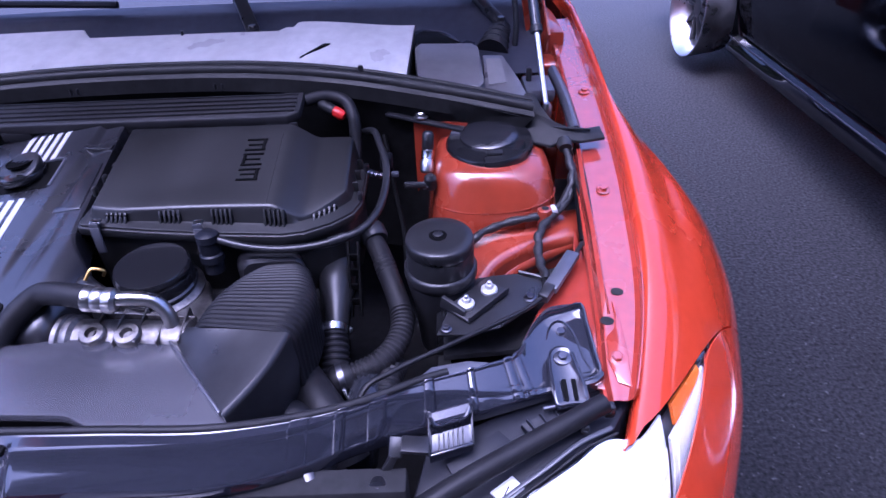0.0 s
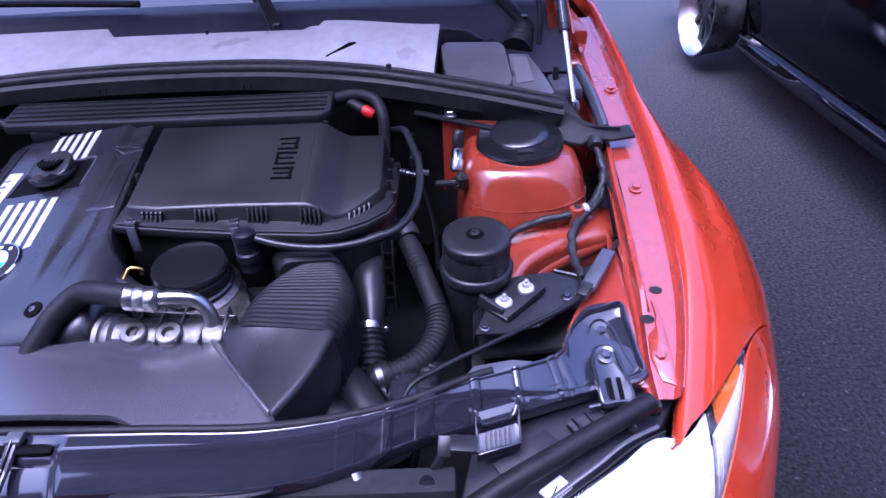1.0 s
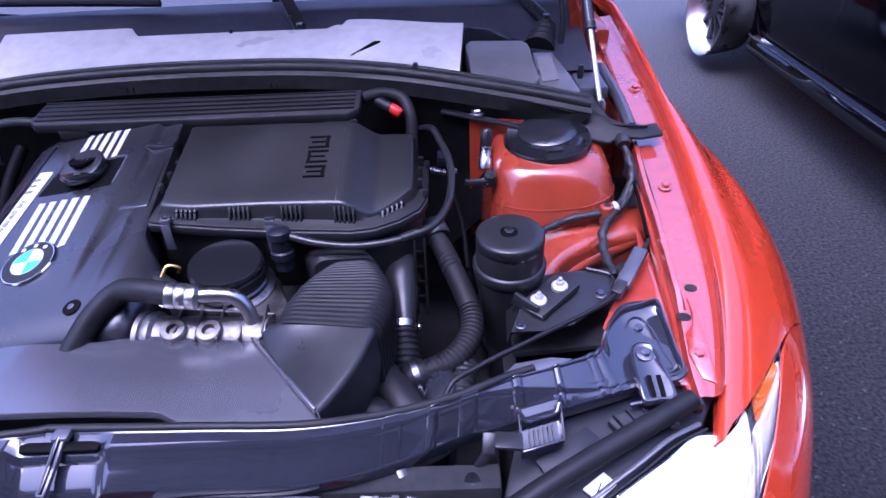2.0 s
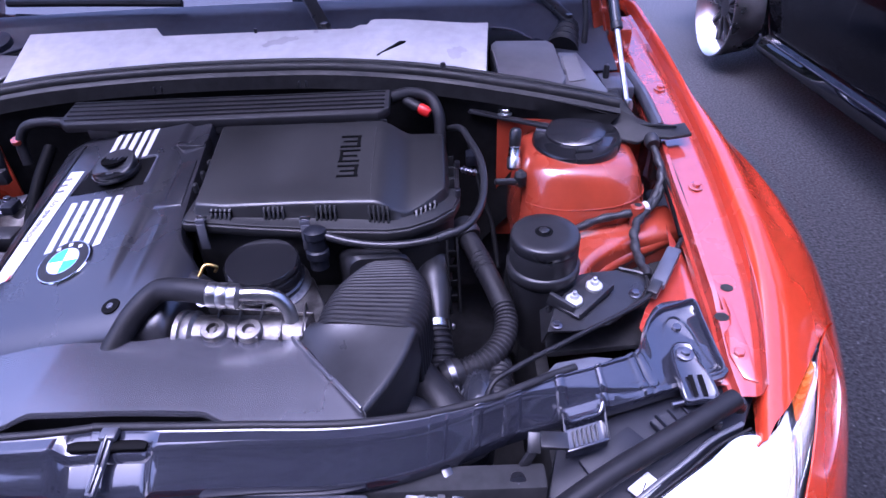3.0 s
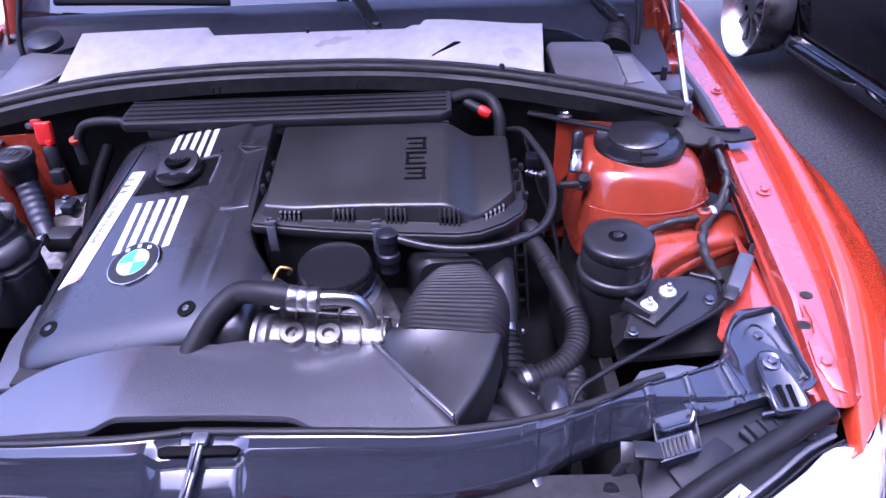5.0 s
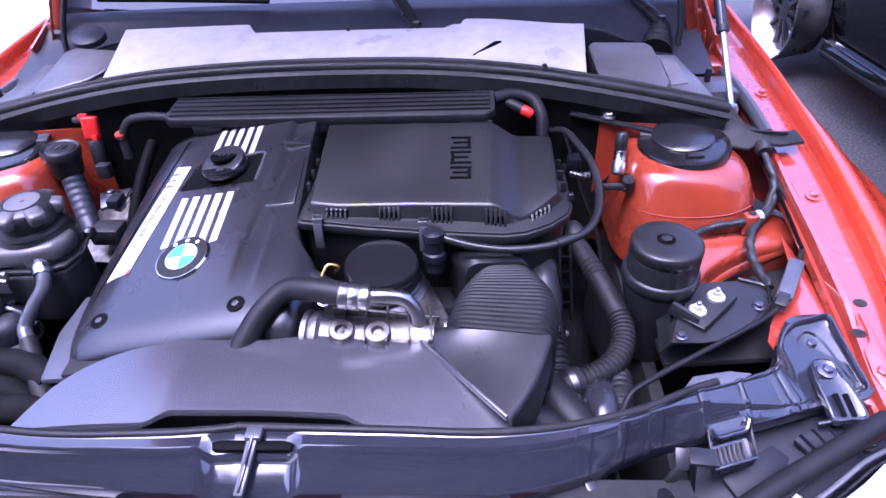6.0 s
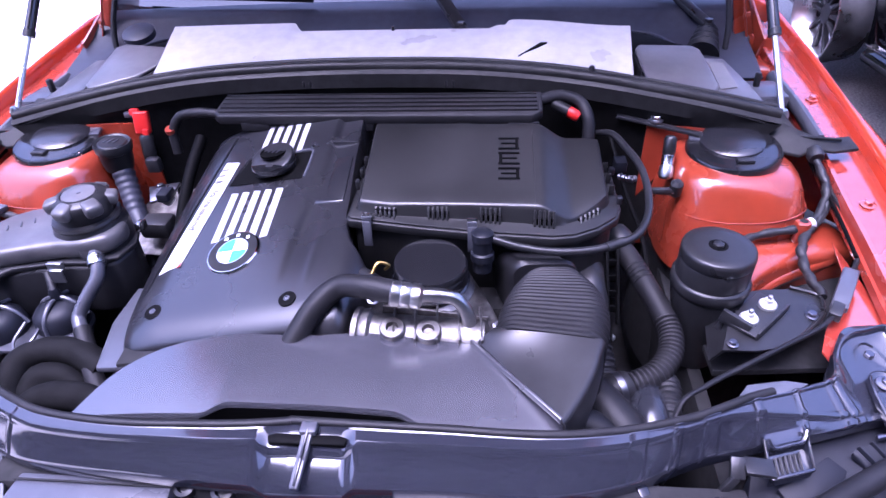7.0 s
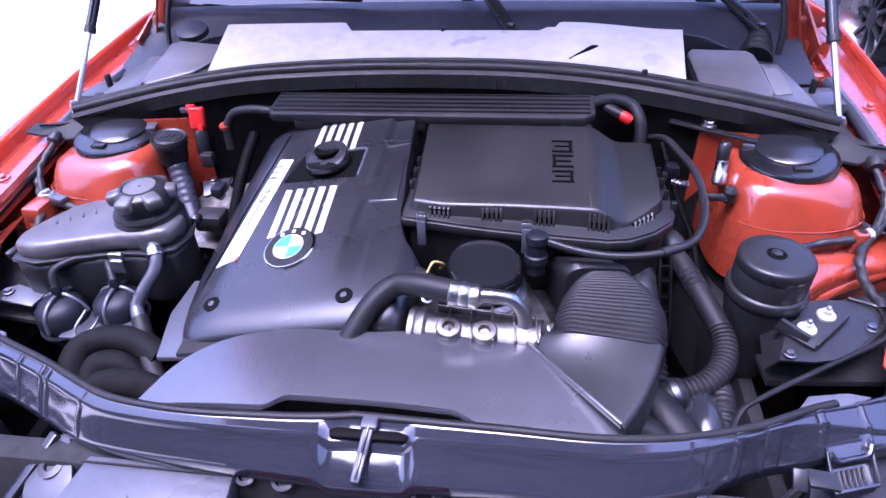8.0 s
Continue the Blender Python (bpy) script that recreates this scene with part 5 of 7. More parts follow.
for x, y in ((0.087, 0.529), (0.130, 0.526)):
    part("plug", lathe([(0.013, -0.02), (0.0155, -0.012), (0.0155, -0.002), (0.0138, 0.0), (0.0075, 0.0005), (0.0062, -0.006), (0.001, -0.006)], (x, y, 0.813), (0, -0.25, 1), 28), ALU, oil, "round screw plug with a hex socket")
for p in ((0.212, 0.566, 0.784), (0.214, 0.548, 0.784), (0.052, 0.592, 0.800)):
    bolt(oil, p, 0.005, (0.2, -0.3, 1), IRON)
ac = thing("coolant_line", (0.06, 0.55, 0.80), "black hose with a crimped aluminium line beside the oil filter", "hose")
part("crimp", lathe([(0.0130, -0.018), (0.0152, -0.016), (0.0152, -0.008), (0.0138, -0.006), (0.0152, -0.004), (0.0152, 0.004), (0.0138, 0.006), (0.0152, 0.008), (0.0152, 0.016), (0.011, 0.020)], (0.104, 0.544, 0.850), (0.97, 0.02, -0.16), 24), PIPE, ac, "crimped aluminium ferrule")
part("line", tube([(0.116, 0.545, 0.849), (0.140, 0.548, 0.847), (0.162, 0.550, 0.840), (0.174, 0.547, 0.824), (0.178, 0.540, 0.800), (0.179, 0.53, 0.765)], 0.0086, 30, 14), PIPE, ac, "bent aluminium line")
part("hose", tube([(0.092, 0.545, 0.853), (0.052, 0.555, 0.852), (0.022, 0.563, 0.845), (-0.005, 0.548, 0.828), (-0.025, 0.525, 0.805), (-0.045, 0.495, 0.775), (-0.06, 0.47, 0.75)], 0.0142, 40, 16), RUBBER, ac, "thick black rubber hose")
part("stub", tube([(0.075, 0.60, 0.80), (0.05, 0.61, 0.815), (0.03, 0.63, 0.81)], 0.012, 10, 12), BLACK, ac)
sw = thing("hose_clamp", (0.06, 0.612, 0.82), "small brass-coloured spring clamp beside the oil filter", "clamp")
part("ring", tube([(0.052, 0.605, 0.832), (0.060, 0.615, 0.842), (0.072, 0.618, 0.836), (0.066, 0.622, 0.826)], 0.0022, 14, 8), material("brass_clamp", (0.55, 0.36, 0.10), 0.35, 1.0), sw)

# ---- wiring duct across the bulkhead ----
wd = thing("wiring_duct", (0.0, 0.97, 0.86), "long black ribbed plastic wiring duct", "wiring duct")
part("duct_body", plate([(-0.262, 0.944, 0.897), (0.262, 0.918, 0.908), (0.280, 0.930, 0.912), (0.280, 0.985, 0.921), (-0.266, 1.000, 0.910), (-0.274, 0.955, 0.899)], 0.016, 0.003), RUBBER, wd)
for k in range(5):
    y = 0.948 + 0.012 * k
    part("duct_rib", bar((-0.264, y + 0.006, 0.9000 + 0.0024 * k), (0.272, y - 0.018, 0.9125 + 0.0018 * k), 0.003, 0.004, 0.001), RUBBER, wd)
for x in (-0.20, -0.02, 0.17, 0.25):
    part("duct_tab", box((x, 0.934 - 0.05 * x, 0.882 + 0.02 * x), (0.05, 0.006, 0.016), 0.002), RUBBER, wd)
for x in (-0.13, 0.12):
    part("duct_stud", join(box((x, 1.020, 0.922), (0.003, 0.006, 0.010), 0.001), box((x + 0.012, 1.020, 0.922), (0.003, 0.006, 0.010), 0.001)), RUBBER, wd)
part("left_hose", tube([(-0.272, 0.965, 0.892), (-0.31, 0.97, 0.892), (-0.348, 0.972, 0.882), (-0.362, 0.968, 0.860), (-0.362, 0.96, 0.82)], 0.0085, 24, 12), RUBBER, wd, "black hose at the duct end")
part("right_conduit", tube([(0.278, 0.985, 0.905), (0.315, 1.000, 0.906), (0.345, 0.995, 0.898), (0.358, 0.975, 0.880), (0.360, 0.955, 0.84), (0.355, 0.93, 0.79)], 0.0105, 24, 12), RUBBER, wd, "black conduit at the duct end")
rp = thing("red_plug", (0.33, 0.975, 0.87), "red cable sleeve on a black plug", "plug")
part("sleeve", lathe([(0.008, -0.012), (0.0095, -0.007), (0.0095, 0.005), (0.007, 0.010)], (0.335, 0.975, 0.884), (0.8, -0.4, -0.4), 18), REDCAP, rp)
part("plug_body", lathe([(0.008, -0.04), (0.010, -0.032), (0.010, -0.01)], (0.335, 0.975, 0.884), (0.8, -0.4, -0.3), 18), RUBBER, rp)

# ---- bulkhead, seal and cowl ----
SEAL = [(-0.665, 0.985, 0.880), (-0.57, 1.012, 0.897), (-0.47, 1.036, 0.912), (-0.36, 1.056, 0.924), (-0.20, 1.070, 0.932), (0.0, 1.074, 0.935), (0.20, 1.064, 0.933), (0.36, 1.036, 0.925), (0.47, 1.012, 0.913), (0.57, 0.992, 0.899), (0.665, 0.975, 0.882)]
sp = spline(SEAL, 80)


def thin(x):
    """The panel under the seal narrows towards its ends."""
    return min(1.0, max(0.1, (0.68 - abs(x)) / 0.16))


setting("bulkhead", sheet([[p + Vector((0, -0.012, -0.010)) for p in sp], [p + Vector((0, -0.018 * thin(p.x), -0.010 - 0.02 * thin(p.x))) for p in sp], [p + Vector((0, -0.010, -0.012 - 0.034 * thin(p.x))) for p in sp], [Vector((p.x * 0.64, p.y + 0.01, 0.60)) for p in sp]], 0.006), HOSE, "black plastic bulkhead panel under the cowl", "bulkhead")
for s in (1, -1):
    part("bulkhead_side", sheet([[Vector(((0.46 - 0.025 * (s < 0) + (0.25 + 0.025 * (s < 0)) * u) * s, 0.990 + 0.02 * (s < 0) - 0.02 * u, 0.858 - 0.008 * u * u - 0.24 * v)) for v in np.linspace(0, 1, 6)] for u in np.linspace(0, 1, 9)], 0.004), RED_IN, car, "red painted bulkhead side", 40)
seal = thing("bonnet_seal", (0, 1.10, 0.93), "black rubber bonnet seal along the cowl edge", "seal")
part("seal_bead", tube(sp[::4], 0.010, 90, 12), SEALR, seal)
part("seal_lip", sheet([[p + Vector((0, -0.016, -0.010)) for p in sp], [p + Vector((0, -0.010, -0.003)) for p in sp], [p + Vector((0, 0.012, 0.002)) for p in sp], [p + Vector((0, 0.030, -0.004)) for p in sp]], 0.004), SEALR, seal)
part("seal_rib", tube([p + Vector((0, 0.022, 0.004)) for p in sp[::4]], 0.005, 90, 10), SEALR, seal)

cowl = thing("cowl_cover", (0, 1.18, 0.92), "dusty plastic cowl cover coloured pale for sky glare, with fold lines", "cowl cover")


def cowl_z(x, y):
    wing = ease((abs(x + 0.0) - 0.185 - 0.55 * max(0.0, 1.235 - y)) / 0.016)
    return 0.9115 + 0.285 * (y - 1.10) + 0.0065 * wing - 0.02 * x * x


rings = []
for x in np.linspace(-0.445, 0.448, 120):
    back = 1.243 + 0.018 * ease((abs(x - 0.015) - 0.200) / 0.010) - 0.022 * ease((x - 0.24) / 0.2)
    fr = 1.085
    row = [Vector((x, fr, cowl_z(x, fr) - 0.03)), Vector((x, fr + 0.002, cowl_z(x, fr) - 0.002))]
    row += [Vector((x * (1 + 0.03 * k / 12), y, cowl_z(x, y))) for k, y in enumerate(np.linspace(fr + 0.006, back - 0.004, 13))]
    row += [Vector((x * 1.03, back, cowl_z(x, back) - 0.003)), Vector((x * 1.03, back + 0.002, cowl_z(x, back) - 0.04))]
    rings.append(row)
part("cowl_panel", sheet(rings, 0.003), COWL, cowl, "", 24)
for s in (1, -1):
    if s > 0:
        y0 = 1.140
        # flat black wedge laid on the cowl as the shade of a slit
        part("dark_slit", plate([(0.246, y0, cowl_z(0.246, y0) + 0.004), (0.288, y0 + 0.036, cowl_z(0.288, y0 + 0.036) + 0.004), (0.300, y0 + 0.036, cowl_z(0.300, y0 + 0.036) + 0.004)], 0.003, 0.0), INK, cowl, "black wedge for the shade in the drain slit")
    part("cowl_end", plate([(0.450 * s, 1.085, 0.905), (0.457 * s, 1.17, 0.929), (0.462 * s, 1.238 - 0.010 * s, 0.949 - 0.003 * s), (0.464 * s, 1.235, 0.87), (0.45 * s, 1.085, 0.87)], 0.006, 0.001, way=(-s, 0, 0)), BLACK, cowl, "dark cowl end wall")
part("stud", join(lathe([(0.005, 0), (0.006, 0.01), (0.004, 0.018), (0.001, 0.019)], (0.369, 1.055, 0.920), (0, 0, 1), 12), box((0.374, 1.062, 0.918), (0.035, 0.014, 0.006), 0.002)), BLACK, cowl, "black locating stud")
part("notch_pin", lathe([(0.004, 0), (0.003, 0.014)], (0.0, 1.238, 0.944), (0, 0, 1), 10), BLACK, cowl)

WELL = [(0.449, 1.20, 0.924), (0.447, 1.257, 0.924), (0.475, 1.303, 0.922), (0.509, 1.295, 0.920), (0.550, 1.226, 0.918), (0.572, 1.200, 0.912), (0.560, 1.170, 0.910), (0.470, 1.160, 0.912)]
for s in (1, -1):
    cb = thing("cabin_filter_box", (0.54 * s, 1.08, 0.86), "grey plastic cabin filter box beside the cowl", "filter box", "cabin filter boxes")
    back = 0.0 if s > 0 else 0.034
    edge = [(0.462, 1.168, 0.931), (0.472, 1.186, 0.932), (0.572, 1.196, 0.926), (0.584, 1.182, 0.923), (0.588, 1.055, 0.902), (0.579, 1.036, 0.900), (0.515, 1.045, 0.904), (0.468, 1.078, 0.910)]
    if s < 0:
        edge = [(-0.436, 1.182, 0.931), (-0.446, 1.204, 0.933), (-0.572, 1.252, 0.927), (-0.590, 1.238, 0.924), (-0.584, 1.092, 0.898), (-0.570, 1.078, 0.896), (-0.490, 1.118, 0.905), (-0.456, 1.148, 0.919)]
    mid = sum((Vector(p) for p in edge), Vector()) / len(edge)
    lid = part("lid", plate(edge, 0.007, 0.003, 3), FADED, cb, "smooth lid with rounded corners")
    part("lid_side", plate([mid + (Vector(p) - mid) * 1.025 - Vector((0, 0, 0.008)) for p in edge], 0.036, 0.004, 2), BLACK, lid, "dark lid side")
    part("side_panel", plate([(0.592 * s, 1.178 + back, 0.908), (0.632 * s, 1.188 + back, 0.903), (0.655 * s, 1.10 + back, 0.887), (0.668 * s, 1.02, 0.874), (0.665 * s, 0.985, 0.866), (0.588 * s, 1.00, 0.876)], 0.03, 0.003), FADED, cb, "sloping side panel")
    if s > 0:
        quad = [Vector(p) for p in ((0.592, 1.178, 0.908), (0.632, 1.188, 0.903), (0.667, 1.030, 0.8755), (0.588, 1.00, 0.876))]
        tag = [quad[0].lerp(quad[1], u).lerp(quad[3].lerp(quad[2], u), v) + Vector((0, 0, h)) for u, v, h in ((0.12, 0.10, 0.0012), (0.80, 0.10, 0.0012), (0.62, 0.62, 0.0012), (0.12, 0.62, 0.0012))]
        part("label", plate(tag, 0.002, 0.0), LABEL, cb, "faded grey warning label")
    part("corner_block", box((0.692 * s, 1.11, 0.862), (0.055, 0.08, 0.026), 0.006), SATIN, cb, "grey corner block")
    part("block_clip", box((0.676 * s, 1.12, 0.885), (0.010, 0.012, 0.03), 0.003), BLACK, cb)
    if s < 0:
        part("round_cap", lathe([(0.034, 0), (0.034, 0.012), (0.028, 0.016), (0.001, 0.017)], (0.56 * s, 1.29, 0.93), (0, -0.3, 1), 28), SCUTTLE, cb, "round cap")
    # flat near-black plate gives the well its shade by colour
    part("drain_well", plate(WELL, 0.05, 0.004), INK, cb, "black plate for the shade in the drain well", mirror=s < 0)
    part("well_edge", tube([(x * s, y, z + 0.001) for x, y, z in WELL[:5]], 0.0028, 30, 8), SCUTTLE, cb, "moulded well edge")

# scuttle below the windscreen
us = np.linspace(-0.72, 0.72, 33)
setting("scuttle", sheet([[Vector((x, y + 0.10 * (1 - (x / 0.72) ** 2) * k, z)) for x in us] for y, z, k in ((1.20, 0.86, 0.0), (1.25, 0.878, 0.1), (1.30, 0.892, 0.2), (1.35, 0.910, 0.3), (1.385, 0.934, 0.4), (1.392, 0.940, 0.4), (1.45, 0.946, 0.4))], 0.004), SCUTTLE, "dark plastic scuttle below the windscreen", "scuttle")
for piv, tip in (((0.643, 1.345, 0.905), (0.46, 1.66, 1.055)), ((0.134, 1.262, 0.930), (-0.05, 1.70, 1.075))):
    wp = thing("windscreen_wiper", piv, "black windscreen wiper arm on its spindle", "wiper", "wiper arms")
    a, b = Vector(piv), Vector(tip)
    part("spindle", lathe([(0.030, -0.030), (0.031, -0.026), (0.024, -0.022), (0.029, -0.017), (0.028, -0.013), (0.022, -0.009), (0.026, -0.004), (0.025, 0.0), (0.019, 0.004), (0.021, 0.009), (0.014, 0.016), (0.008, 0.022), (0.001, 0.022)], a, (0, -0.2, 1), 24), RUBBER, wp, "rubber spindle boot")
    if piv[0] > 0.5:
        part("bellows", lathe([(0.034, -0.082), (0.035, -0.078), (0.028, -0.070), (0.032, -0.062), (0.031, -0.058), (0.025, -0.050), (0.029, -0.042), (0.028, -0.038), (0.022, -0.030), (0.025, -0.022), (0.024, -0.018), (0.016, -0.006), (0.001, -0.004)], a + Vector((0, 0, 0.004)), (0.30, 0.88, 0.36), 24), RUBBER, wp, "ribbed rubber bellows", 25)
    part("arm", bar(a + Vector((0, 0, 0.016)), b, 0.028, 0.012, 0.004), BLACK, wp)
    part("blade", tube([b + Vector((0.12, -0.06, 0.0)), b, b + Vector((-0.55, 0.02, 0.02))], 0.008, 20, 8), RUBBER, wp, "rubber blade")
    part("nut", hexagon(a + Vector((0, 0, 0.020)), 0.009, 0.008), BLACK, wp)
wp = thing("windscreen_wiper", (-0.45, 1.46, 0.95), "black wiper blade resting on the windscreen", "wiper")
part("blade", tube([(-0.62, 1.47, 0.972), (-0.45, 1.465, 0.968), (-0.215, 1.450, 0.962)], 0.008, 12, 8), RUBBER, wp)

# ---- strut caps, harness, right hand side ----
for s in (1, -1):
    left_side(s < 0)
    cap = thing("strut_cap", (0.588 * s, 0.93, 0.83), "round black plastic cap on the suspension dome", "cap", "strut caps")
    part("cap_base", lathe([(0.070, -0.022), (0.073, -0.010), (0.073, -0.001), (0.070, 0.003), (0.065, 0.001), (0.056, 0.0025), (0.03, 0.004), (0.001, 0.004)], (0.587 * s, 0.930, 0.845), (-0.06 * s, -0.10, 1), 48), ENAMEL, cap, "flat black base")
    part("cap_dome", lathe([(0.050, 0.002), (0.049, 0.007), (0.045, 0.0095), (0.036, 0.0115), (0.018, 0.0128), (0.001, 0.0130)], (0.588 * s, 0.944, 0.846), (-0.06 * s, -0.10, 1), 40), COVER, cap, "raised domed centre")
    part("cap_ear", plate([(0.522 * s, 0.955, 0.850), (0.530 * s, 0.985, 0.853), (0.556 * s, 0.975, 0.852), (0.545 * s, 0.950, 0.850)], 0.006, 0.002), SATIN, cap, "grey ear")
    part("cap_ridge", box((0.592 * s, 0.886, 0.8455), (0.026, 0.014, 0.006), 0.002), BLACK, cap)
    tab = thing("sealing_flap", (0.70 * s, 0.98, 0.83), "black rubber sealing flap with a flat tab", "flap", "sealing flaps")
    part("flap", plate([(0.622 * s, 0.985, 0.852), (0.640 * s, 1.008, 0.874), (0.656 * s, 1.022, 0.890), (0.672 * s, 1.020, 0.890), (0.684 * s, 1.000, 0.872), (0.702 * s, 0.982, 0.854), (0.735 * s, 0.960, 0.846), (0.780 * s, 0.968, 0.848), (0.783 * s, 0.935, 0.842), (0.742 * s, 0.925, 0.842), (0.712 * s, 0.932, 0.842), (0.69 * s, 0.925, 0.835), (0.66 * s, 0.940, 0.836)], 0.006, 0.002), SEALR, tab)
    part("flap_fold", bar((0.695 * s, 0.962, 0.850), (0.76 * s, 0.950, 0.849), 0.006, 0.005, 0.002), SEALR, tab)
    part("conduit_clip", lathe([(0.011, -0.01), (0.013, 0), (0.011, 0.01)], (0.713 * s, 0.925, 0.836), (0, 1, 0.3), 16), BLACK, tab)
    wav = lambda pts, k: [(x * s + 0.0013 * math.sin(9 * i + k), y, z + 0.0013 * math.cos(7 * i + k)) for i, (x, y, z) in enumerate([tuple(q) for q in spline(pts, 3 * len(pts))])]
    har = thing("wiring_harness", (0.70 * s, 0.85, 0.77), "taped black wiring harness beside the suspension dome", "wiring", "wiring harnesses")
    part("trunk", tube(wav([(0.712, 0.935, 0.838), (0.717, 0.905, 0.822), (0.718, 0.87, 0.802), (0.706, 0.845, 0.785), (0.680, 0.815, 0.776), (0.650, 0.803, 0.772), (0.60, 0.795, 0.768), (0.56, 0.775, 0.762), (0.53, 0.74, 0.74)], 1), lambda u: 0.0062 + 0.0008 * math.sin(60 * u), 90, 12), TAPE, har, "taped cable trunk")
    part("branch", tube(wav([(0.720, 0.90, 0.815), (0.722, 0.865, 0.795), (0.700, 0.830, 0.778), (0.672, 0.800, 0.770), (0.652, 0.765, 0.765), (0.646, 0.72, 0.755), (0.65, 0.675, 0.748)], 4), lambda u: 0.0066 + 0.0008 * math.sin(60 * u), 90, 12), TAPE, har, "taped cable branch")
    part("thin_cable", tube([(0.718 * s, 0.90, 0.81), (0.726 * s, 0.84, 0.795), (0.724 * s, 0.78, 0.782), (0.715 * s, 0.74, 0.774), (0.695 * s, 0.705, 0.770)], 0.0035, 40, 8), RUBBER, har, "thin black cable")
    part("tie_white", lathe([(0.0092, -0.004), (0.0092, 0.004)], (0.680 * s, 0.815, 0.776), (0.7 * s, 0.3, 0.2), 14), SILVER, har, "pale tape band")

left_side(False)
rb = thing("red_bracket", (0.662, 0.80, 0.75), "small red painted bracket on the side member", "bracket")
part("post", plate([(0.654, 0.812, 0.786), (0.676, 0.817, 0.786), (0.677, 0.803, 0.786), (0.668, 0.796, 0.785), (0.655, 0.798, 0.785)], 0.034, 0.003), RED_IN, rb)
# dark disc drawn as the shade inside the bracket hole
part("hole", lathe([(0.006, 0), (0.005, 0.0005)], (0.666, 0.807, 0.7862), (0, 0, 1), 16), DARK, rb, "dark disc for the hole shade")

can = thing("filter_canister", (0.50, 0.683, 0.70), "black plastic filter canister with a hex bolt", "filter canister")
part("canister_top", lathe([(0.047, -0.052), (0.0475, -0.022), (0.046, -0.019), (0.0475, -0.016), (0.0475, -0.006), (0.0465, -0.0025), (0.044, -0.0005), (0.030, 0.0002), (0.012, 0.0005), (0.001, 0.0005)], (0.50, 0.683, 0.827), (0, -0.03, 1), 48), BLACK, can, "domed black lid")
part("canister_rim", lathe([(0.047, -0.070), (0.050, -0.067), (0.0518, -0.060), (0.0518, -0.051), (0.050, -0.0485), (0.047, -0.0475)], (0.50, 0.683, 0.827), (0, -0.03, 1), 48), BLACK, can, "wider rim")
part("canister_body", lathe([(0.035, -0.20), (0.040, -0.12), (0.049, -0.075), (0.047, -0.06)], (0.50, 0.683, 0.827), (0, -0.03, 1), 40), BLACK, can, "lower body")
part("bolt_ring", lathe([(0.0125, 0), (0.0125, 0.0008), (0.0095, 0.0012), (0.0085, 0.0006), (0.001, 0.0006)], (0.498, 0.683, 0.8270), (0, -0.03, 1), 24), INK, can, "dark ring round the bolt")
part("top_bolt", hexagon((0.498, 0.683, 0.827), 0.0075, 0.004), BLACK, can, "black hex bolt")
br = part("mount_bracket", plate([(0.505, 0.618, 0.754), (0.535, 0.590, 0.752), (0.592, 0.645, 0.756), (0.565, 0.678, 0.756)], 0.004, 0.0015), BLACK, can, "black mount bracket")
part("bracket_lip", bar((0.535, 0.590, 0.754), (0.592, 0.645, 0.758), 0.003, 0.010, 0.001), BLACK, br)
part("bracket_brace", bar((0.50, 0.625, 0.760), (0.53, 0.602, 0.752), 0.006, 0.02, 0.001), BLACK, br)
for p in ((0.566, 0.647, 0.757), (0.533, 0.619, 0.757)):
    w = part("washer", lathe([(0.0105, -0.006), (0.0115, -0.004), (0.0115, 0.003), (0.0095, 0.005), (0.005, 0.0055)], p, (0, -0.05, 1), 28), ZINC, br, "bright zinc washer")
    part("nut", hexagon(Vector(p) + Vector((0, 0, 0.004)), 0.0062, 0.007), ZINC, w)
    part("stud_tip", lathe([(0.003, 0), (0.003, 0.005), (0.001, 0.006)], Vector(p) + Vector((0, 0, 0.011)), (0, 0, 1), 10), STEEL, w)
carrier = thing("canister_carrier", (0.57, 0.62, 0.70), "black sheet metal carrier under the canister", "bracket")
part("sheet", sheet([[Vector((x, y, z)) for x, y, z in row] for row in (((0.490, 0.60, 0.700), (0.492, 0.64, 0.72), (0.50, 0.68, 0.73)), ((0.492, 0.577, 0.742), (0.51, 0.62, 0.749), (0.53, 0.68, 0.748)), ((0.53, 0.572, 0.747), (0.56, 0.615, 0.749), (0.575, 0.69, 0.748)), ((0.575, 0.585, 0.744), (0.60, 0.63, 0.748), (0.61, 0.69, 0.750)), ((0.615, 0.620, 0.742), (0.64, 0.645, 0.744), (0.645, 0.675, 0.746)))], 0.003), BLACK, carrier)
part("raised_edge", tube([(0.578, 0.588, 0.746), (0.612, 0.618, 0.745), (0.640, 0.648, 0.747), (0.646, 0.676, 0.749), (0.612, 0.692, 0.752)], 0.0028, 24, 8), BLACK, carrier, "folded rim")
bolt(carrier, (0.505, 0.584, 0.746), 0.005, mat=IRON)
bolt(carrier, (0.622, 0.640, 0.746), 0.006, mat=IRON)

rl = thing("cable_connector", (0.667, 0.665, 0.76), "grey-blue plastic cable connector clipped to the apron", "connector")
part("connector_body", bar((0.692, 0.705, 0.772), (0.647, 0.634, 0.765), 0.020, 0.010, 0.002), SATIN, rl)
part("connector_end", bar((0.650, 0.640, 0.766), (0.635, 0.618, 0.763), 0.015, 0.013, 0.002), BLACK, rl)
rod = thing("release_cable", (0.52, 0.55, 0.75), "thin black bonnet release cable across the bay", "cable")
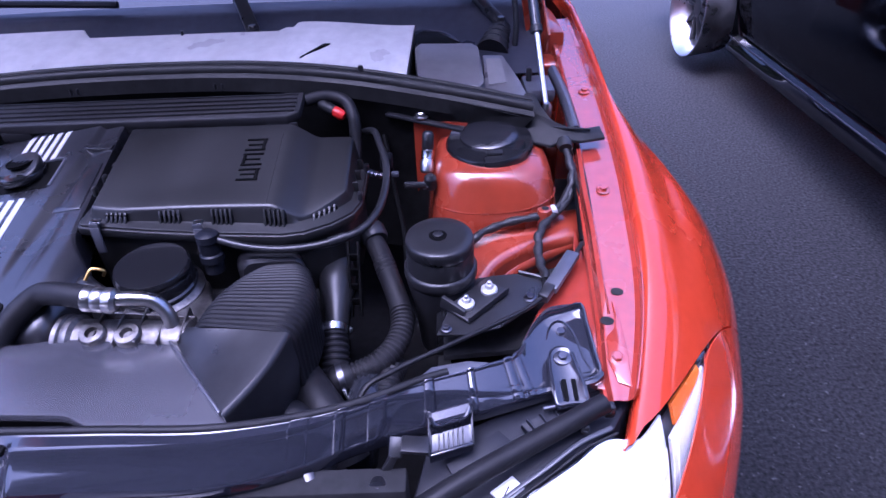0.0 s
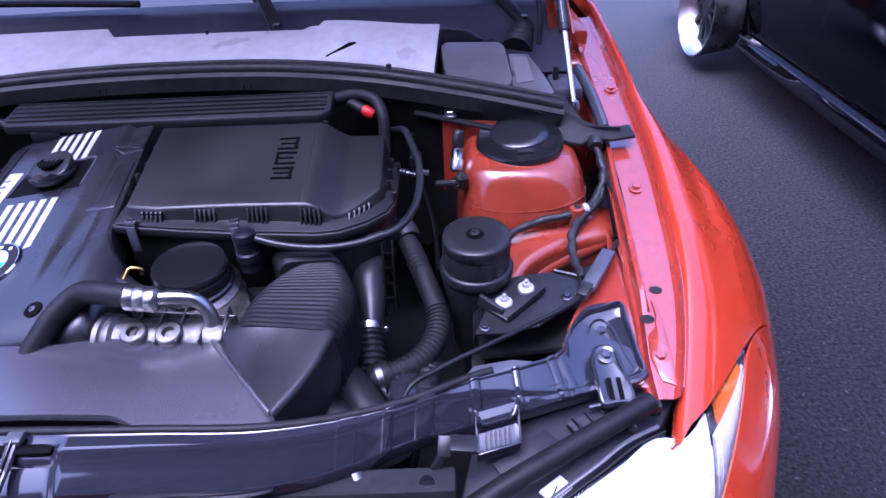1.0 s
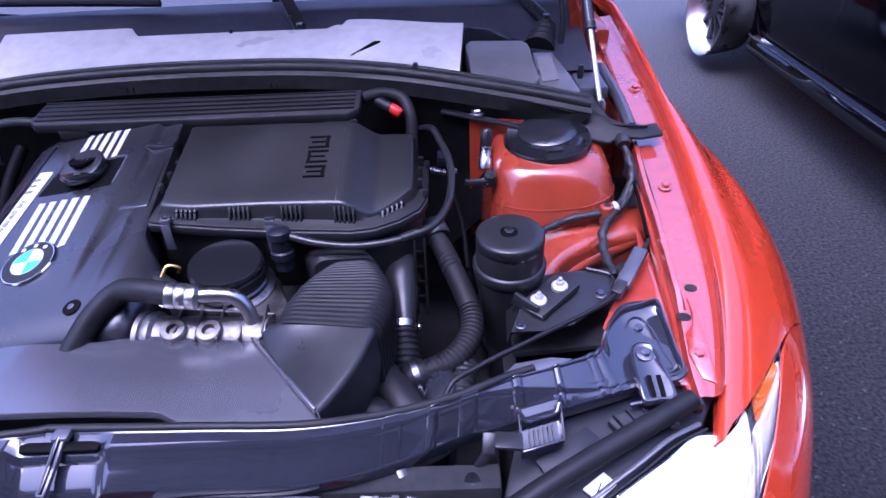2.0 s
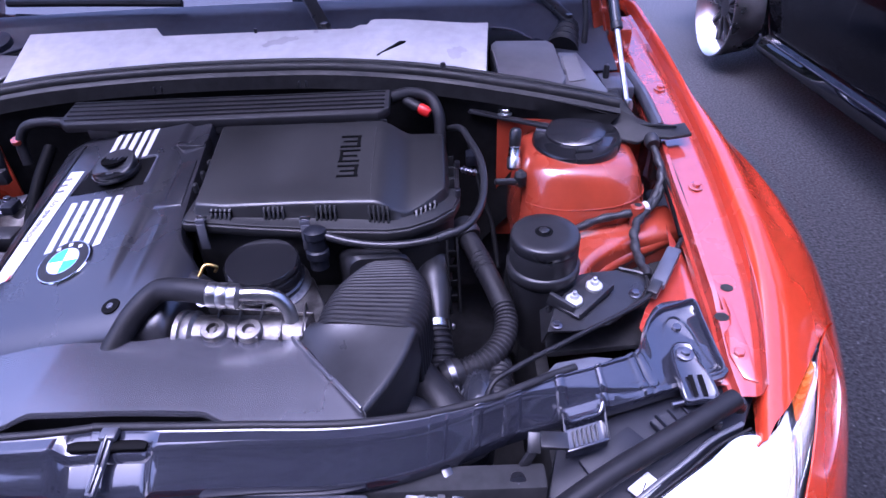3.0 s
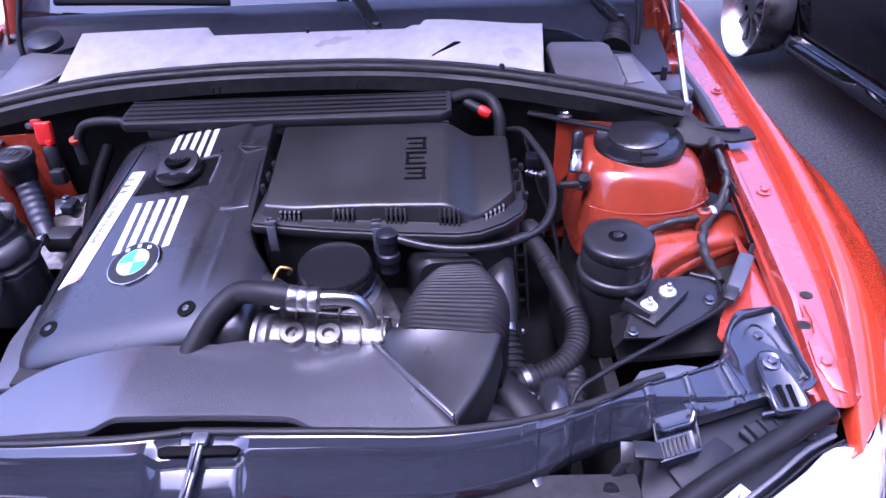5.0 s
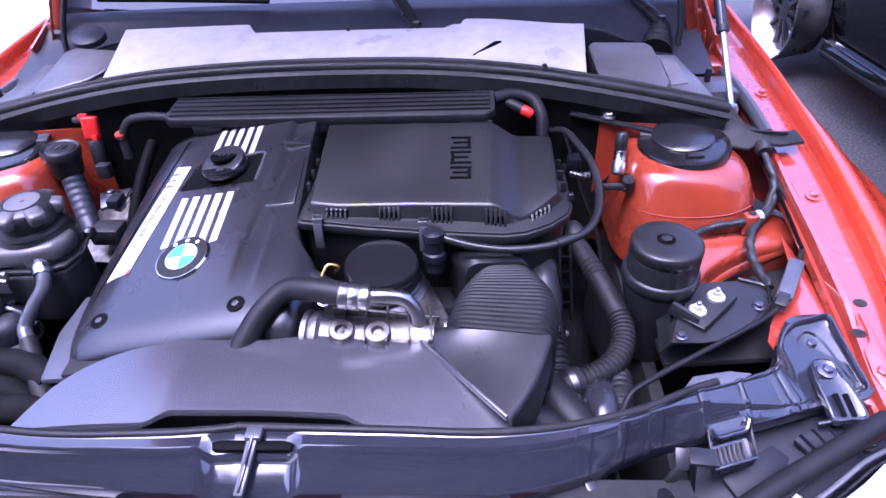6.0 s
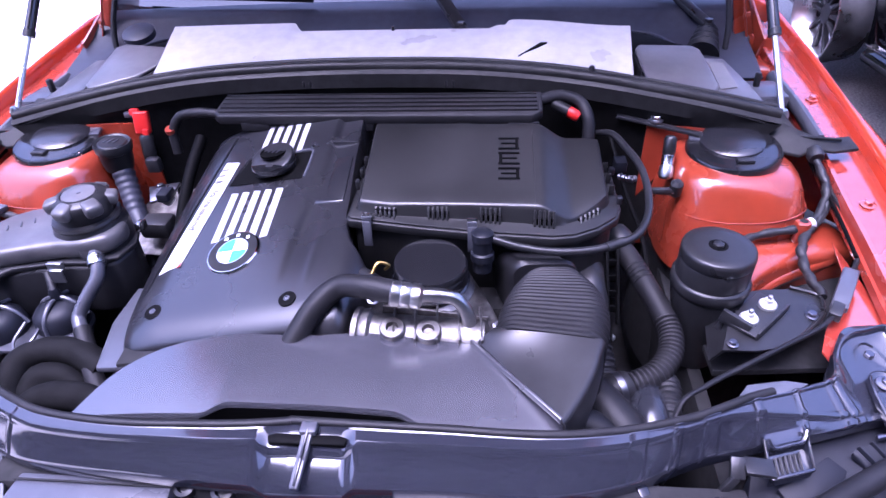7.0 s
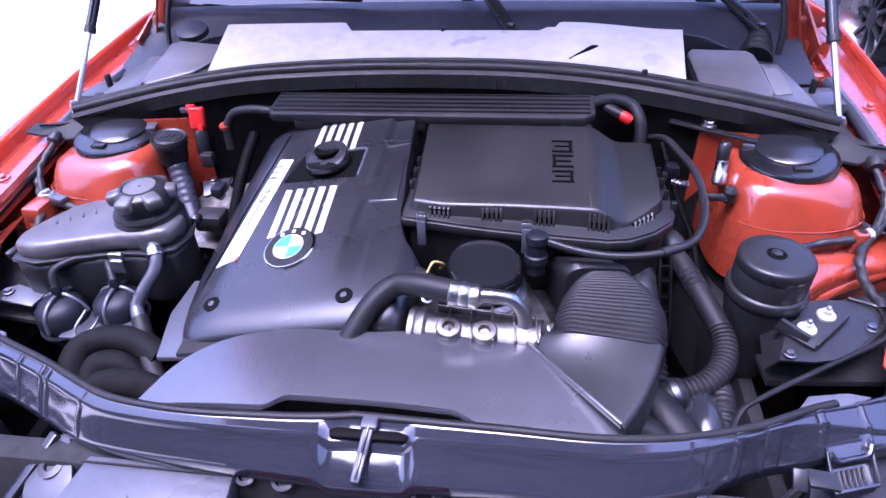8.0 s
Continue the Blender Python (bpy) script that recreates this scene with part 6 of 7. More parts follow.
part("cable", tube([(0.640, 0.624, 0.763), (0.615, 0.603, 0.762), (0.56, 0.567, 0.764), (0.50, 0.528, 0.768), (0.44, 0.488, 0.772), (0.412, 0.468, 0.77), (0.40, 0.45, 0.755)], 0.0033, 40, 8), RUBBER, rod)

hr = thing("corrugated_hose", (0.41, 0.65, 0.70), "black corrugated coolant hose with a spring clamp", "hose")
part("hose", tube([(0.441, 0.652, 0.725), (0.444, 0.632, 0.720), (0.437, 0.596, 0.712), (0.412, 0.566, 0.705), (0.385, 0.554, 0.700), (0.368, 0.548, 0.697)], 0.0168, ribs=0.0020, pitch=0.0066, seg=20), RUBBER, hr, "corrugated black hose", 25)
part("smooth_hose", tube([(0.392, 0.785, 0.758), (0.404, 0.760, 0.753), (0.420, 0.715, 0.742), (0.434, 0.675, 0.731), (0.442, 0.648, 0.724)], 0.0155, 30, 20), RUBBER, hr, "smooth upper hose")
for k in range(4):
    part("hose_wrinkle", lathe([(0.0155, -0.0022), (0.0166, 0), (0.0155, 0.0022)], (0.413 + 0.0026 * k, 0.735 - 0.0075 * k, 0.747 - 0.0019 * k), (0.33, -0.9, -0.22), 20), RUBBER, hr)
part("hose_end", lathe([(0.020, -0.02), (0.022, -0.012), (0.022, 0.004), (0.019, 0.010)], (0.396, 0.783, 0.76), (0.3, -0.7, -0.2), 20), BLACK, hr, "connector")
part("collar", lathe([(0.0195, -0.014), (0.021, -0.010), (0.021, 0.010), (0.018, 0.014)], (0.366, 0.548, 0.697), (-0.9, -0.3, -0.1), 20), RUBBER, hr)
part("spring_clamp", lathe([(0.0222, -0.004), (0.0226, 0), (0.0222, 0.004), (0.0205, 0.004), (0.0205, -0.004), (0.0222, -0.004)], (0.366, 0.548, 0.697), (-0.9, -0.3, -0.1), 24, caps=False), IRON, hr, "steel clamp ring")
part("clamp_ear", tube([(0.372, 0.526, 0.700), (0.376, 0.520, 0.692), (0.384, 0.522, 0.690), (0.388, 0.526, 0.696)], 0.0025, 10, 8), STEEL, hr)
cp = thing("charge_pipe", (0.345, 0.64, 0.66), "glossy black charge pipe with a bellows and steel clamp", "pipe")
part("bulb", lathe([(0.014, -0.075), (0.022, -0.058), (0.027, -0.034), (0.027, -0.012), (0.022, 0.012), (0.017, 0.04), (0.016, 0.055)], (0.346, 0.69, 0.726), (0.06, -0.88, -0.30), 24), BLACK, cp, "bulged pipe")
part("clamp", lathe([(0.0185, -0.006), (0.0195, -0.005), (0.0195, 0.005), (0.0185, 0.006)], (0.346, 0.632, 0.706), (0.06, -0.88, -0.34), 24), STEEL, cp, "steel band clamp")
bolt(cp, (0.369, 0.630, 0.708), 0.0032, (1, 0, 0))
part("pipe_bellows", tube([(0.346, 0.628, 0.704), (0.349, 0.60, 0.690), (0.350, 0.575, 0.675), (0.348, 0.55, 0.655)], lambda u: 0.020 + 0.004 * u, ribs=0.0025, pitch=0.0085, seg=18), RUBBER, cp, "short bellows", 25)
big = thing("intercooler_hose", (0.34, 0.50, 0.66), "thick black rubber intercooler hose", "hose")
part("hose", tube([(0.300, 0.575, 0.700), (0.318, 0.540, 0.712), (0.345, 0.500, 0.712), (0.368, 0.470, 0.700), (0.385, 0.44, 0.67)], 0.025, 30, 20), RUBBER, big)
part("hose_end", lathe([(0.0255, -0.01), (0.027, -0.006), (0.027, 0.01)], (0.372, 0.464, 0.697), (0.35, -0.6, -0.35), 24), SATIN, big, "grey hose end")
b2 = thing("turbo_hose", (0.40, 0.52, 0.66), "black turbo hose dipping below the front panel", "hose")
part("hose", tube([(0.395, 0.62, 0.62), (0.398, 0.565, 0.672), (0.400, 0.525, 0.690), (0.398, 0.488, 0.680), (0.39, 0.46, 0.64)], 0.024, 24, 18), GLOSS, b2)
part("ribbed_hose", tube([(0.432, 0.60, 0.66), (0.430, 0.56, 0.690), (0.424, 0.525, 0.692), (0.415, 0.49, 0.67)], 0.017, ribs=0.002, pitch=0.008, seg=16), RUBBER, b2, "corrugated hose", 25)
curl = thing("engine_hose", (0.26, 0.46, 0.66), "curved rubber hose under the bellows duct", "hose")
part("hose", tube([(0.245, 0.44, 0.69), (0.28, 0.465, 0.712), (0.318, 0.475, 0.715), (0.345, 0.455, 0.70), (0.355, 0.42, 0.68)], 0.020, 30, 16), RUBBER, curl)
# brace and wiring behind the canister
bk = thing("engine_bracket", (0.375, 0.72, 0.72), "black ribbed plastic engine bracket", "bracket")
for k in range(4):
    part("web", box((0.372, 0.715 - 0.012 * k, 0.772 - 0.018 * k), (0.014, 0.004, 0.012), 0.001), INK, bk)
part("spine", bar((0.365, 0.73, 0.79), (0.368, 0.665, 0.70), 0.004, 0.012, 0.001), INK, bk)
part("spine", bar((0.380, 0.73, 0.79), (0.382, 0.665, 0.70), 0.004, 0.012, 0.001), INK, bk)
sn = thing("pressure_sensor", (0.483, 0.90, 0.83), "grey sensor with a silver collar beside the suspension dome", "sensor")
part("sensor_body", lathe([(0.008, 0.004), (0.010, 0.007), (0.010, 0.03), (0.008, 0.034), (0.004, 0.036)], (0.483, 0.915, 0.835), (0.08, 0.45, 1), 16), BLACK, sn)
part("collar", lathe([(0.008, -0.034), (0.0115, -0.030), (0.0115, -0.014), (0.010, -0.012), (0.010, 0.004), (0.008, 0.006)], (0.483, 0.915, 0.835), (0.08, 0.45, 1), 16), STEEL, sn, "silver collar")
part("valve", lathe([(0.010, 0), (0.010, 0.02), (0.005, 0.026)], (0.487, 0.862, 0.800), (0, -0.2, 1), 16), BLACK, sn)
part("valve_arm", bar((0.486, 0.858, 0.806), (0.445, 0.850, 0.812), 0.010, 0.010, 0.003), BLACK, sn)
part("valve_nut", hexagon((0.474, 0.858, 0.806), 0.0065, 0.012, (1, 0, 0)), STEEL, sn)
st = thing("brace_rod", (0.45, 1.0, 0.85), "black brace bar with silver bolt near the bulkhead", "brace")
part("rod", bar((0.412, 1.005, 0.868), (0.545, 0.960, 0.853), 0.014, 0.006, 0.002), BLACK, st)
part("thin_rod", tube([(0.38, 1.030, 0.870), (0.49, 0.985, 0.858)], 0.003, 6, 8), STEEL, st)
bolt(st, (0.473, 0.990, 0.866), 0.0085)
sp2 = thing("spring_clip", (0.405, 0.835, 0.82), "small steel spring clip beside the breather pipe", "clip")
part("coil", tube([(0.392, 0.842, 0.842), (0.402, 0.835, 0.842), (0.415, 0.832, 0.840)], 0.0055, ribs=0.002, pitch=0.006, seg=12), IRON, sp2, "coiled steel clip", 25)

# ---- left hand side ----
tank = thing("coolant_tank", (-0.45, 0.75, 0.72), "black plastic coolant expansion tank with a ribbed cap", "coolant tank")
tk = [(-0.345, 0.735), (-0.355, 0.70), (-0.39, 0.685), (-0.43, 0.684), (-0.48, 0.672), (-0.55, 0.652), (-0.592, 0.660), (-0.600, 0.69), (-0.585, 0.73), (-0.56, 0.775), (-0.53, 0.795), (-0.47, 0.80), (-0.40, 0.80), (-0.36, 0.775)]
part("tank_lower", plate([(x, y - 0.004, 0.775) for x, y in tk], 0.09, 0.008, 3), BLACK, tank, "lower tank half")
part("tank_flange", plate([(-0.47 + (x + 0.47) * 1.03, 0.73 + (y - 0.73) * 1.05, 0.782) for x, y in tk], 0.007, 0.002), BLACK, tank, "welded flange")
upper = plate([(-0.47 + (x + 0.47) * 0.97, 0.73 + (y - 0.73) * 0.95, 0.806 + 0.04 * (x + 0.6)) for x, y in tk], 0.03, 0.010, 4)
part("tank_upper", upper, DUSTY, tank, "rounded upper tank half")
part("filler_neck", lathe([(0.055, -0.045), (0.054, -0.015), (0.048, -0.008), (0.046, 0.004)], (-0.408, 0.742, 0.825), (0.0, -0.05, 1), 32), BLACK, tank, "filler neck")
tc = part("tank_cap", lathe([(0.040, -0.016), (0.041, -0.010), (0.041, 0.004), (0.040, 0.010), (0.036, 0.014), (0.026, 0.017), (0.0245, 0.015), (0.012, 0.016), (0.001, 0.016)], (-0.408, 0.745, 0.846), (0.0, -0.05, 1), 40), BLACK, tank, "lobed black pressure cap")
for k in range(6):
    a = radians(60 * k + 22)
    c = Vector((-0.408 + 0.037 * math.cos(a), 0.745 + 0.037 * math.sin(a), 0.850 - 0.0018 * math.sin(a)))
    part("cap_lobe", box(c, (0.026, 0.025, 0.020), 0.006, 3, Matrix.Rotation(a, 4, "Z") @ Matrix.Rotation(radians(12), 4, "Y")), DUSTY, tc)
part("cap_centre", lathe([(0.004, 0), (0.003, 0.003)], (-0.408, 0.745, 0.862), (0, 0, 1), 12), SATIN, tc)
part("cap_disc", lathe([(0.024, -0.002), (0.024, 0.0012), (0.023, 0.0015), (0.001, 0.0015)], (-0.408, 0.745, 0.8625), (0.0, -0.05, 1), 32), DUSTY, tc)
part("neck_ring", lathe([(0.047, -0.004), (0.049, 0.0), (0.047, 0.004)], (-0.408, 0.743, 0.826), (0.0, -0.05, 1), 36), BLACK, tank, "moulded neck ring")
for k in range(4):
    part("cast_mark", bar((-0.50 - 0.016 * k, 0.745 - 0.010 * k, 0.8105 - 0.0006 * k), (-0.508 - 0.016 * k, 0.757 - 0.010 * k, 0.8105 - 0.0006 * k), 0.003, 0.002, 0.0005), SATIN, tank)
part("metal_clip", join(box((-0.432, 0.671, 0.784), (0.022, 0.008, 0.012), 0.001), box((-0.432, 0.666, 0.768), (0.020, 0.003, 0.022), 0.001)), STEEL, tank, "bright steel clip")
part("metal_clip", box((-0.348, 0.770, 0.790), (0.012, 0.018, 0.014), 0.002), STEEL, tank, "bright steel clip")
part("hose_stub", lathe([(0.012, -0.02), (0.014, -0.012), (0.014, 0.008), (0.010, 0.014)], (-0.392, 0.700, 0.790), (0.2, -0.6, 0.4), 18), BLACK, tank, "hose stub")
lh = thing("coolant_pipe", (-0.36, 0.62, 0.70), "black coolant pipe with a silver-grey sleeve from the tank", "pipe")
part("upper_pipe", tube([(-0.390, 0.702, 0.792), (-0.376, 0.686, 0.786), (-0.372, 0.668, 0.768), (-0.386, 0.648, 0.745), (-0.396, 0.628, 0.722), (-0.384, 0.610, 0.712)], 0.0098, 30, 14), SATIN, lh, "smooth grey upper pipe")
part("band", lathe([(0.0125, -0.007), (0.0135, 0), (0.0125, 0.007)], (-0.376, 0.684, 0.784), (0.4, -0.8, -0.5), 18), STEEL, lh, "silver band")
part("lower_hose", tube([(-0.386, 0.614, 0.713), (-0.366, 0.585, 0.700), (-0.342, 0.550, 0.690), (-0.315, 0.52, 0.670)], 0.0125, 20, 14), RUBBER, lh, "rubber lower hose")
for c in ((-0.520, 0.622, 0.728), (-0.440, 0.645, 0.728)):
    vc = thing("vacuum_canister", c, "round black vacuum canister with grey straps", "canister", "vacuum canisters")
    c = Vector(c)
    part("canister", lathe([(0.027, -0.070), (0.032, -0.056), (0.038, -0.047), (0.0395, -0.041), (0.036, -0.037), (0.037, -0.026), (0.0345, -0.008), (0.027, 0.001), (0.016, 0.005), (0.001, 0.006)], c, (0, -0.05, 1), 36), HOUSING, vc)
    part("strap", tube([c + Vector((0.0, -0.037, -0.03)), c + Vector((0, -0.031, -0.004)), c + Vector((0, -0.015, 0.008)), c + Vector((0, 0.01, 0.010)), c + Vector((0, 0.04, 0.0))], 0.003, 20, 8), SATIN, vc, "grey strap")
    part("strap", tube([c + Vector((-0.038, 0.01, -0.02)), c + Vector((-0.022, 0.01, 0.003)), c + Vector((0, 0.01, 0.011)), c + Vector((0.022, 0.01, 0.003)), c + Vector((0.038, 0.01, -0.02))], 0.0035, 20, 8), SATIN, vc, "grey strap")
    part("nozzle", lathe([(0.008, 0), (0.008, 0.012), (0.005, 0.018)], c + Vector((0, 0.010, 0.008)), (0, 0, 1), 14), HOUSING, vc)
vh = thing("vacuum_hose", (-0.48, 0.65, 0.75), "thin black vacuum hoses above the canisters", "hose")
part("hose", tube([(-0.520, 0.632, 0.748), (-0.524, 0.645, 0.768), (-0.505, 0.665, 0.776), (-0.47, 0.68, 0.772), (-0.45, 0.69, 0.76)], 0.0065, 24, 10), RUBBER, vh)
part("hose", tube([(-0.440, 0.655, 0.748), (-0.452, 0.672, 0.762), (-0.470, 0.69, 0.77)], 0.0065, 16, 10), RUBBER, vh)
vb = thing("canister_bracket", (-0.48, 0.60, 0.70), "grey steel bracket holding the vacuum canisters", "bracket")
part("arm", plate([(-0.640, 0.650, 0.722), (-0.632, 0.632, 0.720), (-0.57, 0.625, 0.716), (-0.565, 0.655, 0.718), (-0.62, 0.668, 0.722)], 0.004, 0.0015), SATIN, vb, "rounded steel arm")
bolt(vb, (-0.622, 0.648, 0.722), 0.0055, mat=IRON)
part("loop", tube([(-0.478, 0.622, 0.716), (-0.476, 0.585, 0.706), (-0.468, 0.577, 0.704), (-0.455, 0.59, 0.707), (-0.455, 0.63, 0.716)], 0.0024, 20, 8), IRON, vb, "bent steel rod")
part("shelf", box((-0.455, 0.612, 0.695), (0.10, 0.06, 0.006), 0.002), SATIN, vb)
hl = thing("radiator_hose", (-0.40, 0.55, 0.66), "thick black radiator hose bent in a loop", "hose")
part("outer_loop", tube([(-0.330, 0.560, 0.690), (-0.385, 0.582, 0.700), (-0.425, 0.580, 0.702), (-0.452, 0.562, 0.698), (-0.455, 0.530, 0.682), (-0.440, 0.50, 0.655)], 0.020, 36, 18), HOSE, hl, "outer loop")
part("inner_loop", tube([(-0.365, 0.545, 0.665), (-0.395, 0.552, 0.682), (-0.420, 0.545, 0.685), (-0.425, 0.525, 0.672), (-0.41, 0.50, 0.65)], 0.019, 30, 18), HOSE, hl, "inner loop")
part("lower_hose", tube([(-0.300, 0.505, 0.680), (-0.345, 0.506, 0.697), (-0.385, 0.498, 0.696), (-0.405, 0.478, 0.680), (-0.405, 0.455, 0.655)], 0.020, 30, 18), HOSE, hl, "lower hose")
ws = thing("washer_filler", (-0.47, 0.94, 0.78), "black washer fluid filler cap on a grey neck", "filler")
part("washer_cap", lathe([(0.024, -0.046), (0.027, -0.030), (0.028, -0.012), (0.031, -0.010), (0.032, 0.000), (0.030, 0.005), (0.027, 0.004), (0.025, 0.002), (0.022, 0.005), (0.001, 0.005)], (-0.462, 0.935, 0.850), (0.08, -0.05, 1), 32), BLACK, ws, "round black cap")
for k in range(3):
    part("cap_symbol", bar((-0.474 + 0.009 * k, 0.928, 0.8562), (-0.470 + 0.009 * k, 0.942, 0.8562), 0.003, 0.002, 0.0005), SATIN, ws)
part("neck", tube([(-0.462, 0.936, 0.808), (-0.450, 0.917, 0.778), (-0.432, 0.889, 0.748), (-0.405, 0.850, 0.71), (-0.39, 0.82, 0.67)], lambda u: 0.0195 - 0.006 * u + 0.0008 * math.sin(90 * u) * (u < 0.5), 80, 18), SCUTTLE, ws, "grey ribbed neck", 25)
jp = thing("jump_terminal", (-0.415, 0.98, 0.82), "red plastic cover over the battery jump terminal", "terminal")
tilt = Matrix.Rotation(radians(-14), 4, "X") @ Matrix.Rotation(radians(12), 4, "Z")
rcv = part("red_cover", box((-0.420, 0.975, 0.872), (0.026, 0.016, 0.040), 0.004, 3, tilt), REDCAP, jp)
part("red_hinge", box((-0.432, 0.982, 0.889), (0.016, 0.012, 0.012), 0.003, 2, tilt), REDCAP, jp)
part("red_lug", box((-0.413, 0.964, 0.858), (0.010, 0.006, 0.012), 0.002, 2, tilt), REDCAP, rcv)
part("red_ring", lathe([(0.009, 0), (0.010, 0.004), (0.009, 0.008)], (-0.366, 0.966, 0.858), (0, -0.3, 1), 14), RED_IN, jp, "small red collar")
part("terminal_plug", lathe([(0.010, -0.05), (0.012, -0.03), (0.012, 0.0), (0.008, 0.006)], (-0.416, 0.966, 0.848), (0.05, 0.1, 1), 16), BLACK, jp, "black plug below the cover")
part("terminal_clip", box((-0.448, 0.992, 0.880), (0.020, 0.010, 0.010), 0.002), IRON, jp, "silver clip")
rt = thing("red_stay", (-0.515, 0.935, 0.82), "thin red painted stay beside the washer filler", "bracket")
part("stay", bar((-0.520, 0.925, 0.838), (-0.505, 0.895, 0.800), 0.006, 0.010, 0.001), RED_IN, rt)
part("stay_foot", bar((-0.532, 0.892, 0.800), (-0.495, 0.892, 0.800), 0.010, 0.004, 0.001), RED_IN, rt)
ig = thing("ignition_clutter", (-0.38, 0.90, 0.76), "dim metal lines and connectors beside the engine", "fittings")
part("line", tube([(-0.31, 0.96, 0.85), (-0.315, 0.91, 0.82), (-0.32, 0.85, 0.77), (-0.32, 0.78, 0.70)], 0.010, 20, 10), INK, ig)
part("fitting", lathe([(0.012, 0), (0.014, 0.01), (0.010, 0.03)], (-0.375, 0.89, 0.76), (0.5, 0.3, 0.6), 14), STEEL, ig)
part("fitting", box((-0.36, 0.83, 0.75), (0.05, 0.04, 0.03), 0.006), BLACK, ig)
part("heat_shield", sheet([[Vector((-0.43 + 0.10 * u + 0.004 * math.sin(9 * v), 0.80 + 0.15 * v, 0.70 + 0.05 * v + 0.012 * math.sin(3 * u + 4 * v))) for u in np.linspace(0, 1, 8)] for v in np.linspace(0, 1, 10)], 0.002), ALU, ig, "dull crinkled heat shield", 60)
part("bracket", plate([(-0.40, 0.90, 0.785), (-0.345, 0.91, 0.79), (-0.35, 0.88, 0.782), (-0.385, 0.865, 0.775)], 0.006, 0.002), IRON, ig, "dull steel bracket")
bolt(ig, (-0.372, 0.89, 0.789), 0.006, mat=IRON)
part("connector", box((-0.392, 0.925, 0.815), (0.024, 0.018, 0.026), 0.004, 2), BLACK, ig, "black connector")
part("connector", box((-0.352, 0.865, 0.79), (0.020, 0.030, 0.016), 0.003, 2), HOUSING, ig, "dark grey connector")
# wiring and small fittings between the air filter box and the bulkhead
wr = thing("bulkhead_wiring", (0.42, 0.93, 0.80), "loose black wiring and a grey connector beside the air filter box", "wiring")
part("cable", tube([(0.405, 1.0, 0.83), (0.415, 0.955, 0.80), (0.425, 0.90, 0.77), (0.440, 0.83, 0.74), (0.445, 0.77, 0.70)], 0.0042, 24, 8), INK, wr, "black cable")
part("connector", box((0.412, 0.93, 0.815), (0.020, 0.028, 0.020), 0.003, 2), HOUSING, wr, "black connector")
part("clip", box((0.428, 0.895, 0.808), (0.012, 0.010, 0.008), 0.002, 2), SATIN, wr, "grey clip")
rx = thing("red_connector", (-0.68, 0.83, 0.76), "red connector block with a silver bolt on the painted apron", "connector")
part("block", box((-0.665, 0.815, 0.768), (0.035, 0.05, 0.030), 0.005), RED_IN, rx)
bolt(rx, (-0.660, 0.838, 0.786), 0.007)
part("grey_arm", bar((-0.665, 0.84, 0.782), (-0.62, 0.825, 0.782), 0.018, 0.010, 0.003), SATIN, rx)

# engine block under everything
eb = thing("engine_block", (0.0, 0.75, 0.40), "dark engine block in the depth of the bay", "engine")
part("block", box((-0.10, 0.74, 0.56), (0.40, 0.42, 0.30), 0.03), DARK, eb)
part("intake_manifold", box((0.20, 0.78, 0.62), (0.26, 0.24, 0.22), 0.04), DARK, eb)

# ---- black car parked alongside ----
bc = thing("black_car", (2.9, 2.0, 0), "glossy black car parked alongside on polished wheels", "car")
BX = 2.03


def flank_x(z):
    return BX + 0.9 * max(0, 0.30 - z) ** 1.2 * 0.6 - 0.0 + 0.10 * max(0, z - 0.55) ** 1.6 + 0.02 * math.exp(-((z - 0.33) / 0.03) ** 2)


def black_flank():
    zs = [0.16, 0.19, 0.22, 0.245, 0.27, 0.29, 0.30, 0.306, 0.315, 0.34, 0.40, 0.48, 0.56, 0.64, 0.72, 0.80, 0.86, 0.90, 0.93]
    rings = []
    for i in range(96):
        y = -0.9 + 5.4 * i / 95
        arch = 0.0
        for c in (0.82, 3.55):
            d = 0.37**2 - (y - c) ** 2
            if d > 0:
                arch = max(arch, 0.33 + math.sqrt(d))
        row = []
        for z in zs:
            zz = max(z, arch + 0.0005 * z) if arch else z
            x = flank_x(zz) - ((0.02 - 1.1 * max(0, 0.29 - zz)) if z < 0.3 and not arch else 0)
            row.append(Vector((x, y, zz)))
        rings.append(row)
    return sheet(rings, 0.004)


part("body_side", black_flank(), CARBLACK, bc, "glossy black door and sill", 40)
SKIRT = [(-0.024, 0.290), (-0.027, 0.277), (-0.029, 0.264), (-0.029, 0.251), (-0.026, 0.236), (-0.014, 0.222), (0.02, 0.212)]
part("side_skirt", sheet([[Vector((BX + dx + 0.020 * ease((y - 2.45) / 0.35) * max(0.0, (z - 0.251) / 0.039), y, z + 0.006 * math.sin(y * 1.2))) for dx, z in SKIRT] for y in np.linspace(1.23, 3.15, 60)], 0.004), CARBLACK, bc, "glossy black side skirt", 60)
part("sill_trim", tube([(BX - 0.028, 3.16, 0.300), (BX - 0.028, 2.3, 0.302), (BX - 0.028, 1.27, 0.304)], 0.0025, 20, 8), IRON, bc, "thin sill edge")
for y in (0.82, 3.55):
    wheel(bc, (BX - 0.012, y, 0.338), 0.338, -1, BLACK, POLISHED, 10, 0.785)
MID = BX + 0.88


def across(y, z, crown, half=0.84, n=15):
    """A row across the black car, with a slight crown."""
    return [Vector((MID + half * u, y, z + crown * (1 - u * u))) for u in np.linspace(-1, 1, n)]


part("body_side", black_flank(), CARBLACK, bc, "glossy black far body side", 40)
far = bc.children[-1]
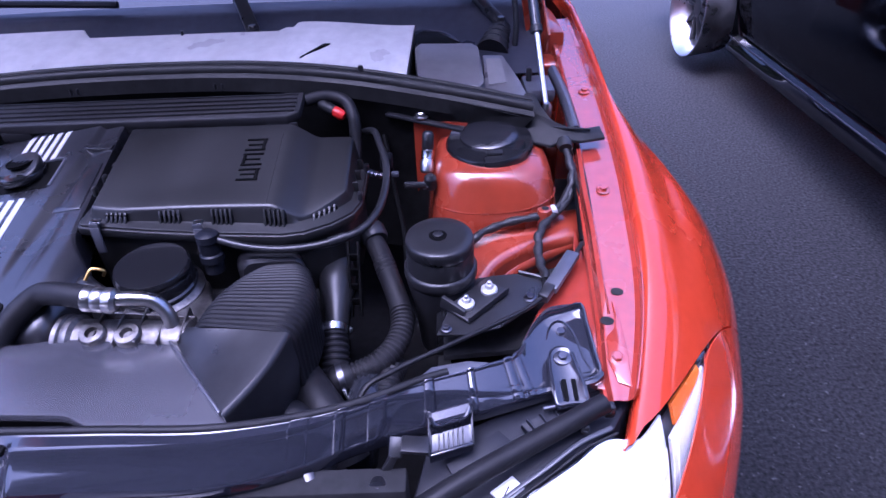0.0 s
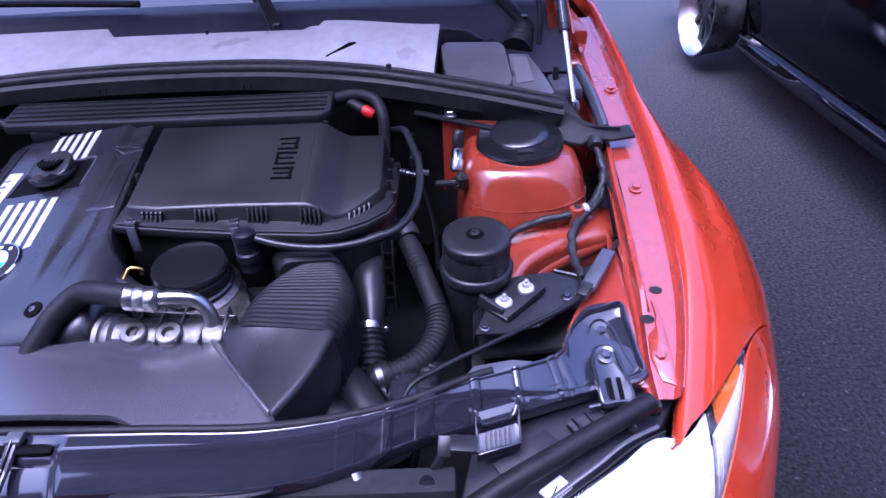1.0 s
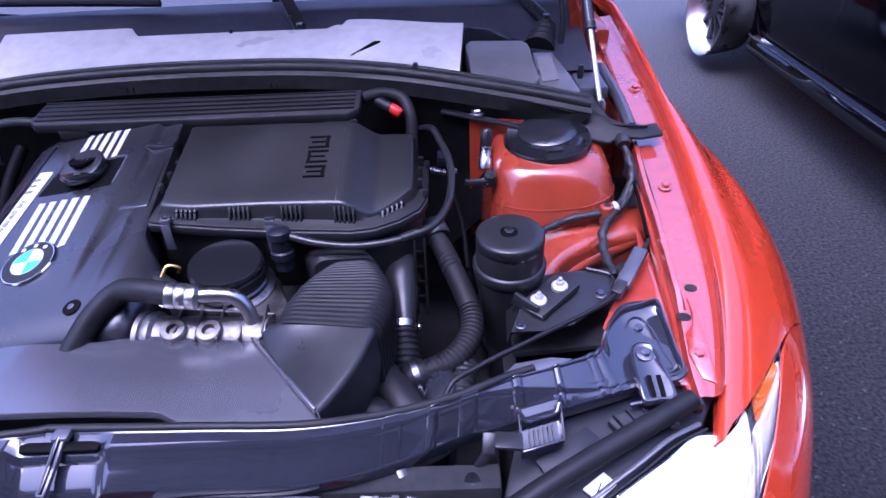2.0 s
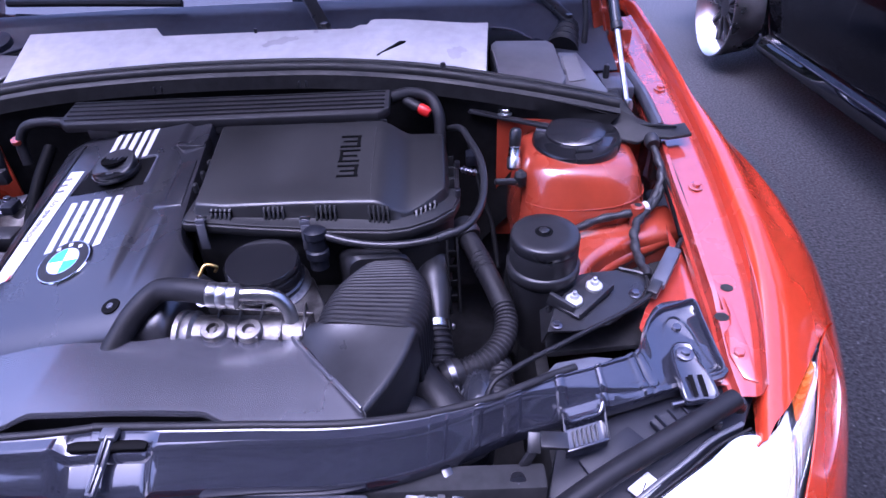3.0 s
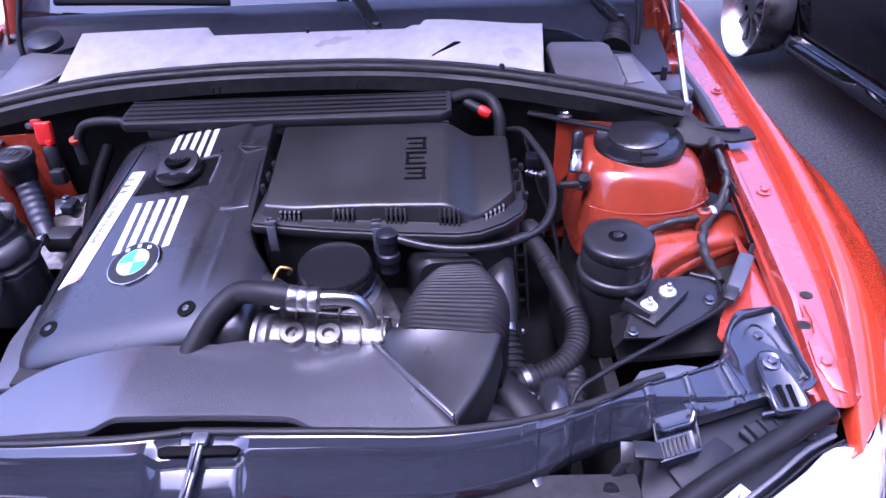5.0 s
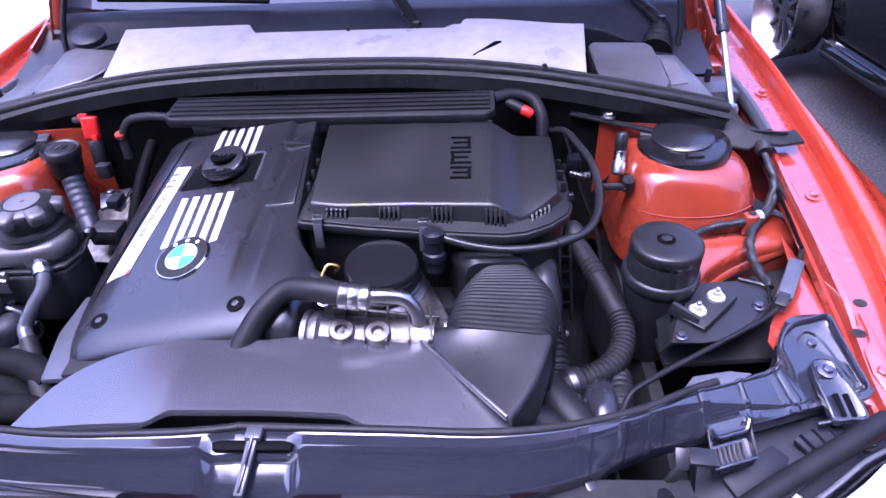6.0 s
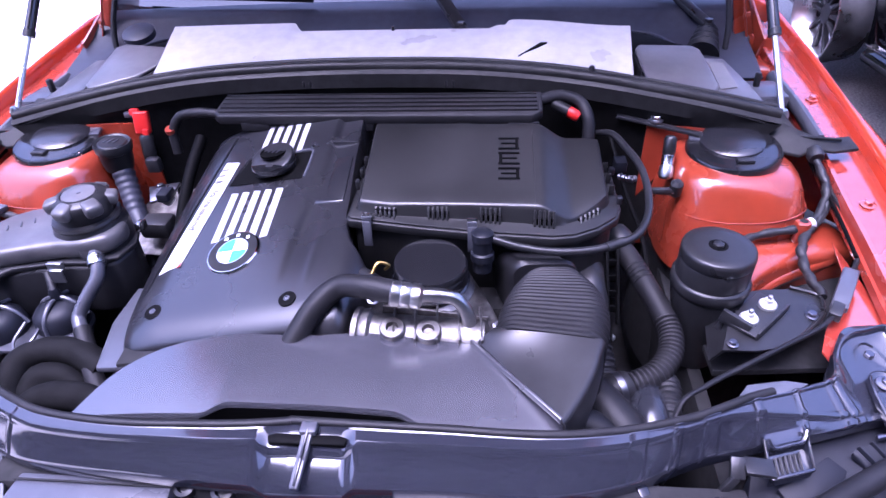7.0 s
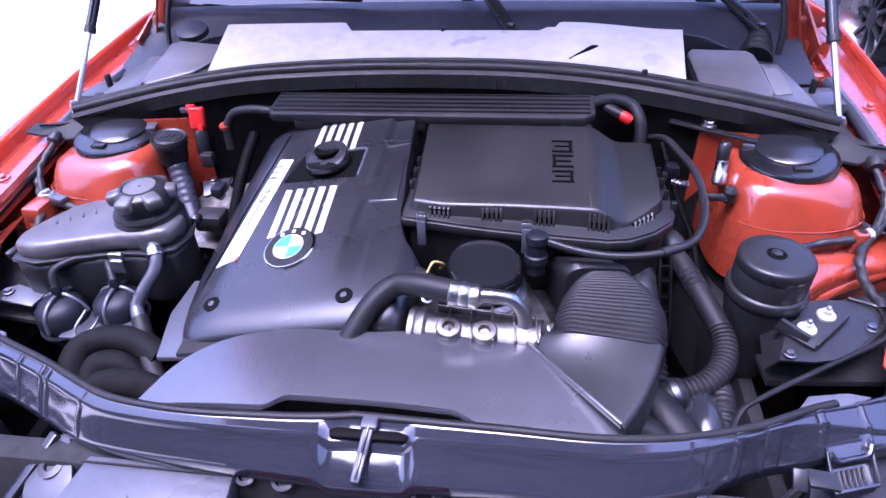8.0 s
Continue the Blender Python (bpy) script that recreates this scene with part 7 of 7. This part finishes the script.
far.data.transform(Matrix.Translation((2 * MID - 2 * origin(bc).x, 0, 0)) @ Matrix.Scale(-1, 4, (1, 0, 0)))
far.data.flip_normals()
for y in (0.82, 3.55):
    wheel(bc, (2 * MID - BX + 0.012, y, 0.338), 0.338, 1, BLACK, POLISHED, 10, 0.785)
part("underbody", box((MID, 1.8, 0.34), (1.60, 5.1, 0.22), 0.03), DARK, bc)
part("bonnet", sheet([across(y, z, 0.05, h) for y, z, h in ((-0.90, 0.66, 0.70), (-0.80, 0.74, 0.78), (-0.5, 0.80, 0.82), (0.0, 0.86, 0.83), (0.55, 0.91, 0.82))], 0.006), CARBLACK, bc, "glossy black bonnet", 50)
part("boot_lid", sheet([across(y, z, 0.03, h) for y, z, h in ((3.95, 0.97, 0.80), (4.2, 0.97, 0.81), (4.42, 0.93, 0.80), (4.50, 0.80, 0.78))], 0.006), CARBLACK, bc, "glossy black boot lid", 50)
nose = part("front_bumper", sheet([across(y, z, 0.0, h) for y, z, h in ((-0.90, 0.66, 0.72), (-0.97, 0.56, 0.74), (-0.99, 0.42, 0.76), (-0.96, 0.28, 0.78), (-0.88, 0.18, 0.78))], 0.006), CARBLACK, bc, "glossy black front bumper", 50)
part("rear_bumper", sheet([across(y, z, 0.0, h) for y, z, h in ((4.50, 0.80, 0.78), (4.56, 0.62, 0.80), (4.58, 0.42, 0.80), (4.52, 0.20, 0.78))], 0.006), CARBLACK, bc, "glossy black rear bumper", 50)
part("grille", box((MID, -0.985, 0.50), (0.60, 0.03, 0.14), 0.01), DARK, nose, "dark grille")
for s in (1, -1):
    part("headlight", box((MID + 0.58 * s, -0.93, 0.62), (0.26, 0.10, 0.10), 0.03, 3), REFLECTOR, bc, "silver headlight")
    part("tail_light", box((MID + 0.62 * s, 4.50, 0.80), (0.24, 0.08, 0.12), 0.02, 3), REDCAP, bc, "red tail light")
    part("mirror", box((MID + 0.96 * s, 0.95, 0.98), (0.16, 0.10, 0.11), 0.03, 3), CARBLACK, bc, "black door mirror")
part("windscreen", sheet([across(y, z, 0.04, h) for y, z, h in ((0.55, 0.92, 0.76), (0.85, 1.10, 0.70), (1.20, 1.29, 0.60))], 0.006), SCREEN, bc, "dark windscreen")
part("roof", sheet([across(y, z, 0.045, h) for y, z, h in ((1.20, 1.29, 0.60), (1.6, 1.34, 0.60), (2.3, 1.345, 0.60), (2.9, 1.28, 0.58))], 0.008), CARBLACK, bc, "glossy black roof", 50)
part("rear_screen", sheet([across(y, z, 0.04, h) for y, z, h in ((2.9, 1.28, 0.58), (3.45, 1.13, 0.66), (3.95, 0.97, 0.74))], 0.006), SCREEN, bc, "dark rear screen")
for s in (1, -1):
    part("side_window", sheet([[Vector((MID + s * xl, yl, zl)).lerp(Vector((MID + s * xh, yh, zh)), k) for k in np.linspace(0, 1, 5)] for xl, yl, zl, xh, yh, zh in ((0.80, 0.60, 0.91, 0.77, 0.60, 0.925), (0.81, 1.2, 0.92, 0.61, 1.25, 1.29), (0.81, 2.1, 0.93, 0.61, 2.1, 1.34), (0.81, 2.9, 0.94, 0.59, 2.88, 1.28), (0.79, 3.9, 0.95, 0.75, 3.9, 0.97))], 0.006), SCREEN, bc, "dark side window")
for k, y in enumerate((1.25, 2.55)):
    part("door_gap", tube([(flank_x(z) - 0.001, y - 0.05 * z, z) for z in (0.32, 0.5, 0.7, 0.9)], 0.003, 10, 6), DARK, bc, "door gap")
